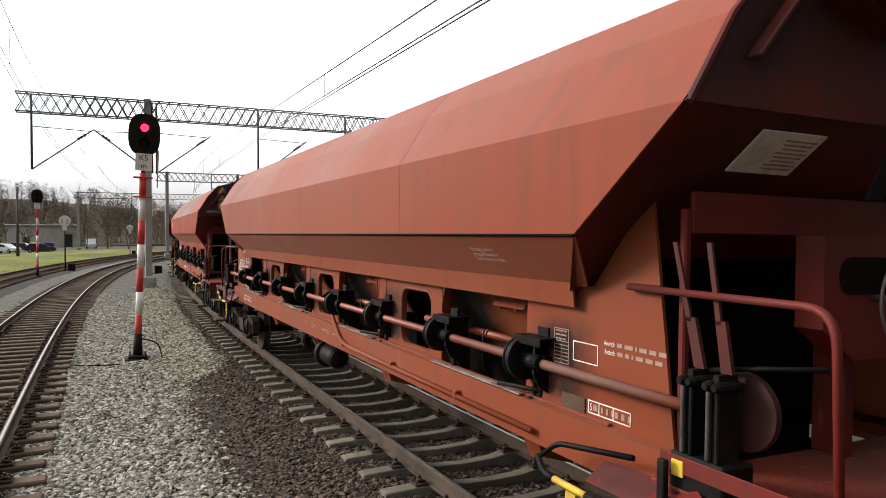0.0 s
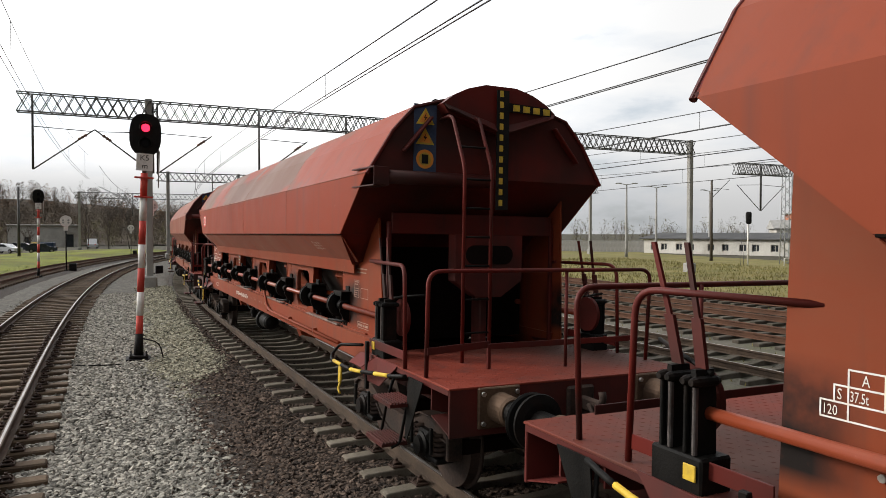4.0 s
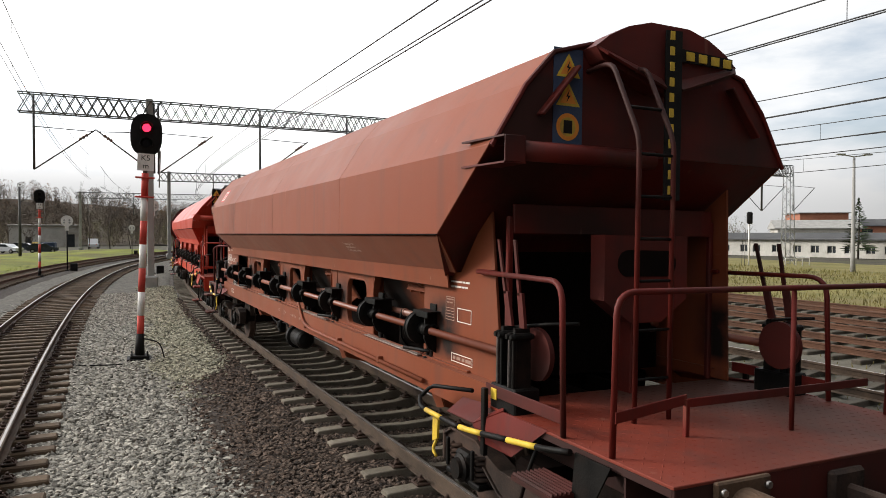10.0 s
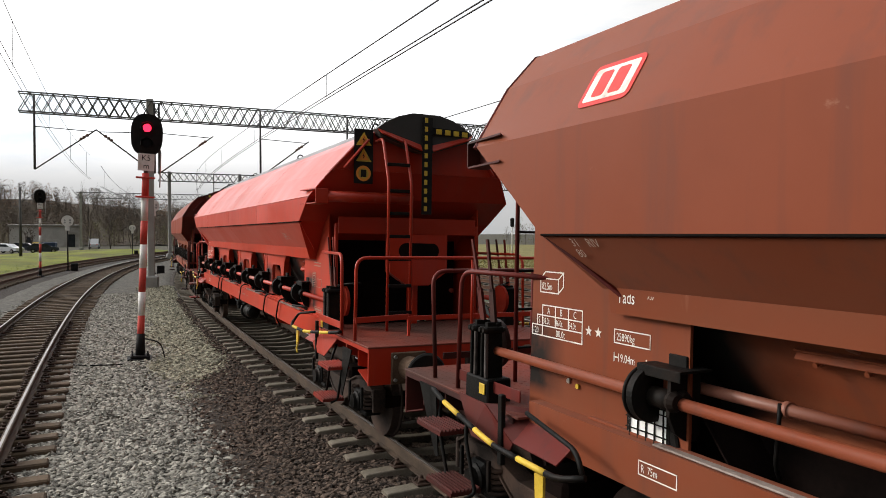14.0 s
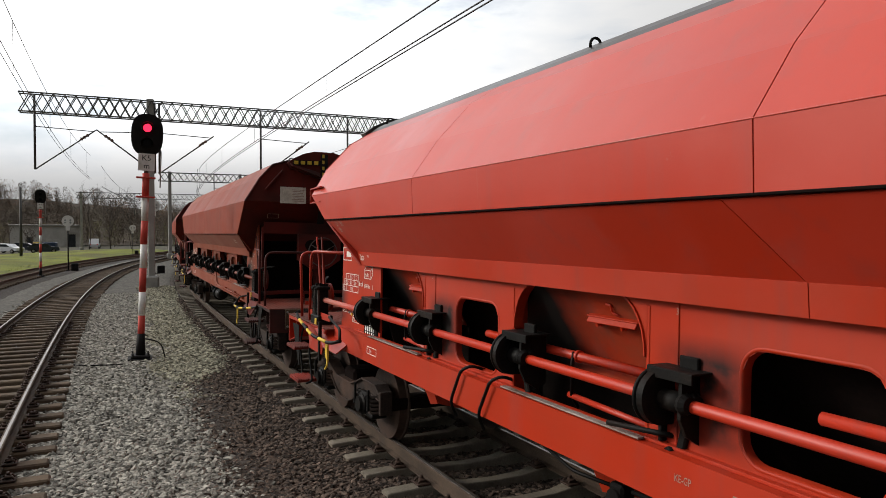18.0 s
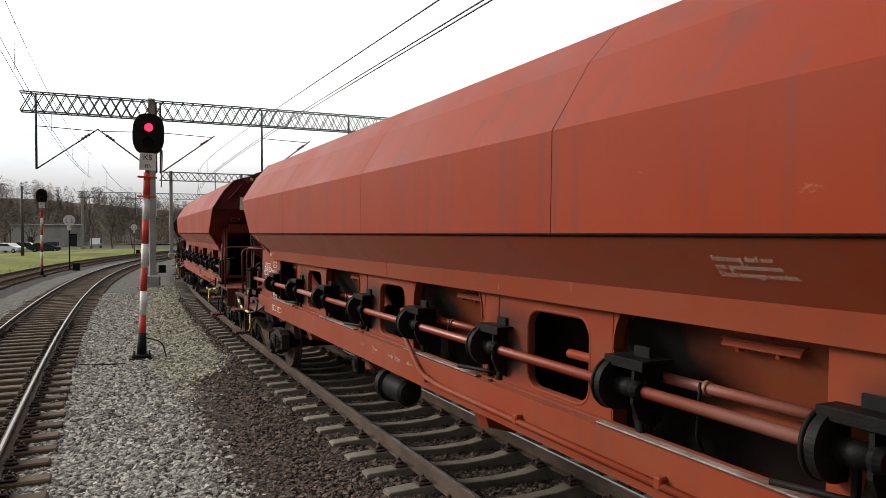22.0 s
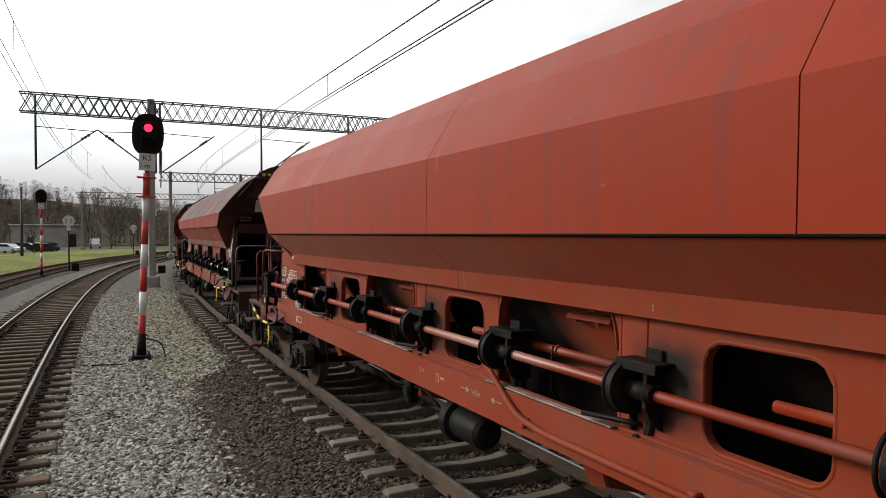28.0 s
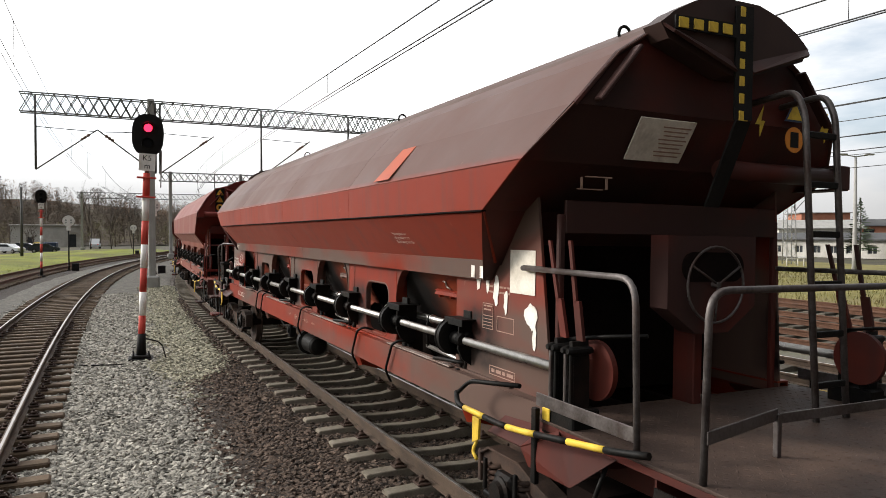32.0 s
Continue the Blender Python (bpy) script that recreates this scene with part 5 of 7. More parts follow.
def end_stay(form, sy):
    """A flange lying along the slanted edge of the end."""
    e = FORMS[form][3][2]
    return Shape().box((e + 0.03, sy * 0.97, 3.66), (0.09, 0.03, 0.52), 0.008, Matrix.Rotation(sy * 0.70, 3, "X"))


def side_panel(i):
    """A frame panel with its rounded window and the gussets into the ports (near side)."""
    w = WINDOWS[i]
    sh = Shape()
    sh.holed(w - 1.08, w + 0.63, 1.25, 2.20, w - 0.375, w + 0.375, 1.40, 1.985, 0.13, -SIDE_Y, -SIDE_Y + 0.02)
    return sh


def window_rim(i):
    """The pressed rim round a panel's window: a shallow fold and the turned-in edge."""
    w, n, r = WINDOWS[i], 7, 0.13
    ring = []
    for cx, cz, a0 in ((w + 0.375 - r, 1.985 - r, 0), (w - 0.375 + r, 1.985 - r, 90), (w - 0.375 + r, 1.40 + r, 180), (w + 0.375 - r, 1.40 + r, 270)):
        for j in range(n):
            a = radians(a0 + 90 * j / (n - 1))
            ring.append((cx + r * math.cos(a), cz + r * math.sin(a), math.cos(a), math.sin(a)))
    m = len(ring)
    rows = [(0.020, -SIDE_Y - 0.001), (0.014, -SIDE_Y - 0.005), (0.003, -SIDE_Y - 0.004), (-0.006, -SIDE_Y + 0.012), (-0.008, -SIDE_Y + 0.055)]
    pts = [(x + o * cx, y, z + o * cz) for o, y in rows for x, z, cx, cz in ring]
    return Shape().poly(pts, [[k * m + j, k * m + (j + 1) % m, (k + 1) * m + (j + 1) % m, (k + 1) * m + j] for k in range(len(rows) - 1) for j in range(m)], True)


def gusset(i, sx):
    """The curved corner plate between a panel and a port, with its folded flange."""
    w = WINDOWS[i]
    x0 = w + 0.63 if sx > 0 else w - 1.08
    arc = [(x0 + sx * 0.27 * (1 - math.sin(a)), 2.195 - 0.36 * (1 - math.cos(a))) for a in np.linspace(0, math.pi / 2, 8)]
    sh = Shape().prism([(x0 - sx * 0.02, 2.195)] + arc + [(x0 - sx * 0.02, arc[-1][1])], -SIDE_Y, -SIDE_Y + 0.02, "y")
    n = len(arc)
    pts = [(x, y, z) for y in (-SIDE_Y - 0.014, -SIDE_Y + 0.07) for x, z in arc] + [(x + sx * 0.008, y, z - 0.008) for y in (-SIDE_Y - 0.014, -SIDE_Y + 0.07) for x, z in arc]
    q = []
    for j in range(n - 1):
        q += [[j, j + 1, n + j + 1, n + j], [2 * n + j, 3 * n + j, 3 * n + j + 1, 2 * n + j + 1], [j, 2 * n + j, 2 * n + j + 1, j + 1]]
    return sh.poly(pts, q)


def stiffener(x, depth):
    return Shape().box((x, -SIDE_Y + depth, 1.70), (0.025, 0.13, 0.88), 0.004) if depth > 0 else Shape().box((x, -SIDE_Y + 0.004, 1.78), (0.014, 0.022, 0.82), 0.003)


def end_panel(form):
    """The plain panel beside the end platform, front near side."""
    sh = Shape()
    top = [(6.63, 2.75), (6.39, 2.565), (6.09, 2.22), (5.30, 2.20)] if form == "A" else [(6.60, 2.89), (6.42, 2.73), (6.09, 2.31), (5.30, 2.28)]
    sh.prism([(5.30, 1.25), (6.85, 1.25)] + top, -SIDE_Y - 0.01, -SIDE_Y + 0.012, "y")
    return sh


def sill():
    """The channel along the wagon's foot, near side."""
    loop = [(-1.22, 1.345), (-1.08, 1.345), (-1.08, 1.33), (-1.205, 1.33), (-1.205, 1.075), (-1.09, 1.075), (-1.09, 1.06), (-1.22, 1.06)]
    return Shape().prism(loop, -6.9, 6.9, "x").box((0, -1.13, 1.355), (12.6, 0.05, 0.02), 0.004)


def sill_pipe():
    """The brake pipe that comes out of a port and runs along the foot of the sill."""
    sh = Shape().tube(bend([(0.30, -1.10, 1.50), (0.60, -1.21, 1.50), (1.15, -1.26, 1.20), (1.5, -1.255, 1.155), (5.6, -1.255, 1.155)], 0.12), 0.024, 8)
    for x in (1.25, 2.9, 4.4):
        sh.box((x, -1.245, 1.17), (0.06, 0.07, 0.075), 0.01)
    return sh


def sill_hose(x):
    """A black hose looped over the sill."""
    return Shape().tube(bend([(x + 0.12, -1.08, 1.40), (x + 0.10, -1.20, 1.44), (x + 0.02, -1.26, 1.39), (x - 0.16, -1.265, 1.08), (x - 0.2, -1.18, 0.94)], 0.07), 0.014, 6)


def brake_drum():
    """The round brake cylinder hanging under the sill, with its bracket."""
    sh = Shape().disc((-0.42, -0.98, 0.80), (0.30, -0.98, 0.80), [(0, 0.05), (0.02, 0.17), (0.10, 0.20), (0.25, 0.20), (0.28, 0.155), (0.9, 0.15), (0.96, 0.12), (1, 0.04)], 44)
    sh.box((-0.1, -0.98, 1.0), (0.34, 0.10, 0.12), 0.01)
    sh.tube([(-0.42, -0.98, 0.8), (-0.75, -0.98, 0.8)], 0.025, 8)
    return sh


def brake_valve():
    sh = Shape().box((-1.4, -1.0, 0.84), (0.14, 0.12, 0.22), 0.02).cyl((-1.4, -1.08, 0.86), (-1.4, -1.0, 0.86), 0.06, 12)
    sh.tube(bend([(-1.3, -1.0, 0.92), (-1.0, -1.02, 0.95), (-0.7, -1.0, 0.84)], 0.08), 0.014, 6)
    return sh.tube(bend([(-1.5, -1.0, 0.9), (-1.9, -1.02, 0.88), (-2.4, -1.0, 0.98)], 0.08), 0.014, 6)


def port_sheet(i):
    """The funnel's sloped sheet inside a port, with the fold along its foot."""
    a, b = PORTS[i]
    sh = Shape().plate([(a - 0.25, -1.075, 2.23), (b + 0.25, -1.075, 2.23), (b + 0.25, -0.75, 1.66), (a - 0.25, -0.75, 1.66)], 0.012)
    return sh.plate([(a - 0.1, -0.75, 1.665), (b + 0.1, -0.75, 1.665), (b + 0.1, -0.90, 1.56), (a - 0.1, -0.90, 1.56)], 0.012)


def port_catch(i):
    """A folded catch plate on the funnel sheet, with two bolts."""
    a, b = PORTS[i]
    c = (a + b) / 2 + 0.28
    sh = Shape().box((c, -0.965, 2.01), (0.52, 0.075, 0.01), 0.003, Matrix.Rotation(0.30, 3, "X"))
    sh.box((c, -0.995, 1.982), (0.49, 0.01, 0.055), 0.003, Matrix.Rotation(-0.52, 3, "X"))
    for dx in (-0.13, 0.12):
        sh.disc((c + dx, -0.97, 1.962), (c + dx, -1.015, 1.945), [(0, 0.024), (0.4, 0.024), (0.5, 0.014), (1, 0.013)], 8)
    return sh


def catch_hook(i):
    a, b = PORTS[i]
    c = (a + b) / 2 + 0.30
    return Shape().tube(bend([(c - 0.05, -1.02, 2.10), (c + 0.01, -1.025, 2.095), (c - 0.01, -1.0, 2.045), (c + 0.05, -0.99, 2.03)], 0.02), 0.008, 6)


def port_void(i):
    """A plate behind a port's crank gear, near black to give the void's shade."""
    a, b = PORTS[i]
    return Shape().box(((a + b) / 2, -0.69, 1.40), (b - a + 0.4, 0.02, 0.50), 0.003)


def crank(x, flip):
    """A crank bracket: a hooded box on the panel's edge and cheek discs on the shaft."""
    sh = Shape()
    c = x + 0.06
    sh.box((c, -1.14, 1.815), (0.34, 0.24, 0.014), 0.004)
    sh.box((c - 0.165, -1.16, 1.765), (0.014, 0.20, 0.11), 0.004)
    sh.box((c, -1.255, 1.79), (0.34, 0.012, 0.06), 0.003)
    sh.box((x + 0.08, -1.12, 1.85), (0.14, 0.03, 0.07), 0.006)
    sh.prism([(-1.24, 1.80), (-1.02, 1.80), (-1.02, 1.44), (-1.10, 1.40), (-1.20, 1.46), (-1.25, 1.56)], x + 0.12, x + 0.145, "x")
    sh.cyl((x - 0.05, -1.19, 1.635), (x + 0.13, -1.19, 1.635), 0.06, 14)
    sh.prism([(-1.10, 1.80), (-1.02, 1.80), (-1.02, 1.46), (-1.10, 1.42)], x - 0.03, x + 0.12, "x")
    return sh


def crank_disc(x, flip):
    sh = Shape().disc((x - 0.10, -1.16, 1.63), (x - 0.04, -1.16, 1.63), [(0, 0.13), (0.1, 0.16), (0.9, 0.16), (1, 0.13)], 36)
    ring = [(x - 0.115, -1.16 + 0.155 * math.cos(a), 1.63 + 0.155 * math.sin(a)) for a in np.linspace(0.9, 5.9, 24)]
    return sh.tube(ring, 0.012, 6)


def crank_collar(x, flip):
    return Shape().disc((x + 0.13, -1.2, 1.635), (x + 0.19, -1.2, 1.635), [(0, 0.05), (0.5, 0.062), (1, 0.045)], 14)


def toggle(x, flip):
    sh = Shape().box((x + 0.05, -1.09, 1.43), (0.06, 0.04, 0.30), 0.01, Matrix.Rotation(0.25 * flip, 3, "Y"))
    return sh.cyl((x - 0.02, -1.15, 1.33), (x - 0.02, -1.05, 1.33), 0.024, 8)


def port_foot(i):
    """The lever at a port's lower corner."""
    a, b = PORTS[i]
    return Shape().tube(bend([(b + 0.24, -1.06, 1.40), (b + 0.20, -1.16, 1.42), (b - 0.16, -1.26, 1.41)], 0.04), 0.018, 6).box((b + 0.17, -1.13, 1.47), (0.03, 0.05, 0.20), 0.006)


def port_ledge(i):
    a, b = PORTS[i]
    return Shape().box(((a + b) / 2, -1.165, 1.358), (b - a + 0.1, 0.085, 0.012), 0.003)


def port_hanger(i):
    a, b = PORTS[i]
    return Shape().tube(bend([(a + 0.62, -1.0, 1.72), (a + 0.64, -1.03, 1.64), (a + 0.6, -1.0, 1.4), (a + 0.55, -0.9, 1.3)], 0.05), 0.012, 6)


def low_rod(i):
    """The lower pull rod deep in a port."""
    a, b = PORTS[i]
    return Shape().tube([(a + 0.55, -0.98, 1.40), (b + 0.1, -1.0, 1.37)], 0.022, 8)


def shaft():
    return Shape().tube([(-7.48, -1.20, 1.635), (7.06, -1.20, 1.635)], 0.036, 12)


def inner_rod(i):
    a, b = PORTS[i]
    sh = Shape().tube([(a - 0.66, -0.97, 1.69), (b - 0.12, -0.97, 1.69)], 0.034, 10)
    sh.cyl((a + 0.63, -0.97, 1.69), (a + 0.66, -0.97, 1.69), 0.045, 12)
    return sh


def chute(x):
    """A discharge chute reaching down over the rail, near side."""
    sh = Shape()
    sh.plate([(x - 0.16, -0.80, 1.06), (x + 0.16, -0.80, 1.06), (x + 0.16, -0.68, 0.70), (x - 0.02, -0.68, 0.66)], 0.012)
    sh.plate([(x + 0.16, -0.80, 1.06), (x + 0.18, -0.4, 1.06), (x + 0.18, -0.4, 0.62), (x + 0.16, -0.68, 0.70)], 0.012)
    return sh


def underframe():
    """Centre sill, cross members and discharge troughs under the hopper."""
    sh = Shape()
    for y in (-0.25, 0.25):
        sh.box((0, y, 1.05), (17.6, 0.05, 0.34), 0.01)
    for x in (-6.0, -2.0, 2.0, 6.0):
        sh.box((x, 0, 1.08), (0.14, 2.1, 0.22), 0.01)
    return sh


def deck():
    """The end platform: checker plate with a raised pattern."""
    sh = Shape().box((7.92, 0, DECK_Z), (2.08, 2.72, 0.02), 0.004)
    for i in range(26):
        for j in range(34):
            x, y = 6.95 + i * 0.078, -1.32 + j * 0.08
            a = 0.7 if (i + j) % 2 else -0.7
            c, s = math.cos(a) * 0.024, math.sin(a) * 0.024
            px, py = -math.sin(a) * 0.007, math.cos(a) * 0.007
            z = DECK_Z + 0.0105
            sh.poly([(x - c, y - s, z), (x + px, y + py, z), (x + c, y + s, z), (x - px, y - py, z), (x, y, z + 0.004)], [[0, 4, 1], [1, 4, 2], [2, 4, 3], [3, 4, 0]])
    return sh


def headstock():
    """The end beam and the corner gussets under the platform."""
    sh = Shape().box((8.94, 0, 1.02), (0.03, 2.70, 0.42), 0.006)
    sh.box((8.80, 0, 0.82), (0.30, 1.5, 0.025), 0.005)
    for sy in (-1, 1):
        sh.box((7.95, sy * 1.345, 1.20), (1.98, 0.016, 0.05), 0.004)
        sh.box((7.95, sy * 1.02, 1.06), (1.95, 0.016, 0.32), 0.004)
        for x, d in ((8.55, 0.30), (8.1, 0.22), (7.5, 0.2), (7.02, 0.2)):
            sh.prism([(sy * 1.335, 1.215), (sy * 1.335, 1.215 - d * 0.8), (sy * 1.1, 1.215 - d), (sy * 1.02, 1.215 - d), (sy * 1.02, 1.215)][::sy], x - 0.008, x + 0.008, "x")
        sh.plate([(8.93, sy * 1.34, 0.82), (8.56, sy * 1.34, 0.92), (8.56, sy * 1.04, 0.92), (8.93, sy * 1.04, 0.82)][::-sy], 0.012)
    return sh


def buffer(y):
    sh = Shape().box((8.975, y, 1.055), (0.04, 0.42, 0.36), 0.01)
    sh.disc((8.97, y, 1.055), (9.22, y, 1.055), [(0, 0.15), (0.1, 0.135), (0.9, 0.13), (1, 0.115)], 24)
    return sh


def buffer_head(y):
    sh = Shape().disc((9.12, y, 1.055), (9.47, y, 1.055), [(0, 0.10), (1, 0.105)], 24)
    sh.disc((9.455, y, 1.055), (9.52, y, 1.055), [(0, 0.16), (0.25, 0.23), (0.5, 0.235), (0.75, 0.22), (1, 0.12)], 28)
    return sh


def bolts(y):
    sh = Shape()
    for dy in (-0.17, 0.17):
        for dz in (-0.13, 0.13):
            sh.cyl((8.985, y + dy, 1.055 + dz), (9.02, y + dy, 1.055 + dz), 0.022, 6)
    return sh


def coupler():
    """The draw hook with its screw coupling hanging down."""
    sh = Shape().box((8.98, 0, 1.03), (0.06, 0.30, 0.30), 0.02).box((9.12, 0, 1.03), (0.30, 0.06, 0.13), 0.02)
    sh.tube(bend([(9.22, 0, 1.03), (9.32, 0, 1.10), (9.30, 0, 1.18)], 0.05), 0.035, 8)
    for y in (-0.06, 0.06):
        sh.tube(bend([(9.18, y, 1.05), (9.34, y, 0.88), (9.46, y, 0.80)], 0.08), 0.02, 6)
    sh.tube([(9.44, -0.14, 0.80), (9.44, 0.14, 0.80)], 0.03, 8)
    for y in (-0.45, 0.5):
        sh.tube(bend([(8.97, y, 0.95), (9.1, y, 0.93), (9.24, y * 0.8, 0.68), (9.4, y * 0.6, 0.62)], 0.12), 0.028, 8)
    return sh


def step(z, x0):
    """A step with a ridged tread."""
    top = []
    for i in range(8):
        y = -1.54 + i * 0.034
        top += [(y, z + 0.012), (y + 0.004, z + 0.03), (y + 0.012, z + 0.03), (y + 0.016, z + 0.012)]
    loop = [(-1.55, z - 0.02)] + [(-1.55, z + 0.012)] + top + [(-1.28, z + 0.012), (-1.28, z - 0.02)]
    return Shape().prism(loop[::-1], x0 - 0.23, x0 + 0.23, "x")


def step_frame():
    sh = Shape()
    for x in (7.62, 8.12):
        sh.tube(bend([(x + 0.05, -1.30, 1.15), (x, -1.36, 0.92), (x - 0.18, -1.36, 0.50), (x - 0.17, -1.45, 0.47)], 0.1), 0.016, 6)
    sh.plate([(8.16, -1.36, 1.2), (8.5, -1.36, 1.2), (8.15, -1.36, 0.60), (8.10, -1.36, 0.62)], 0.012)
    return sh


def rail_one():
    """The bow handrail between the panel and the platform edge."""
    return Shape().tube(bend([(6.47, -1.155, 2.245), (7.93, -1.325, 2.25), (7.97, -1.325, 1.24)], 0.16), 0.021, 8).box((6.59, -1.140, 2.252), (0.25, 0.03, 0.03), 0.003).box((7.45, -1.32, 1.36), (1.02, 0.012, 0.09), 0.003)


def rail_two():
    """The handrail across the platform's end."""
    sh = Shape().tube(bend([(8.44, -1.31, 1.24), (8.46, -1.31, 2.22), (8.44, 1.34, 2.22), (8.42, 1.31, 1.24)], 0.14), 0.021, 8)
    sh.tube([(8.43, 0.25, 1.24), (8.43, 0.25, 2.22)], 0.018, 8)
    sh.box((8.36, -0.93, 1.48), (0.012, 0.80, 0.07), 0.003, Matrix.Rotation(0.27, 3, "Z"))
    sh.box((8.26, -0.55, 1.36), (0.035, 0.035, 0.25), 0.004)
    sh.box((8.27, 0.38, 1.46), (0.012, 1.86, 0.06), 0.003)
    return sh


def far_rail():
    return Shape().tube(bend([(6.83, 1.16, 2.245), (7.90, 1.325, 2.25), (7.94, 1.325, 1.24)], 0.16), 0.021, 8).box((6.87, 1.145, 2.252), (0.12, 0.03, 0.03), 0.003).box((7.45, 1.32, 1.36), (0.98, 0.012, 0.09), 0.003)


def lever_stand():
    """The two slim cheeks of the gear stand on their foot box."""
    sh = Shape().box((7.18, -1.21, 1.31), (0.36, 0.22, 0.22), 0.012)
    for x in (7.10, 7.27):
        sh.prism([(x - 0.04, 1.40), (x + 0.035, 1.40), (x + 0.03, 1.74), (x + 0.015, 1.86), (x - 0.015, 1.86), (x - 0.035, 1.72)], -1.28, -1.15, "y")
    return sh


def stand_bar(x):
    return Shape().box((x, -1.295, 1.60), (0.024, 0.03, 0.36), 0.006)


def stand_pin(x):
    return Shape().disc((x, -1.33, 1.80), (x, -1.13, 1.80), [(0, 0.018), (0.15, 0.03), (0.85, 0.03), (1, 0.018)], 10)


def ratchet():
    """The round guard plate behind the levers."""
    loop = []
    for i in range(40):
        a, r = 2 * math.pi * i / 40, 0.20
        loop.append((7.28 + r * math.cos(a), 1.66 + r * math.sin(a)))
    return Shape().prism(loop, -1.10, -1.06, "y")


def lever_rod():
    return Shape().tube([(7.05, -1.2, 1.84), (7.40, -1.1, 1.90), (7.66, -0.98, 1.93)], 0.014, 6)


def lever(x, t):
    """A tall flat lever that narrows to its handle."""
    sh = Shape().plate([(x - t * 0.35, -1.215, 2.10), (x + 0.034 - t * 0.35, -1.215, 2.10), (x + 0.03 - t, -1.215, 2.52), (x - t, -1.215, 2.52)], 0.018)
    return sh.plate([(x, -1.215, 1.86), (x + 0.07, -1.215, 1.86), (x + 0.06 - t * 0.35, -1.215, 2.12), (x - 0.005 - t * 0.35, -1.215, 2.12)], 0.024)


def yellow_mark():
    return Shape().box((7.07, -1.328, 1.34), (0.085, 0.012, 0.085), 0.004)


def marker_post():
    return Shape().box((7.02, -1.38, 1.12), (0.055, 0.04, 0.52), 0.006)


def foot_plate(i):
    """One of the sloping corner plates over the bogie, front near corner."""
    quads = ([(6.35, -1.37, 1.05), (6.85, -1.39, 1.07), (6.90, -1.12, 1.27), (6.36, -1.12, 1.23)], [(6.85, -1.39, 1.07), (7.28, -1.37, 1.26), (6.90, -1.12, 1.27)], [(6.94, -1.38, 0.95), (7.45, -1.40, 0.97), (7.80, -1.33, 1.24), (7.28, -1.37, 1.25), (6.85, -1.39, 1.06)])
    return Shape().plate(quads[i], 0.012)


def stripe_bar(i):
    """A length of the yellow and black brake bar."""
    path = bend([(5.95, -1.44, 1.10), (6.12, -1.52, 1.05), (6.9, -1.53, 1.055), (7.9, -1.44, 1.16), (8.15, -1.40, 1.2)], 0.2, 4)
    n = len(path) - 1
    cum = [0.0]
    for a, b in zip(path, path[1:]):
        cum.append(cum[-1] + (b - a).length)
    t0, t1 = cum[-1] * i / 7, cum[-1] * (i + 1) / 7

    def at(t):
        j = max(k for k in range(n) if cum[k] <= t + 1e-9)
        return path[j].lerp(path[j + 1], (t - cum[j]) / (cum[j + 1] - cum[j]))
    return Shape().tube([at(t0 + (t1 - t0) * q / 4) for q in range(5)], 0.022, 8)


def stripe_end():
    return Shape().tube(bend([(5.98, -1.44, 1.11), (6.1, -1.40, 1.22), (6.75, -1.34, 1.30)], 0.1), 0.018, 6)


def yellow_handle():
    sh = Shape().plate([(6.32, -1.47, 1.00), (6.42, -1.47, 1.00), (6.41, -1.47, 0.84), (6.32, -1.47, 0.80)], 0.02)
    return sh.tube(bend([(6.36, -1.47, 0.82), (6.33, -1.49, 0.73), (6.40, -1.49, 0.69)], 0.05), 0.015, 6)


def end_frame():
    """Lintel, posts and middle column under the sloping end, front end."""
    sh = Shape().box((6.86, 0, 2.70), (0.03, 2.16, 0.24), 0.006)
    for sy in (-1, 1):
        sh.box((6.84, sy * 1.10, 1.98), (0.05, 0.05, 1.48), 0.01)
    sh.box((6.98, 0, 1.72), (0.22, 0.09, 0.96), 0.01)
    return sh


def end_box():
    """The brake box on the middle column, with its two oval holes as dark plates."""
    sh = Shape()
    sh.prism([(-0.44, 2.58), (0.44, 2.58), (0.44, 2.05), (0.16, 1.86), (-0.16, 1.86), (-0.44, 2.05)], 7.04, 7.22, "x")
    return sh


def end_slots():
    """The wide rounded opening in the brake box, a dark plate."""
    loop = [(math.copysign(0.20, math.cos(a)) + 0.11 * math.cos(a), 2.35 + 0.11 * math.sin(a)) for a in np.linspace(0.001, 2 * math.pi + 0.001, 24, endpoint=False)]
    return Shape().prism(loop, 7.215, 7.226, "x")


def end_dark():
    """A near-black sheet whose colour gives the shade of the pocket behind the end frame."""
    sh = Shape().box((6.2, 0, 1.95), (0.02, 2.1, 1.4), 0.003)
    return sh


def ladder(y0, y1, top, form):
    """Two ladder posts; flat bars on the low wagons, tubes on the others."""
    sh = Shape()
    x, dx = (7.86, -0.05) if form == "A" else (7.74, -0.10)
    for y in (y0, y1):
        if top:
            sh.tube(bend([(x, y, 1.24), (x, y, 3.26), (7.60 + dx, y, 3.86), (7.20 + dx, y, 3.84)], 0.1), 0.02, 8)
        elif form == "A":
            sh.tube(bend([(8.0, y, 1.24), (8.0, y, 3.3), (7.80, y, 3.90), (7.25, y, 3.88)], 0.12), 0.02, 8)
        else:
            sh.tube(bend([(7.82, y, 1.24), (7.68, y, 3.45), (7.60, y, 3.62), (7.10, y, 3.58)], 0.10), 0.024, 8)
    return sh


def rung(y0, y1, z, form):
    x = (8.0 if y0 > 0 else 7.86) - max(0.0, z - 3.26) * 0.5
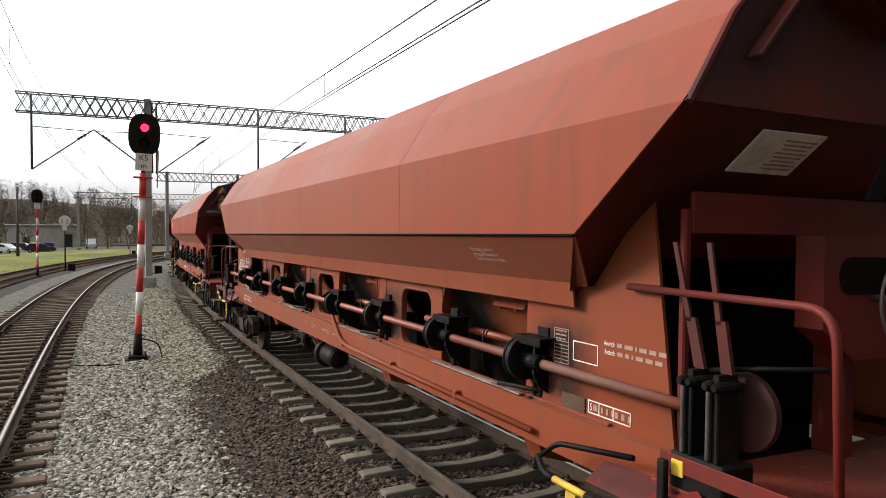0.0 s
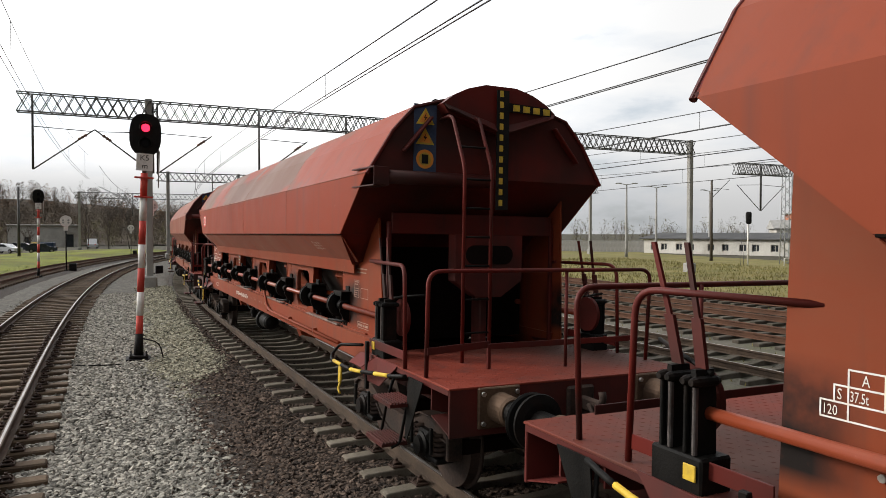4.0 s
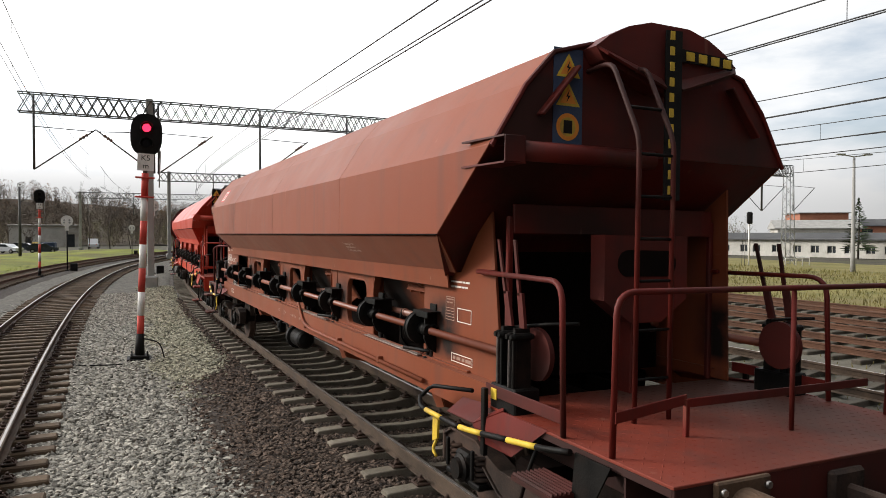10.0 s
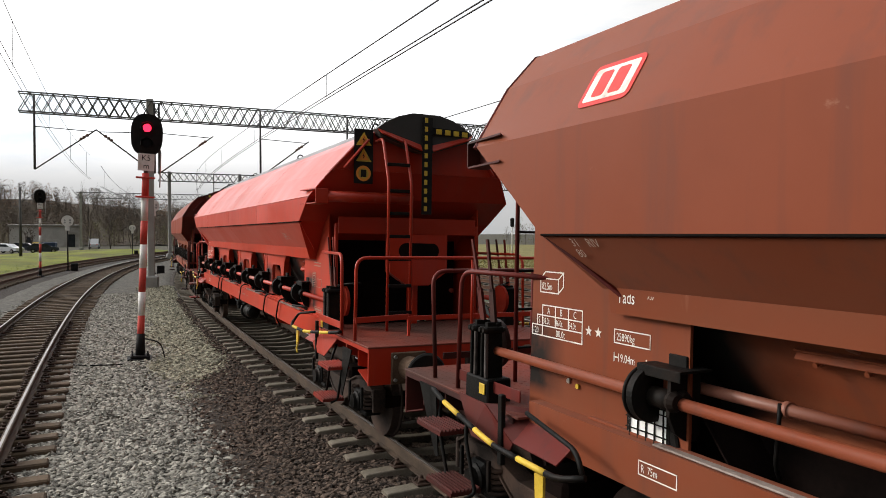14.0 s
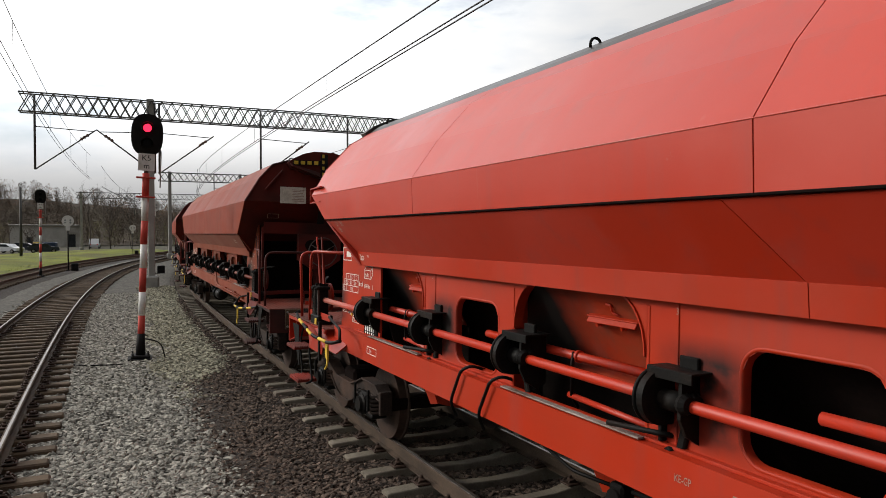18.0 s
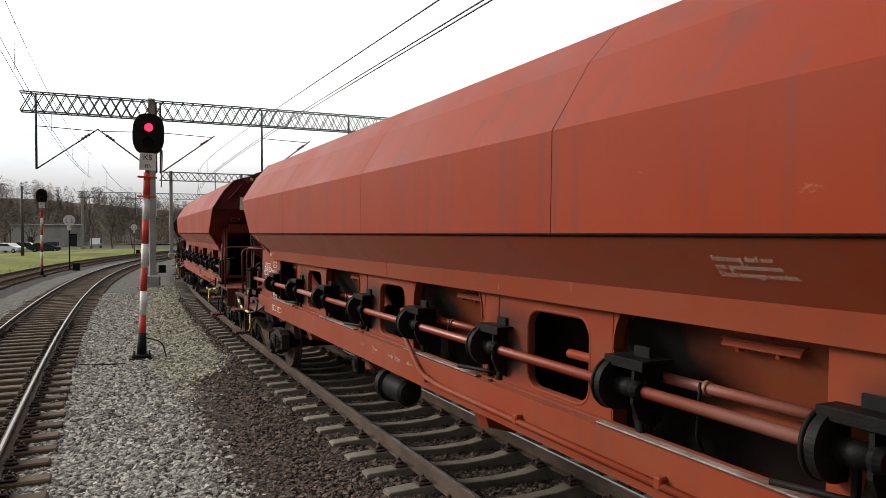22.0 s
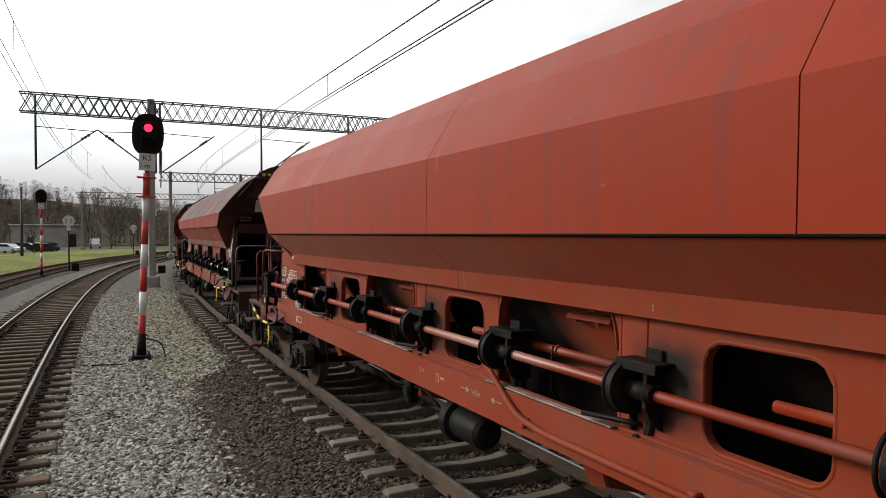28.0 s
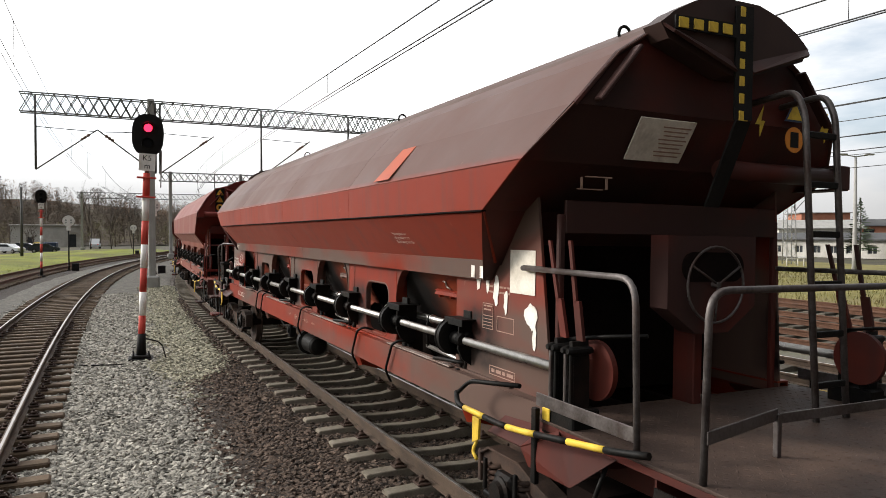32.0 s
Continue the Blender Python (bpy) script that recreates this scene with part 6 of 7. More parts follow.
    if form == "B":
        x = 7.82 - (z - 1.24) * 0.063
        return Shape().box((x, (y0 + y1) / 2, z), (0.03, abs(y1 - y0), 0.045), 0.005)
    return Shape().tube([(x, y0, z), (x, y1, z)], 0.012, 6)


def cross_pipe(y0, y1, form):
    """The pipe under the end wall and the boxed bracket that ends it."""
    x, z0 = (7.36, 3.18) if form == "A" else (7.16, 3.08)
    sh = Shape().tube([(x, y0, z0), (x, y1, z0)], 0.075, 16)
    s = 1 if y0 > 0 else -1
    b = (7.10, 6.86) if form == "A" else (6.82, 6.60)
    for z in (z0 + 0.10, z0 - 0.09):
        sh.plate([(x + 0.08, y0 - s * 0.06, z), (x + 0.06, y0 + s * 0.11, z), (b[1], s * 1.56, z), (b[0], y0 - s * 0.06, z)][::s], 0.014)
    sh.box((x + 0.07, y0 + s * 0.025, z0), (0.014, 0.17, 0.19), 0.003)
    return sh


def cross_marks(side):
    """The black strip with yellow squares down the end's middle and across to one side."""
    black = Shape()
    low = 2.86 if side > 0 else 3.40
    black.plate([(7.375, -0.07, 4.2), (7.40, 0.07, 4.2), (7.40, 0.07, low), (7.375, -0.07, low)], 0.02)
    return black


def cross_strip(side):
    black = Shape()
    black.plate([(7.385, side * 0.07, 4.07), (7.385, side * 0.64, 4.05), (7.385, side * 0.64, 3.96), (7.385, side * 0.07, 3.97)][::side], 0.015)
    return black


def strip_tail():
    return Shape().plate([(7.39, -0.07, 3.40), (7.39, 0.07, 3.40), (7.12, 0.07, 2.80), (7.12, -0.07, 2.80)], 0.02)


def mark_square():
    return Shape().box((0, 0, 0), (0.012, 0.085, 0.07), 0.002)


def handwheel(form):
    x, r = (7.45, 0.29) if form == "A" else (7.25, 0.28)
    sh = Shape().tube([(x, r * math.cos(a), 2.22 + r * math.sin(a)) for a in np.linspace(0, 2 * math.pi, 28, endpoint=False)], 0.010, 8, True)
    for a in (0.5, 2.6, 4.7):
        sh.tube([(x + 0.02, 0, 2.22), (x, r * math.cos(a), 2.22 + r * math.sin(a))], 0.009, 6)
    sh.cyl((7.05, 0, 2.22), (x + 0.03, 0, 2.22), 0.022, 10)
    return sh


def eye_loop(x, y, z):
    return Shape().tube([(x, y + 0.055 * math.cos(a), z + 0.06 * math.sin(a)) for a in np.linspace(-0.4, math.pi + 0.4, 10)], 0.012, 6)


# ------------------------------------------------------------ bogies
def bogie_frame(sy):
    """One side frame with its arch over the axle boxes."""
    y = sy * 1.0
    sh = Shape()
    top = [(-1.35, 0.66), (-1.2, 0.74), (-0.72, 0.74), (-0.5, 0.66), (-0.28, 0.60), (0.28, 0.60), (0.5, 0.66), (0.72, 0.74), (1.2, 0.74), (1.35, 0.66)]
    bot = [(1.32, 0.58), (1.0, 0.60), (0.62, 0.56), (0.35, 0.40), (0.15, 0.34), (-0.15, 0.34), (-0.35, 0.40), (-0.62, 0.56), (-1.0, 0.60), (-1.32, 0.58)]
    sh.prism(top + bot, y - 0.05, y + 0.05, "y")
    for a, b in zip(top, top[1:]):
        mid, d = Vector(((a[0] + b[0]) / 2, y, (a[1] + b[1]) / 2)), Vector((b[0] - a[0], 0, b[1] - a[1]))
        sh.box(mid, (d.length + 0.02, 0.17, 0.022), 0.004, Matrix.Rotation(-math.atan2(d.z, d.x), 3, "Y"))
    for a, b in zip(bot, bot[1:]):
        mid, d = Vector(((a[0] + b[0]) / 2, y, (a[1] + b[1]) / 2)), Vector((b[0] - a[0], 0, b[1] - a[1]))
        sh.box(mid, (d.length + 0.02, 0.15, 0.02), 0.004, Matrix.Rotation(-math.atan2(d.z, d.x), 3, "Y"))
    for x in (-1.36, 1.36):
        sh.box((x, y, 0.55), (0.05, 0.16, 0.28), 0.01)
    return sh


def axle_box(x, sy):
    y = sy * 1.02
    sh = Shape().box((x, y, 0.47), (0.26, 0.22, 0.28), 0.03)
    sh.disc((x, y, 0.46), (x, y + sy * 0.17, 0.46), [(0, 0.13), (0.7, 0.13), (0.8, 0.10), (1, 0.09)], 18)
    for dx in (-0.22, 0.22):
        sh.box((x + dx, y, 0.36), (0.20, 0.20, 0.05), 0.012)
    for dx in (-0.06, 0.06):
        sh.box((x + dx * 4, y + sy * 0.12, 0.55), (0.04, 0.03, 0.26), 0.006)
    return sh


def spring(x, sy):
    y = sy * 1.02
    return Shape().tube([(x + 0.085 * math.cos(a), y + 0.085 * math.sin(a), 0.38 + 0.24 * a / 31.4) for a in np.linspace(0, 31.4, 61)], 0.021, 6)


def bolster():
    sh = Shape().box((0, 0, 0.62), (0.42, 2.0, 0.26), 0.04).cyl((0, 0, 0.7), (0, 0, 0.92), 0.22, 18)
    for x in (-1.33, 1.33):
        sh.box((x, 0, 0.52), (0.07, 1.9, 0.14), 0.01)
    for x in (-0.42, 0.42):
        for y in (-0.76, 0.76):
            sh.box((x, y, 0.46), (0.10, 0.10, 0.34), 0.02)
    return sh


def wheelset():
    """Two wheels on an axle, turning about the y axis at their own origin."""
    sh = Shape().cyl((0, -1.0, 0), (0, 1.0, 0), 0.08, 12)
    for sy in (-1, 1):
        y = sy * 0.72
        prof = [(0, 0.33), (0.05, 0.485), (0.22, 0.49), (0.30, 0.462), (0.98, 0.456), (1, 0.40)]
        sh.disc((0, sy * 0.675, 0), (0, sy * 0.815, 0), prof, 36)
        sh.disc((0, sy * 0.69, 0), (0, sy * 0.86, 0), [(0, 0.36), (0.2, 0.20), (0.5, 0.13), (1, 0.12)], 24)
        sh.box((0.2, sy * 0.79, 0), (0.10, 0.02, 0.05), 0.004)
    return sh


WHEELS = []


def bogie(parent, x, flip):
    b = new("bogie")
    b.parent = parent
    b.matrix_basis = pose(x, 0, 0, 0, 0, 180 if flip else 0)
    b.empty_display_size = 0.2
    for sy in (-1, 1):
        part("side_frame", shared(("side_frame", sy), lambda: bogie_frame(sy)), BOGIE, b, "grimy bogie side frame")
        for ax in (-0.9, 0.9):
            part("axle_box", shared(("axle_box", sy, ax), lambda: axle_box(ax, sy)), BLACK, b)
            for dx in (-0.22, 0.22):
                part("coil_spring", shared(("coil_spring", sy, ax, dx), lambda: spring(ax + dx, sy)), BOGIE, b)
    part("bolster", shared("bolster", bolster), SOOTSHADE, b)
    for ax in (-0.9, 0.9):
        w = part("wheelset", shared("wheelset", wheelset), BOGIE, b, "dark wheelset with bright treads")
        w.location = (ax, 0, 0.462)
        WHEELS.append((w, ax, flip))
    return b


def end_fit(w, kind, turn, colour, paint, roof, form, roof_colour, rails, deck_mat):
    """Everything on one end of a wagon; turn is None for the front, a half turn for the rear."""
    base = turn or Matrix.Identity(4)
    near = ("handrail", "upper_step", "lower_step", "step_frame", "lever", "lever_stand", "marker_post", "foot_plate", "brake_bar", "brake_bar_end", "pull_handle")

    def p(name, shape, mat, label="", parent=w):
        m = base @ SHIFT if name in near else base
        if form == "B" and name in ("deck", "headstock", "handrail"):
            m = m @ Matrix.Translation((0, 0, 0.06))
        return part(name, shape, mat, parent, label, None if parent is not w else m, colour)
    k = lambda name, fn, *a: shared((name, *a), lambda: fn(*a))
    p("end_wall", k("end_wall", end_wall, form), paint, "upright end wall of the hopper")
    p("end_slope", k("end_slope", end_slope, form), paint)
    # funnel coloured near black for the shade inside the end pocket
    p("end_funnel", k("end_funnel", end_funnel), SOOTSHADE)
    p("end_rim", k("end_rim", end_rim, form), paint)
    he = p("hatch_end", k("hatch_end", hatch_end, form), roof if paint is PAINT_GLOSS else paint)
    he.color = (*roof_colour, 1)
    for sy in (-1, 1):
        p("hatch_lip", k("hatch_lip", hatch_lip, form, sy), paint)
        p("end_stay", k("end_stay", end_stay, form, sy), paint)
    p("end_frame", k("end_frame", end_frame), paint)
    p("end_recess", k("end_recess", end_dark), SOOTSHADE)
    p("deck", k("deck", deck), deck_mat, "worn checker-plate end platform").color = (0.25, 0.062, 0.045, 1)
    p("headstock", k("headstock", headstock), paint if paint is PAINT_GLOSS else PAINT_GRIMY_SHADED)
    for y in (-0.875, 0.875):
        bf = p("buffer", k("buffer", buffer, y), BUFFER, "rusty side buffer")
        p("buffer_head", k("buffer_head", buffer_head, y), BLACK, "", bf)
        p("bolt", k("bolt", bolts, y), STEEL, "", bf)
    p("draw_hook", k("draw_hook", coupler), BOGIE)
    p("handrail", k("handrail", rail_one), rails)
    p("handrail", k("end_handrail", rail_two), rails)
    p("handrail", k("far_handrail", far_rail), rails)
    for flip in (False, True):
        # the gear of the near corner, and its mirror image at the far one
        q = (lambda fn: (lambda *a: mirrored(fn(*a)))) if flip else (lambda fn: fn)
        tag = "far" if flip else "near"
        mm = base @ (Matrix.Translation((0, 0.03, 0.01)) if flip else SHIFT)
        out = base @ Matrix.Translation((0.34 if flip else 0.0, 0.03 if flip else -0.03, 0.01))
        gear = ("lever", "lever_stand", "stand_bar", "stand_pin", "guard_plate", "lever_rod", "yellow_mark")

        def c(name, fn, mat, label="", *a):
            return part(name, shared((name, tag, *a), lambda: q(fn)(*a)), mat, w, label, out if name in gear else mm @ LIFT if form == "B" and name in ("brake_bar", "brake_bar_end", "pull_handle") else mm, colour)
        c("upper_step", step, DARKP, "", 0.93, 7.93)
        c("lower_step", step, DARKP, "", 0.50, 7.72)
        c("step_frame", step_frame, BLACK)
        for x, t in ((7.06, 0.17), (7.24, 0.11)) if turn is None else ((7.08, -0.14), (7.25, -0.22)):
            c("lever", lever, DARKP, "tall dark discharge lever", x, t)
        c("yellow_mark", yellow_mark, YELLOW, "small yellow plate on the stand's foot")
        c("lever_stand", lever_stand, BLACK, "black gear stand of the levers")
        for x in (7.07, 7.13, 7.24, 7.30):
            c("stand_bar", stand_bar, WORNRAIL if x in (7.07, 7.24) else BLACK, "", x)
            c("stand_pin", stand_pin, BLACK, "", x)
        c("guard_plate", ratchet, DARKP)
        c("lever_rod", lever_rod, BLACK)
        c("marker_post", marker_post, BLACK)
        for i in range(3):
            c("foot_plate", foot_plate, paint, "", i)
        for i in range(7):
            c("brake_bar", stripe_bar, YELLOW if i % 2 else BLACK, "yellow stretch of the brake bar" if i % 2 else "black stretch of the brake bar", i)
        c("brake_bar_end", stripe_end, BLACK)
        c("pull_handle", yellow_handle, YELLOW, "yellow pull handle")
    box = p("brake_box", k("brake_box", end_box), paint)
    p("slot", k("slot", end_slots), SOOTSHADE, "", box)
    side, dx = 1 if kind == "P" else -1, FORMS[form][3][2] - 7.20
    st = p("clearance_strip", k("clearance_strip", cross_marks, side), MATTBLACK, "black strip with yellow squares")
    cs = p("clearance_strip", k("cross_strip", cross_strip, side), MATTBLACK)
    strips = [st, cs] + ([p("clearance_strip", k("strip_tail", strip_tail), MATTBLACK)] if kind == "Q" else [])
    for ob in strips:
        ob.matrix_basis = base @ Matrix.Translation((dx, 0, 0))
    me = shared("yellow_square", mark_square)
    for i in range(11):
        z = 4.16 - i * 0.122
        fall = max(0.0, 3.40 - z) if kind == "Q" else 0.0
        part("yellow_square", me, YELLOW, w, "", base @ pose(7.402 + dx - 0.45 * fall, 0.0, z, 0, 24 if fall else 0, 0), colour)
    for i in range(4):
        part("yellow_square", me, YELLOW, w, "", base @ pose(7.404 + dx, side * (0.17 + i * 0.135), 4.016 - i * 0.004), colour)
    if kind == "P":
        y0, y1 = -0.67, -0.35
        p("ladder_rail", k("ladder_rail", ladder, y0, y1, True, form), rails, "bent ladder up the end")
        for z in (1.55, 1.9, 2.25, 2.55, 2.85, 3.15, 3.5):
            p("rung", k("rung", rung, y0, y1, z, form), BLACK)
        p("cross_pipe", k("cross_pipe", cross_pipe, -1.40, -0.10, form), paint)
    else:
        y0, y1 = 0.36, 0.68
        p("ladder_rail", k("ladder_rail", ladder, y0, y1, False, form), rails, "ladder with curved tops up the end")
        for z in (1.55, 1.9, 2.25, 2.6, 2.95, 3.3):
            p("rung", k("rung", rung, y0, y1, z, form), BLACK)
        p("cross_pipe", k("cross_pipe", cross_pipe, 1.40, 0.10, form), paint)
        p("handwheel", k("handwheel", handwheel, form), WORNRAIL, "spoked brake handwheel")


def half_body(w, turn, colour, paint, lower, form, rods):
    """The near side's sheets and gear; turned for the far side."""
    base = (turn or Matrix.Identity(4)) @ SHIFT

    def p(name, shape, mat, label="", parent=w):
        plain = name in ("hopper_sheet", "lip", "lower_slope", "weld_bead")
        return part(name, shape, mat, parent, label, turn if plain else base, colour)
    k = lambda name, fn, *a: shared((name, *a), lambda: fn(*a))
    for i in range(4):
        p("hopper_sheet", k("hopper_sheet", shell_section, form, i), paint, "welded sheet of the hopper's side")
    # lip near black: the shadow gap under the sheet is put into its colour
    p("lip", k("lip", lip_rim, form), SOOTSHADE)
    if form == "B" or paint is PAINT_PATCH:
        p("weld_bead", k("weld_bead", weld_bead, form), RODP)
    for half in (0, 1):
        p("lower_slope", k("lower_slope", lower_slope, form, half), paint if form == "B" else lower)
        p("stiffening_band", k("stiffening_band", band, form, half), lower)
    for i in range(3):
        p("side_panel", k("side_panel", side_panel, i), lower, "side frame panel with a rounded window")
        p("window_rim", k("window_rim", window_rim, i), lower)
        p("gusset", k("gusset", gusset, i, 1), lower)
        p("gusset", k("gusset", gusset, i, -1), lower)
        wx = WINDOWS[i]
        for x, d in ((wx - 0.82, -0.02), (wx - 1.06, 0.06), (wx + 0.61, 0.06)):
            p("stiffener", k("stiffener", stiffener, round(x, 3), d), lower)
    p("end_panel", k("end_panel", end_panel, form), lower)
    p("end_panel", k("end_panel_rear", rear_panel, form), lower)
    p("sill", k("sill", sill), lower)
    if form == "A":
        p("brake_pipe", k("brake_pipe", sill_pipe), lower)
    for i in range(4):
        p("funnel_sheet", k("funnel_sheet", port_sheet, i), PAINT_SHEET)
        p("ledge", k("ledge", port_ledge, i), LEDGE, "bared steel ledge at a port's foot")
        p("port_recess", k("port_recess", port_void, i), SOOTSHADE)
        p("port_lever", k("port_lever", port_foot, i), BLACK)
        p("port_hanger", k("port_hanger", port_hanger, i), BLACK)
        if form == "B":
            p("pull_rod", k("pull_rod", low_rod, i), rods)
        p("port_catch", k("port_catch", port_catch, i), lower)
        p("catch_hook", k("catch_hook", catch_hook, i), rods)
        a, b = PORTS[i]
        for x, s in zip(CRANKS[i], (-1, 1)):
            cr = p("crank", k("crank", crank, x, s), BLACK, "greasy black crank of the discharge gear")
            for nm, fn in (("crank_disc", crank_disc), ("crank_collar", crank_collar), ("toggle", toggle)):
                p(nm, k(nm, fn, x, s), BLACK, "", cr)
        p("inner_rod", k("inner_rod", inner_rod, i), rods)
    p("discharge_shaft", k("discharge_shaft", shaft), rods, "long worn discharge shaft")
    for x in (-4.95, -1.95, 1.35, 4.75):
        p("chute", k("chute", chute, x), lower)
    p("brake_cylinder", k("brake_cylinder", brake_drum), BLACK)
    p("brake_valve", k("brake_valve", brake_valve), BLACK)
    if form == "B":
        for x in (-3.2, -2.7, 0.2, 2.9, 4.05):
            p("hose", k("hose", sill_hose, x), BLACK, "black hose looped over the sill")


def rear_panel(form):
    """The plain panel beside the rear platform, near side."""
    sh = Shape()
    top = [(-7.0, 3.01), (-6.39, 2.565), (-6.09, 2.22), (-5.46, 2.20)] if form == "A" else [(-6.82, 2.98), (-6.42, 2.73), (-6.09, 2.31), (-5.46, 2.28)]
    e = 7.05 if form == "A" else 6.9
    sh.prism(([(-5.46, 1.25), (-e, 1.25)] + top)[::-1], -SIDE_Y - 0.01, -SIDE_Y + 0.012, "y")
    return sh


def hopper_wagon(label, colour, front, form="A", paint=None, lower=None, roof_colour=None, rods=None, rails=None):
    paint = paint or PAINT
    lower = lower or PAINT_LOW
    paint_end = PAINT_GLOSS if paint is PAINT_GLOSS else PAINT_GRIMY_SHADED if paint is PAINT_WORN else PAINT_END
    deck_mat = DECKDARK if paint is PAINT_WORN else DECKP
    # end colours darker than the sides, holding the shade of the camera-facing ends
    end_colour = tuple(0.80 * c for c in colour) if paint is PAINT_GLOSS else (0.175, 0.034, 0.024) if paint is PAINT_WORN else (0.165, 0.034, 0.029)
    w = empty("hopper_wagon", label=label, category="freight wagon", group="hopper wagons of the train")
    k = lambda name, fn, *a: shared((name, *a), lambda: fn(*a))
    for turn in (None, RZ):
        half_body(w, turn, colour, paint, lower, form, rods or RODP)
    part("roof_hatch", k("roof_hatch", roof_door, form), paint, w, "arched roof hatch", None, roof_colour or colour)
    part("hopper", k("hopper", hopper_core, form), SOOTSHADE, w, "", None, colour)
    part("hopper_bottom", k("hopper_bottom", hopper_bottom), SOOTSHADE, w, "discharge funnels with soot and shade in their near-black colour", None, colour)
    part("underframe", k("underframe", underframe), SOOTSHADE, w, "", None, colour)
    for i, x in enumerate((-6.8, -2.4, 2.4, 6.8)):
        part("lifting_eye", k("lifting_eye", eye_loop, x, -0.52, 4.10), BLACK, w)
        part("lifting_eye", k("lifting_eye_far", eye_loop, x, 0.52, 4.10), BLACK, w)
    rear = "Q" if front == "P" else "P"
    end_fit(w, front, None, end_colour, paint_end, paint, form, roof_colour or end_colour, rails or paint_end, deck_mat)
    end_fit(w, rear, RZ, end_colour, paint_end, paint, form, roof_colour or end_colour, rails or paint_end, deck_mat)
    bogie(w, 7.0, False)
    bogie(w, -7.0, True)
    return w


TRAIN = []
for label, colour, front, form, opt in (
    ("brick-red hopper wagon with faded, chalky sides", (0.275, 0.070, 0.040), "Q", "A", {}),
    ("orange-red hopper wagon with grey-brown overspray on its roof slopes", (0.285, 0.034, 0.005), "P", "A", dict(paint=PAINT_PATCH)),
    ("dull brown-red hopper wagon with a ladder on its end", (0.255, 0.076, 0.044), "P", "A", {}),
    ("bright glossy red hopper wagon with dark roof hatches", (0.60, 0.040, 0.014), "P", "B", dict(paint=PAINT_GLOSS, lower=PAINT_LOW_GLOSS, roof_colour=(0.05, 0.045, 0.042))),
    ("rust-red hopper wagon with a placard and a handwheel on its end", (0.275, 0.036, 0.010), "Q", "A", dict(paint=PAINT_CLEAN)),
    ("warm red hopper wagon with a handwheel on its end", (0.28, 0.028, 0.005), "Q", "A", dict(paint=PAINT_CLEAN)),
    ("grimy brown hopper wagon with a red waist and white paint splashes", (0.24, 0.034, 0.018), "Q", "B", dict(paint=PAINT_WORN, lower=PAINT_LOW_WORN, rods=STEEL, rails=WORNRAIL, roof_colour=(0.10, 0.055, 0.045))),
    ("dark red hopper wagon with pink faded sides", (0.20, 0.055, 0.045), "P", "A", {}),
    ("brown-red hopper wagon far back in the train", (0.30, 0.09, 0.065), "Q", "A", {}),
    ("red hopper wagon at the far bend", (0.38, 0.09, 0.06), "P", "A", {}),
):
    TRAIN.append(hopper_wagon(label, colour, front, form, **opt))


# ---------------------------------------------------------------- lettering and signs on the wagons
FACE = -SIDE_Y - 0.0125


def frame_box(x0, x1, z0, z1, w=0.008, y=FACE, extra=()):
    """A thin painted outline, with extra dividing lines."""
    sh = Shape()
    for a, b, c, d in ((x0, x1, z0, z0), (x0, x1, z1, z1), (x0, x0, z0, z1), (x1, x1, z0, z1), *extra):
        sh.box(((a + b) / 2, y, (c + d) / 2), (abs(b - a) + w, 0.002, abs(d - c) + w))
    return sh


def write(w, text, x, z, size, mat=WHITE, y=FACE, tilt=0.0, squeeze=0.75):
    ob = part("writing", letters(text, size), mat, w, m=SHIFT @ pose(x, y - 0.001, z, 90 + tilt, 0, 0) @ Matrix.Diagonal((squeeze, 1, 1, 1)))
    return ob


def bars(w, x, z, rows, mat=FADED, y=FACE, h=0.02, gap=0.035, tilt=0.0, name="writing_bar"):
    """Lines of writing too small or too private to copy, as plain bars: rows of word lengths."""
    for i, words in enumerate(rows):
        xx = x
        for wd in words:
            zz = z - i * gap
            yy = y + math.tan(radians(tilt)) * (i * gap)
            part(name, Shape().box((0, 0, 0), (wd, 0.002, h)), mat, w, m=SHIFT @ pose(xx + wd / 2, yy, zz, -tilt))
            xx += wd + h * 0.8


def star(w, x, z):
    pts = []
    for i in range(10):
        r = 0.036 if i % 2 == 0 else 0.015
        a = math.pi / 2 + i * math.pi / 5
        pts.append((x + r * math.cos(a), z + r * math.sin(a)))
    part("star", Shape().prism(pts, FACE - 0.001, FACE + 0.001, "y"), WHITE, w, m=SHIFT)


def load_table(w, x, z, a, b, c):
    """The load limit table with its letters and figures."""
    ww, h = 0.60, 0.075
    x1 = x + ww
    sh = frame_box(x + 0.13, x1, z, z + 3 * h, extra=((x, x1, z + h, z + h), (x + 0.065, x1, z + 2 * h, z + 2 * h), (x + 0.065, x + 0.065, z + h, z + 2 * h), (x, x, z, z + h), (x, x + 0.13, z, z),
                                                      (x + 0.29, x + 0.29, z + h, z + 3 * h), (x + 0.445, x + 0.445, z + h, z + 3 * h)))
    part("load_table", sh, WHITE, w, "white load limit table", SHIFT)
    for i, t in enumerate("ABC"):
        write(w, t, x + 0.19 + i * 0.155, z + 2 * h + 0.014, 0.07)
    write(w, "S", x + 0.078, z + h + 0.014, 0.07)
    write(w, "120", x + 0.008, z + 0.014, 0.066)
    for i, t in enumerate((a, b, c)):
        write(w, t, x + 0.137 + i * 0.155, z + h + 0.014, 0.066, squeeze=0.62)
    write(w, "00.0t", x + 0.30, z + 0.012, 0.07)


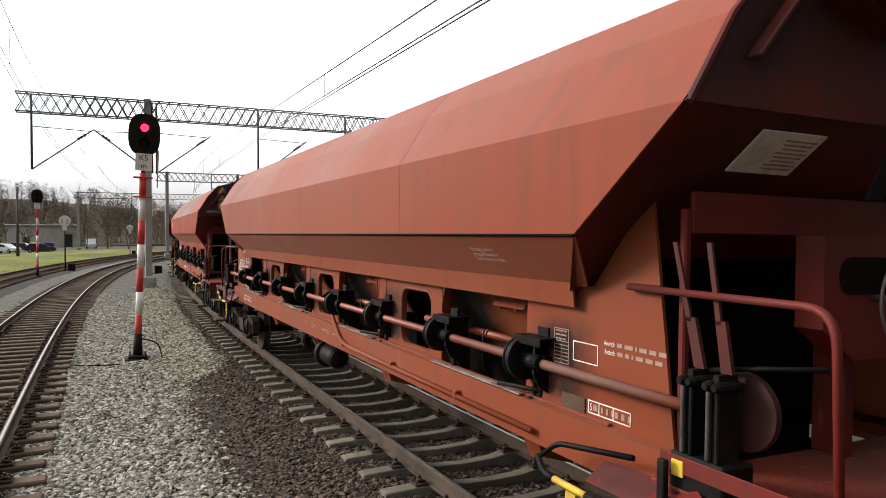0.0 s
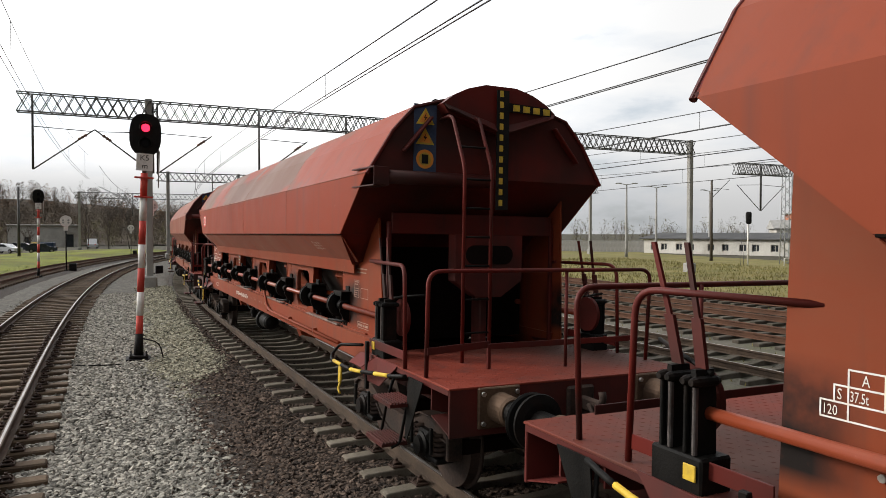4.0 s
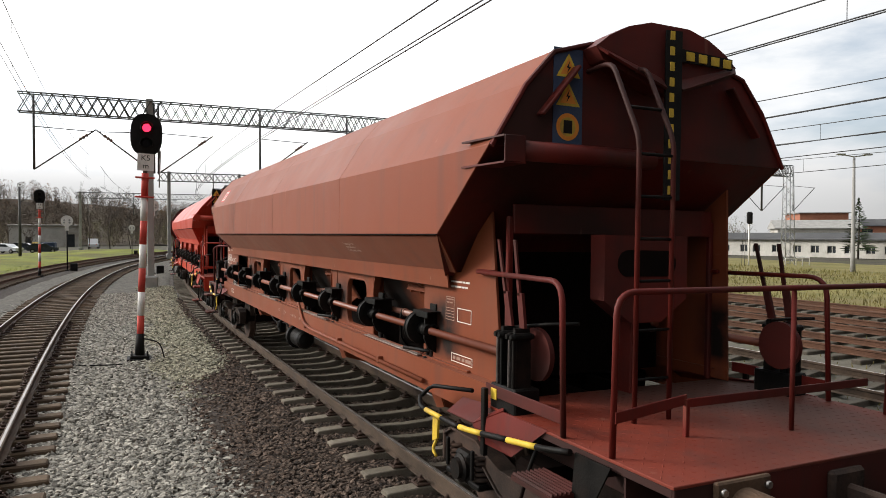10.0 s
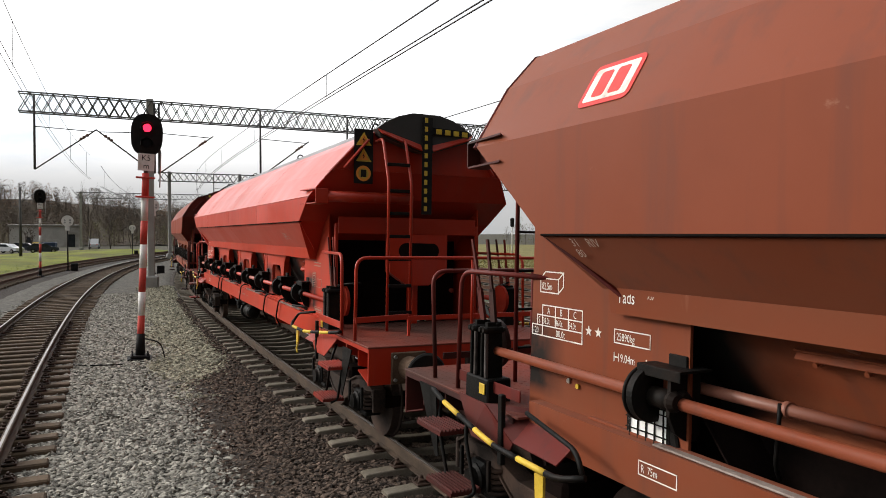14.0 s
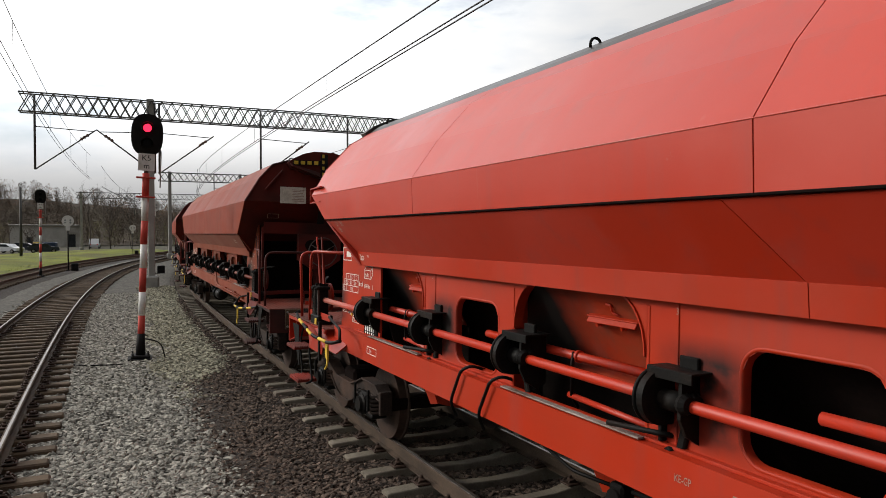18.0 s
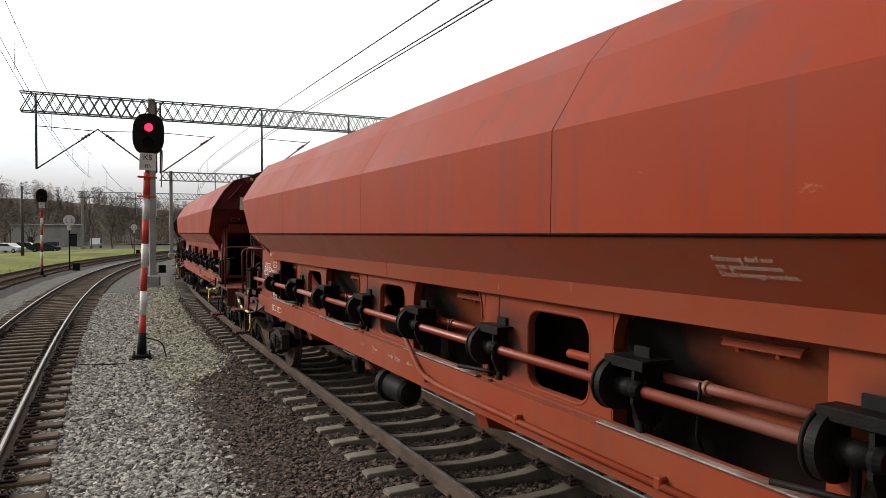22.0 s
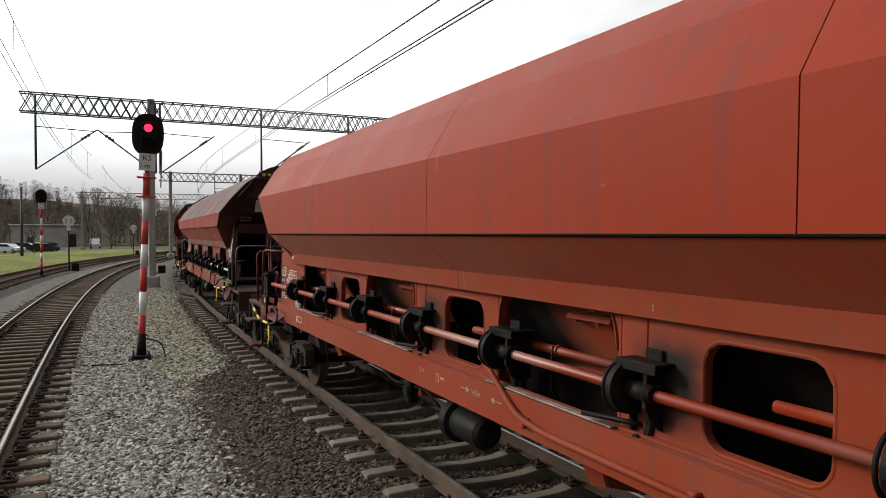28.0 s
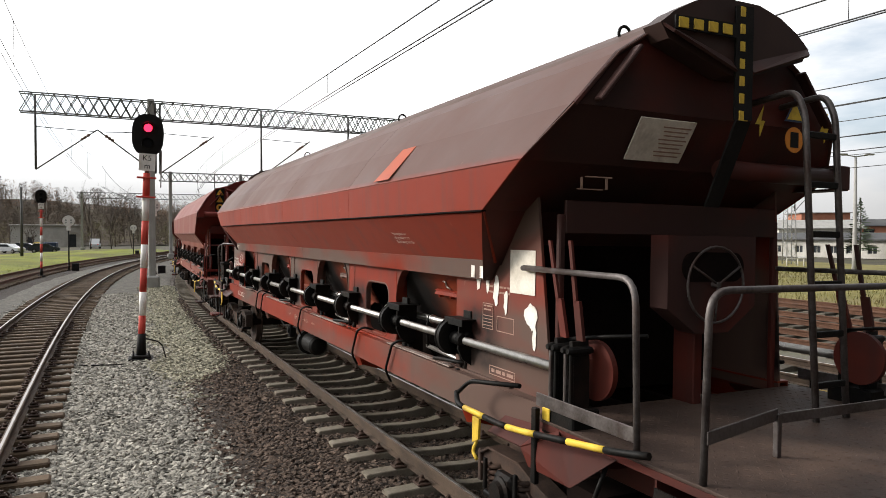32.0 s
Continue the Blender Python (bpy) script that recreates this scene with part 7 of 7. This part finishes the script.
def volume_box(w, x, z, text):
    """The drawn crate with the volume written in it."""
    sh = frame_box(x, x + 0.22, z, z + 0.10)
    for p, q in (((x, z + 0.10), (x + 0.06, z + 0.15)), ((x + 0.22, z + 0.10), (x + 0.28, z + 0.15)), ((x + 0.06, z + 0.15), (x + 0.28, z + 0.15)), ((x + 0.22, z), (x + 0.28, z + 0.05)), ((x + 0.28, z + 0.05), (x + 0.28, z + 0.15))):
        d = Vector((q[0] - p[0], 0, q[1] - p[1]))
        sh.box(((p[0] + q[0]) / 2, FACE, (p[1] + q[1]) / 2), (d.length + 0.006, 0.002, 0.008), 0, Matrix.Rotation(-math.atan2(d.z, d.x), 3, "Y"))
    part("volume_mark", sh, WHITE, w, "white crate drawing with the volume", SHIFT)
    write(w, text, x + 0.02, z + 0.02, 0.075, squeeze=0.68)


def length_mark(w, x, z, text="19.04m"):
    write(w, text, x + 0.03, z, 0.075, squeeze=0.72)
    part("length_mark", frame_box(x, x, z, z + 0.05, extra=((x, x + 0.03, z + 0.025, z + 0.025),)).box((x + 0.29, FACE, z + 0.025), (0.008, 0.002, 0.05)), WHITE, w, "", SHIFT)


def boxed(w, text, x, z, width, height=0.085, mat=WHITE, y=FACE):
    part("writing_frame", frame_box(x, x + width, z, z + height, 0.007, y), mat, w, "", SHIFT)
    write(w, text, x + 0.02, z + 0.017, height * 0.82, mat, y, squeeze=0.70)


def label_holder(w, x=-5.92, z=1.30):
    h = part("card_holder", Shape().box((x + 0.16, FACE - 0.01, z + 0.12), (0.36, 0.02, 0.30), 0.004), BLACK, w, "wire-grilled card holder", SHIFT)
    part("card", Shape().box((x + 0.16, FACE - 0.022, z + 0.13), (0.31, 0.004, 0.24)), CARDWHITE, h, "white paper card")
    g = Shape()
    for i in range(5):
        g.box((x + 0.02 + i * 0.07, FACE - 0.03, z + 0.12), (0.008, 0.006, 0.29))
    for i in range(4):
        g.box((x + 0.16, FACE - 0.03, z + 0.03 + i * 0.065), (0.35, 0.006, 0.007))
    part("grille", g, BLACK, h)


CARDWHITE = stuff_mat("clean_card", (0.70, 0.70, 0.68), (0.84, 0.84, 0.82), 5, 0.6, 0, 50, 0.0)


def slope_y(form, z):
    """Where the lower slope's face lies at a height."""
    v, zt, um = FORMS[form][0]
    f = (zt - 0.012 - z) / (zt - 0.012 - (2.235 + (0.11 if form == "B" else 0)))
    return -(v - 0.03) + f * (v - 0.03 - 1.205)


def on_slope(w, form, x, z, rows, mat, h, gap, squeeze=0.8):
    """Writing on the sheet that slopes in under the lip, facing down and out."""
    y = slope_y(form, z) - 0.004
    tilt = math.degrees(math.atan2(FORMS[form][0][0] - 0.03 - 1.205, FORMS[form][0][1] - 0.012 - 2.235 - (0.11 if form == "B" else 0)))
    ca, sa = math.cos(radians(tilt)), math.sin(radians(tilt))
    for i, words in enumerate(rows):
        xx = x[i]
        yy, zz = y + sa * gap * i, z - ca * gap * i
        for wd in words:
            if isinstance(wd, str):
                ob = part("writing", letters(wd, h * 1.35), mat, w, m=pose(xx, yy, zz - h / 2, 90 + tilt, 0, 0) @ Matrix.Diagonal((squeeze, 1, 1, 1)))
                xx += len(wd) * h * 0.75 + 0.05
            else:
                part("writing_bar", Shape().box((0, 0, 0), (wd, h, 0.002)), mat, w, m=pose(xx + wd / 2, yy, zz, 90 + tilt, 0, 0))
                xx += wd + h * 0.5


def company_mark(w, x, z, form, size=0.40):
    """The railway's white oblong with a red rim and two red blocks, on the hopper's side."""
    f0, f1 = FORMS[form][0], FORMS[form][1]
    if z > f1[1]:
        f0, f1 = FORMS[form][1], FORMS[form][2]
    f = (z - f0[1]) / (f1[1] - f0[1])
    v = f0[0] + (f1[0] - f0[0]) * f
    tilt = math.degrees(math.atan2(f0[0] - f1[0], f1[1] - f0[1]))
    m = pose(x, -v - 0.004, z, 90 - tilt, 0, 0)
    h = size * 0.70

    def rounded(hw, hh, r, t):
        loop = []
        for cx, cz, a0 in ((hw - r, hh - r, 0), (-hw + r, hh - r, 90), (-hw + r, -hh + r, 180), (hw - r, -hh + r, 270)):
            for i in range(5):
                a = radians(a0 + i * 22.5)
                loop.append((cx + r * math.cos(a), cz + r * math.sin(a)))
        return Shape().prism(loop, 0, t, "z")
    b = part("company_mark", rounded(size / 2, h / 2, 0.05, 0.002), SIGNRED, w, "white oblong company mark with a red rim", m)
    part("mark_field", rounded(size / 2 - 0.035, h / 2 - 0.035, 0.02, 0.0035), WHITE, b)
    for dx in (-0.075, 0.075):
        part("mark_block", rounded(0.055, h / 2 - 0.065, 0.02, 0.005), SIGNRED, b, m=pose(dx, 0, 0))


def warn_signs(w, dark, base=None):
    """Three stickers on the ladder end: two triangles and a ring."""
    b = base or Matrix.Identity(4)
    x, y = 7.265, -0.86
    pl = part("sticker_ground", Shape().box((x, y, 3.63), (0.006, 0.27, 0.74)), SIGNBLUE if dark else MATTBLACK, w, "dark sticker with warning signs", b)
    for z in (3.86, 3.64):
        part("warning_triangle", Shape().prism([(y - 0.11, z - 0.08), (y + 0.11, z - 0.08), (y, z + 0.10)], x + 0.004, x + 0.006, "x"), YELLOW, pl)
        part("triangle_core", Shape().prism([(y - 0.075, z - 0.06), (y + 0.075, z - 0.06), (y, z + 0.065)], x + 0.006, x + 0.007, "x"), SIGNORANGE, pl)
        part("bolt_mark", Shape().prism([(y - 0.015, z - 0.05), (y + 0.02, z), (y - 0.002, z), (y + 0.01, z + 0.045), (y - 0.02, z - 0.01), (y, z - 0.01)], x + 0.007, x + 0.009, "x"), MATTBLACK, pl)
    ring = [(0.105 * math.cos(a), 0.105 * math.sin(a)) for a in np.linspace(0, 2 * math.pi, 24, endpoint=False)]
    part("ring_sign", Shape().prism([(y + p, 3.40 + q) for p, q in ring], x + 0.004, x + 0.006, "x"), SIGNORANGE, pl)
    part("ring_core", Shape().prism([(y + p * 0.7, 3.40 + q * 0.7) for p, q in ring], x + 0.006, x + 0.007, "x"), YELLOW, pl)
    part("ring_bar", Shape().box((x + 0.008, y, 3.40), (0.003, 0.08, 0.10)), MATTBLACK, pl)


def placard(w, z=3.36):
    """The paper placard on the handwheel end, with lines of small print."""
    low = z < 3.3
    m = pose(7.02, -0.60, 3.045, 0, 52.5, 0) if z < 3.0 else pose(7.13, -0.45, 3.26, 0, 33.0, 0) if low else pose(7.272, -0.58, z)
    p = part("placard", Shape().box((0, 0, 0), (0.012, 0.52, 0.33), 0.002), PAPER, w, "white placard with small print", m)
    for i in range(8):
        part("writing_bar", Shape().box((0.008, 0.10, 0.11 - i * 0.032), (0.003, 0.26 - 0.03 * (i % 3), 0.010)), FADED, p)


def far_signs(w, y=0.78):
    """Triangle, ring and lightning signs on the handwheel end's farther half."""
    x = 7.265
    part("warning_triangle", Shape().prism([(y - 0.11, 3.48), (y + 0.11, 3.48), (y, 3.66)], x, x + 0.006, "x"), SIGNBLUE, w)
    part("triangle_core", Shape().prism([(y - 0.085, 3.495), (y + 0.085, 3.495), (y, 3.635)], x + 0.006, x + 0.009, "x"), YELLOW, w)
    part("ring_sign", Shape().prism([(y + 0.10 * math.cos(a), 3.34 + 0.10 * math.sin(a)) for a in np.linspace(0, 2 * math.pi, 20, endpoint=False)], x, x + 0.006, "x"), SIGNORANGE, w)
    part("ring_core", Shape().box((x + 0.007, y, 3.34), (0.004, 0.09, 0.12)), MATTBLACK, w)
    for yy in (0.40, 1.13):
        part("lightning_sign", Shape().prism([(yy, 3.34), (yy + 0.05, 3.46), (yy + 0.01, 3.46), (yy + 0.04, 3.58), (yy - 0.05, 3.43), (yy, 3.43)], x, x + 0.006, "x"), YELLOW, w)


def small_frame(w, y=-0.92):
    """A small outlined mark on the sloping end."""
    sh = Shape()
    for yy, zz, a, b in ((y, 2.98, 0.22, 0.008), (y, 2.90, 0.22, 0.008), (y - 0.11, 2.94, 0.008, 0.08), (y + 0.11, 2.94, 0.008, 0.08)):
        sh.box((6.98 + (zz - 2.94) * 1.25, yy, zz), (0.02, a, b), 0, Matrix.Rotation(0.0, 3, "Y"))
    part("writing_frame", sh, FADED, w)


def front_panel_marks(w, style):
    """The marks on the panel beside the front platform."""
    if style == 0:
        rows = [(5.66, 5.83, 1.66 + 0.0255 * i, 1.66 + 0.0255 * i) for i in range(1, 7)]
        part("writing_frame", frame_box(5.66, 5.83, 1.66, 1.90, 0.006, extra=(*rows, (5.745, 5.745, 1.66, 1.79))), FADED, w, "", SHIFT)
        bars(w, 5.675, 1.885, ((0.03, 0.05, 0.03), (0.05, 0.07), (0.03, 0.04, 0.03)), FADED, gap=0.028, h=0.011)
        part("writing_frame", frame_box(5.885, 6.145, 1.705, 1.835, 0.007), WHITE, w, "", SHIFT)
        write(w, "Anstrich", 6.21, 1.852, 0.045, WHITE, squeeze=0.66)
        bars(w, 6.335, 1.866, ((0.05, 0.075, 0.015, 0.065, 0.06, 0.06),), FADED, h=0.026)
        write(w, "Anstrich", 6.215, 1.797, 0.045, WHITE, squeeze=0.66)
        bars(w, 6.34, 1.811, ((0.05, 0.04, 0.015, 0.065, 0.06, 0.06),), FADED, h=0.026)
        part("builder_plate", Shape().box((5.90, FACE - 0.004, 1.40), (0.26, 0.008, 0.13), 0.003), BUFFER, w, "rusty builder's plate", SHIFT)
        part("writing_frame", frame_box(6.06, 6.47, 1.385, 1.465, 0.008, extra=((6.17, 6.17, 1.385, 1.465), (6.31, 6.31, 1.385, 1.465))), WHITE, w, "", SHIFT)
        write(w, "5", 6.075, 1.40, 0.07, WHITE, squeeze=0.7)
        bars(w, 6.11, 1.425, ((0.045,),), FADED, h=0.04)
        bars(w, 6.19, 1.425, ((0.02, 0.02, 0.02),), FADED, h=0.04)
        bars(w, 6.325, 1.425, ((0.03, 0.03, 0.03),), FADED, h=0.04)
    else:
        mat = WHITE if style == 1 else FADED
        bars(w, 5.90, 2.13, ((0.07, 0.05, 0.08, 0.04, 0.07), (0.07, 0.05, 0.06, 0.05, 0.05)), mat, h=0.016, gap=0.045)
        rows = [(5.80, 5.97, 1.77 + 0.027 * i, 1.77 + 0.027 * i) for i in range(1, 5)]
        part("writing_frame", frame_box(5.80, 5.97, 1.77, 1.98, 0.006, extra=rows), FADED, w, "", SHIFT)
        bars(w, 5.815, 1.96, ((0.04, 0.05, 0.03), (0.05, 0.06)), FADED, gap=0.03, h=0.012)
        part("writing_frame", frame_box(6.04, 6.30, 1.77, 1.89, 0.007), mat, w, "", SHIFT)
        part("writing_frame", frame_box(5.93, 6.33, 1.40, 1.47, 0.007), mat, w, "", SHIFT)
        bars(w, 5.96, 1.435, ((0.05, 0.08, 0.05, 0.10),), FADED, h=0.028)


def rear_panel_marks(w, form, layout, kind="Tads", code="957", vol="82.5m", kg="26100kg", loads=("37.5t", "45.5t", "53.5t"), mat=WHITE, dx=-0.14):
    """The wagon's data at the rear of the near side: class, volume, loads, length and weight."""
    before = set(w.children)
    zz = 0.1 if form == "B" else 0.0
    bx = -5.98 - dx
    write(w, kind, bx, 2.125 + zz, 0.11, mat, y=-1.20)
    write(w, code, bx + 0.26, 2.165 + zz, 0.055, mat, y=-1.20)
    if layout == 0:        # volume and length beside the table
        load_table(w, -6.70, 1.73, *loads)
        star(w, -6.03, 1.84), star(w, -5.93, 1.83)
        volume_box(w, -5.86, 1.90, vol)
        length_mark(w, -5.87, 1.80)
        boxed(w, kg, -5.87, 1.69, 0.30)
    elif layout == 1:      # volume above the table, the rest in a column
        volume_box(w, -6.62, 2.06, vol)
        load_table(w, -6.72, 1.76, *loads)
        star(w, -6.05, 1.88), star(w, -5.95, 1.88)
        boxed(w, "R  75m", -5.84, 1.97, 0.29)
        length_mark(w, -5.85, 1.86)
        boxed(w, kg, -5.86, 1.745, 0.33)
    elif layout == 4:      # volume above the table, weight and length beside the stars
        volume_box(w, -6.70, 2.12, vol)
        load_table(w, -6.80, 1.80, *loads)
        star(w, -6.13, 1.90), star(w, -6.03, 1.90)
        boxed(w, kg, -5.87, 1.86, 0.32)
        length_mark(w, -5.87, 1.745)
    elif layout == 2:      # volume and length at the rear edge
        volume_box(w, -6.86, 1.80, vol)
        length_mark(w, -6.86, 1.70)
        load_table(w, -6.48, 1.69, *loads)
        star(w, -5.82, 1.78), star(w, -5.72, 1.78)
        boxed(w, kg, -6.84, 1.42, 0.30)
    else:
        part("writing_frame", frame_box(-6.70, -6.36, 2.20, 2.36, extra=((-6.56, -6.40, 2.25, 2.31),)), WHITE, w, "", SHIFT)
        part("red_mark", Shape().box((-6.64, FACE - 0.001, 2.27), (0.05, 0.003, 0.08)), SIGNRED, w, "", SHIFT)
        load_table(w, -6.70, 1.80, *loads)
        star(w, -6.04, 1.92), star(w, -5.95, 1.92)
        volume_box(w, -5.87, 2.0, vol)
        length_mark(w, -5.87, 1.88)
        boxed(w, "20.1kN", -6.68, 1.52, 0.30)
        boxed(w, kg, -6.38, 1.50, 0.33)
        boxed(w, "20.0t", -6.30, 1.42, 0.24)
    for ob in set(w.children) - before:
        ob.matrix_basis = Matrix.Translation((dx, 0, 0.02)) @ ob.matrix_basis
    label_holder(w)
    sy = -1.2215
    boxed(w, "R  75m", -5.62 + (dx + 0.14) * 1.5, 1.165, 0.30, 0.08, mat, sy)
    if layout in (0,):
        boxed(w, "< 2 30", -5.22, 1.165, 0.30, 0.08, mat, sy)
    part("rivet", Shape().cyl((-6.55, FACE, 1.55), (-6.55, FACE - 0.015, 1.55), 0.018, 8), STEEL, w, "", SHIFT)
    part("rivet", Shape().cyl((-6.45, FACE, 1.53), (-6.45, FACE - 0.015, 1.53), 0.018, 8), YELLOW, w, "", SHIFT)


def sill_marks(w, mat=FADED):
    sy = -1.2215
    write(w, "KE-GP", -0.72, 1.21, 0.06, mat, y=sy)
    boxed(w, "L", -0.32, 1.185, 0.05, 0.07, mat, sy)
    bars(w, -0.24, 1.225, ((0.08,),), mat, sy, 0.02)
    write(w, "14,00m", 0.36, 1.20, 0.075, mat, y=sy)
    part("arrow", frame_box(0.18, 0.32, 1.225, 1.225, 0.012, sy).prism([(0.28, 1.25), (0.34, 1.225), (0.28, 1.20)], sy - 0.001, sy + 0.001, "y"), mat, w, "", SHIFT)
    part("arrow", frame_box(0.72, 0.86, 1.225, 1.225, 0.012, sy).prism([(0.76, 1.25), (0.70, 1.225), (0.76, 1.20)], sy - 0.001, sy + 0.001, "y"), mat, w, "", SHIFT)
    for i, x in enumerate((-3.9, -0.75, 2.5, 5.6)):
        write(w, str(4 - i), x, 2.12, 0.055, mat, y=-1.20)


FRONTS = ("Q", "P", "P", "P", "Q", "Q", "Q", "P", "Q", "P")
for i, (w, form) in enumerate(zip(TRAIN, "AAABAABAAA")):
    if FRONTS[i] == "P":
        warn_signs(w, i in (1, 2))
    else:
        placard(w, 3.24 if i == 6 else 2.9 if i == 0 else 3.36)
        far_signs(w)
        if i:
            small_frame(w)
    if i > 7:
        continue
    front_panel_marks(w, 0 if i == 0 else 1 if i == 2 else 2)
    sx = (4.78, 4.65, 3.42, 4.63, 4.77, 4.7, 4.2, 4.6)[i]
    on_slope(w, form, (sx + 0.10, sx + 0.095, sx + 0.095), 2.46 if form == "A" else 2.58, (("Fahrzeug darf nur",), ("mit geschlossenem",), ("Dach bewegt werden.",)), SLOPEMARK, 0.040, 0.052, 0.92)
    rear = dict(layout=0)
    mark = WHITE
    if i == 0:
        rear = dict(layout=0, kind="Tads-y", kg="26050kg")
    elif i == 1:
        rear = dict(layout=1)
    elif i == 2:
        rear = dict(layout=4, dx=-0.22, kg="25890kg", loads=("38.0t", "46.0t", "54.0t"))
    elif i == 3:
        rear = dict(layout=3, code="958", vol="66.0m", kg="26000kg", loads=("38.0t", "46.0t", "54.0t"))
    elif i == 4:
        rear = dict(layout=0, vol="83.0m", kg="25980kg", loads=("38.0t", "46.0t", "54.0t"))
    elif i == 5:
        rear = dict(layout=2, dx=-0.08, kg="26250kg")
    rear_panel_marks(w, form, **rear)
    sill_marks(w, FADED)
    on_slope(w, form, (-6.09, -6.10, 0, -6.17), 2.53 if form == "A" else 2.70, (("31", "RIV"), ("80", 0.04, 0.03, 0.10), (), (0.33, 0.27, 0.03, 0.07)), SLOPEMARK if i != 1 else WHITE, 0.070, 0.088)
company_mark(TRAIN[1], -5.95, 2.91, "A", 0.42)
company_mark(TRAIN[2], -5.88, 3.47, "A", 0.46)
# white paint thrown over the grimy wagon's front corner
spl = TRAIN[6]
PATCH_X = 4.15
part("white_patch", Shape().box((6.42, FACE - 0.002, 2.27), (0.36, 0.003, 0.34)), PAPER, spl, "pale rectangle painted over the corner", SHIFT)
rs = random.Random(5)
for x, z, ww, hh in ((5.72, 2.18, 0.09, 0.24), (5.88, 2.16, 0.07, 0.2), (6.02, 2.10, 0.10, 0.26), (6.18, 2.02, 0.07, 0.22), (6.55, 1.94, 0.18, 0.20), (6.6, 1.78, 0.06, 0.2), (5.80, 2.27, 0.16, 0.10)):
    loop = [(x + ww * 0.5 * math.cos(a) * rs.uniform(0.6, 1.1), z + hh * 0.5 * math.sin(a) * rs.uniform(0.7, 1.1)) for a in np.linspace(0, 2 * math.pi, 14, endpoint=False)]
    part("paint_splash", Shape().prism(loop, FACE - 0.004, FACE - 0.001, "y"), WHITE, spl, "dripping white paint", SHIFT)
f1, f2 = FORMS["B"][1], FORMS["B"][2]
part("fresh_patch", Shape().plate([(PATCH_X, -f1[0] - 0.004, f1[1] + 0.03), (PATCH_X + 0.42, -f1[0] - 0.004, f1[1] + 0.03), (PATCH_X + 0.50, -f2[0] - 0.004, f2[1]), (PATCH_X + 0.16, -f2[0] - 0.004, f2[1])], 0.003), PAINT, spl, "clean orange-red stroke on the grimy slope", colour=(0.40, 0.075, 0.03))
for x in (5.75, 5.9):
    part("paint_splash", Shape().box((x, -1.198, 2.27), (0.06, 0.003, 0.15)), WHITE, spl, "dripping white paint", SHIFT)

# chalked words on the orange wagon's sill, and tags tied in its window
rc = random.Random(8)
for i in range(19):
    x = -2.46 + i * 0.078
    if i in (0, 7, 18):
        hh, tl = 0.035, 45
    else:
        hh, tl = rc.uniform(0.07, 0.10), rc.uniform(-14, 14)
    part("chalk_mark", Shape().box((0, 0, 0), (0.018, 0.003, hh)).box((0.022, 0, rc.uniform(-0.3, 0.3) * hh), (0.04, 0.003, 0.014)), WHITE, TRAIN[1], "chalked scrawl", SHIFT @ pose(x, -1.2225, 1.21, 0, tl, 0))
for x, z, mt, lab in ((0.02, 1.52, YELLOW, "yellow rag tied to the window's edge"), (0.24, 1.50, SIGNRED, "red rag tied to the window's edge"), (-0.08, 1.49, BLUEPAD, "dark rag tied to the window's edge"), (0.18, 1.53, PAPER, "pale rag tied to the window's edge")):
    part("rag", Shape().tube([(x, -1.10, z + 0.03), (x + 0.02, -1.14, z), (x - 0.01, -1.135, z - 0.09)], [0.02, 0.025, 0.012], 7), mt, TRAIN[1], lab, SHIFT)

# a teal scrawl on the orange wagon's panel
TEAL = stuff_mat("teal_spray_paint", (0.10, 0.30, 0.30), (0.22, 0.46, 0.45), 6, 0.6, 0, 50, 0.0)
part("graffito", letters("USW", 0.2), TEAL, TRAIN[1], "teal sprayed letters", SHIFT @ pose(-2.80, -SIDE_Y - 0.004, 1.94, 90, 0, 0) @ Matrix.Diagonal((0.48, 1, 1, 1)))
part("graffito", Shape().box((-2.70, -SIDE_Y - 0.003, 1.885), (0.19, 0.003, 0.01)), TEAL, TRAIN[1], "teal sprayed underline", SHIFT)


# ---------------------------------------------------------------- what moves
PITCH_M = 19.04
SLACK = {3: -0.14, 4: 0.04}          # couplings are not all drawn equally tight


def travelled(t):
    """How far the train has rolled, slowing slightly."""
    return ((-2.57e-05 * t - 0.00282) * t + 3.64834) * t - 3.1825


def wagon_pose(k, t):
    c = PITCH_M * k - travelled(t) + 6.6 + SLACK.get(k, 0.0)
    a, b = on_line(c - 7.0, TRACK_OFF), on_line(c + 7.0, TRACK_OFF)
    d = (a - b).normalized()
    m = Matrix.Translation((a + b) / 2 - Vector((0, 0, HALF * math.tan(ROLL)))) @ Matrix.Rotation(math.atan2(d.y, d.x), 4, "Z") @ Matrix.Rotation(-ROLL, 4, "X")
    return m


def motions():
    for k, w in enumerate(TRAIN):
        walk(w, [(t * 0.5, wagon_pose(k, t * 0.5)) for t in range(65)])
    rows = [i * 0.16 for i in range(201)]
    for w, ax, flip in WHEELS:
        sgn = -1 if flip else 1
        walk(w, [(t, Matrix.Translation((ax, 0, 0.462)) @ Matrix.Rotation(sgn * (travelled(t) / 0.458 % (2 * math.pi)), 4, "Y")) for t in rows])


motions()
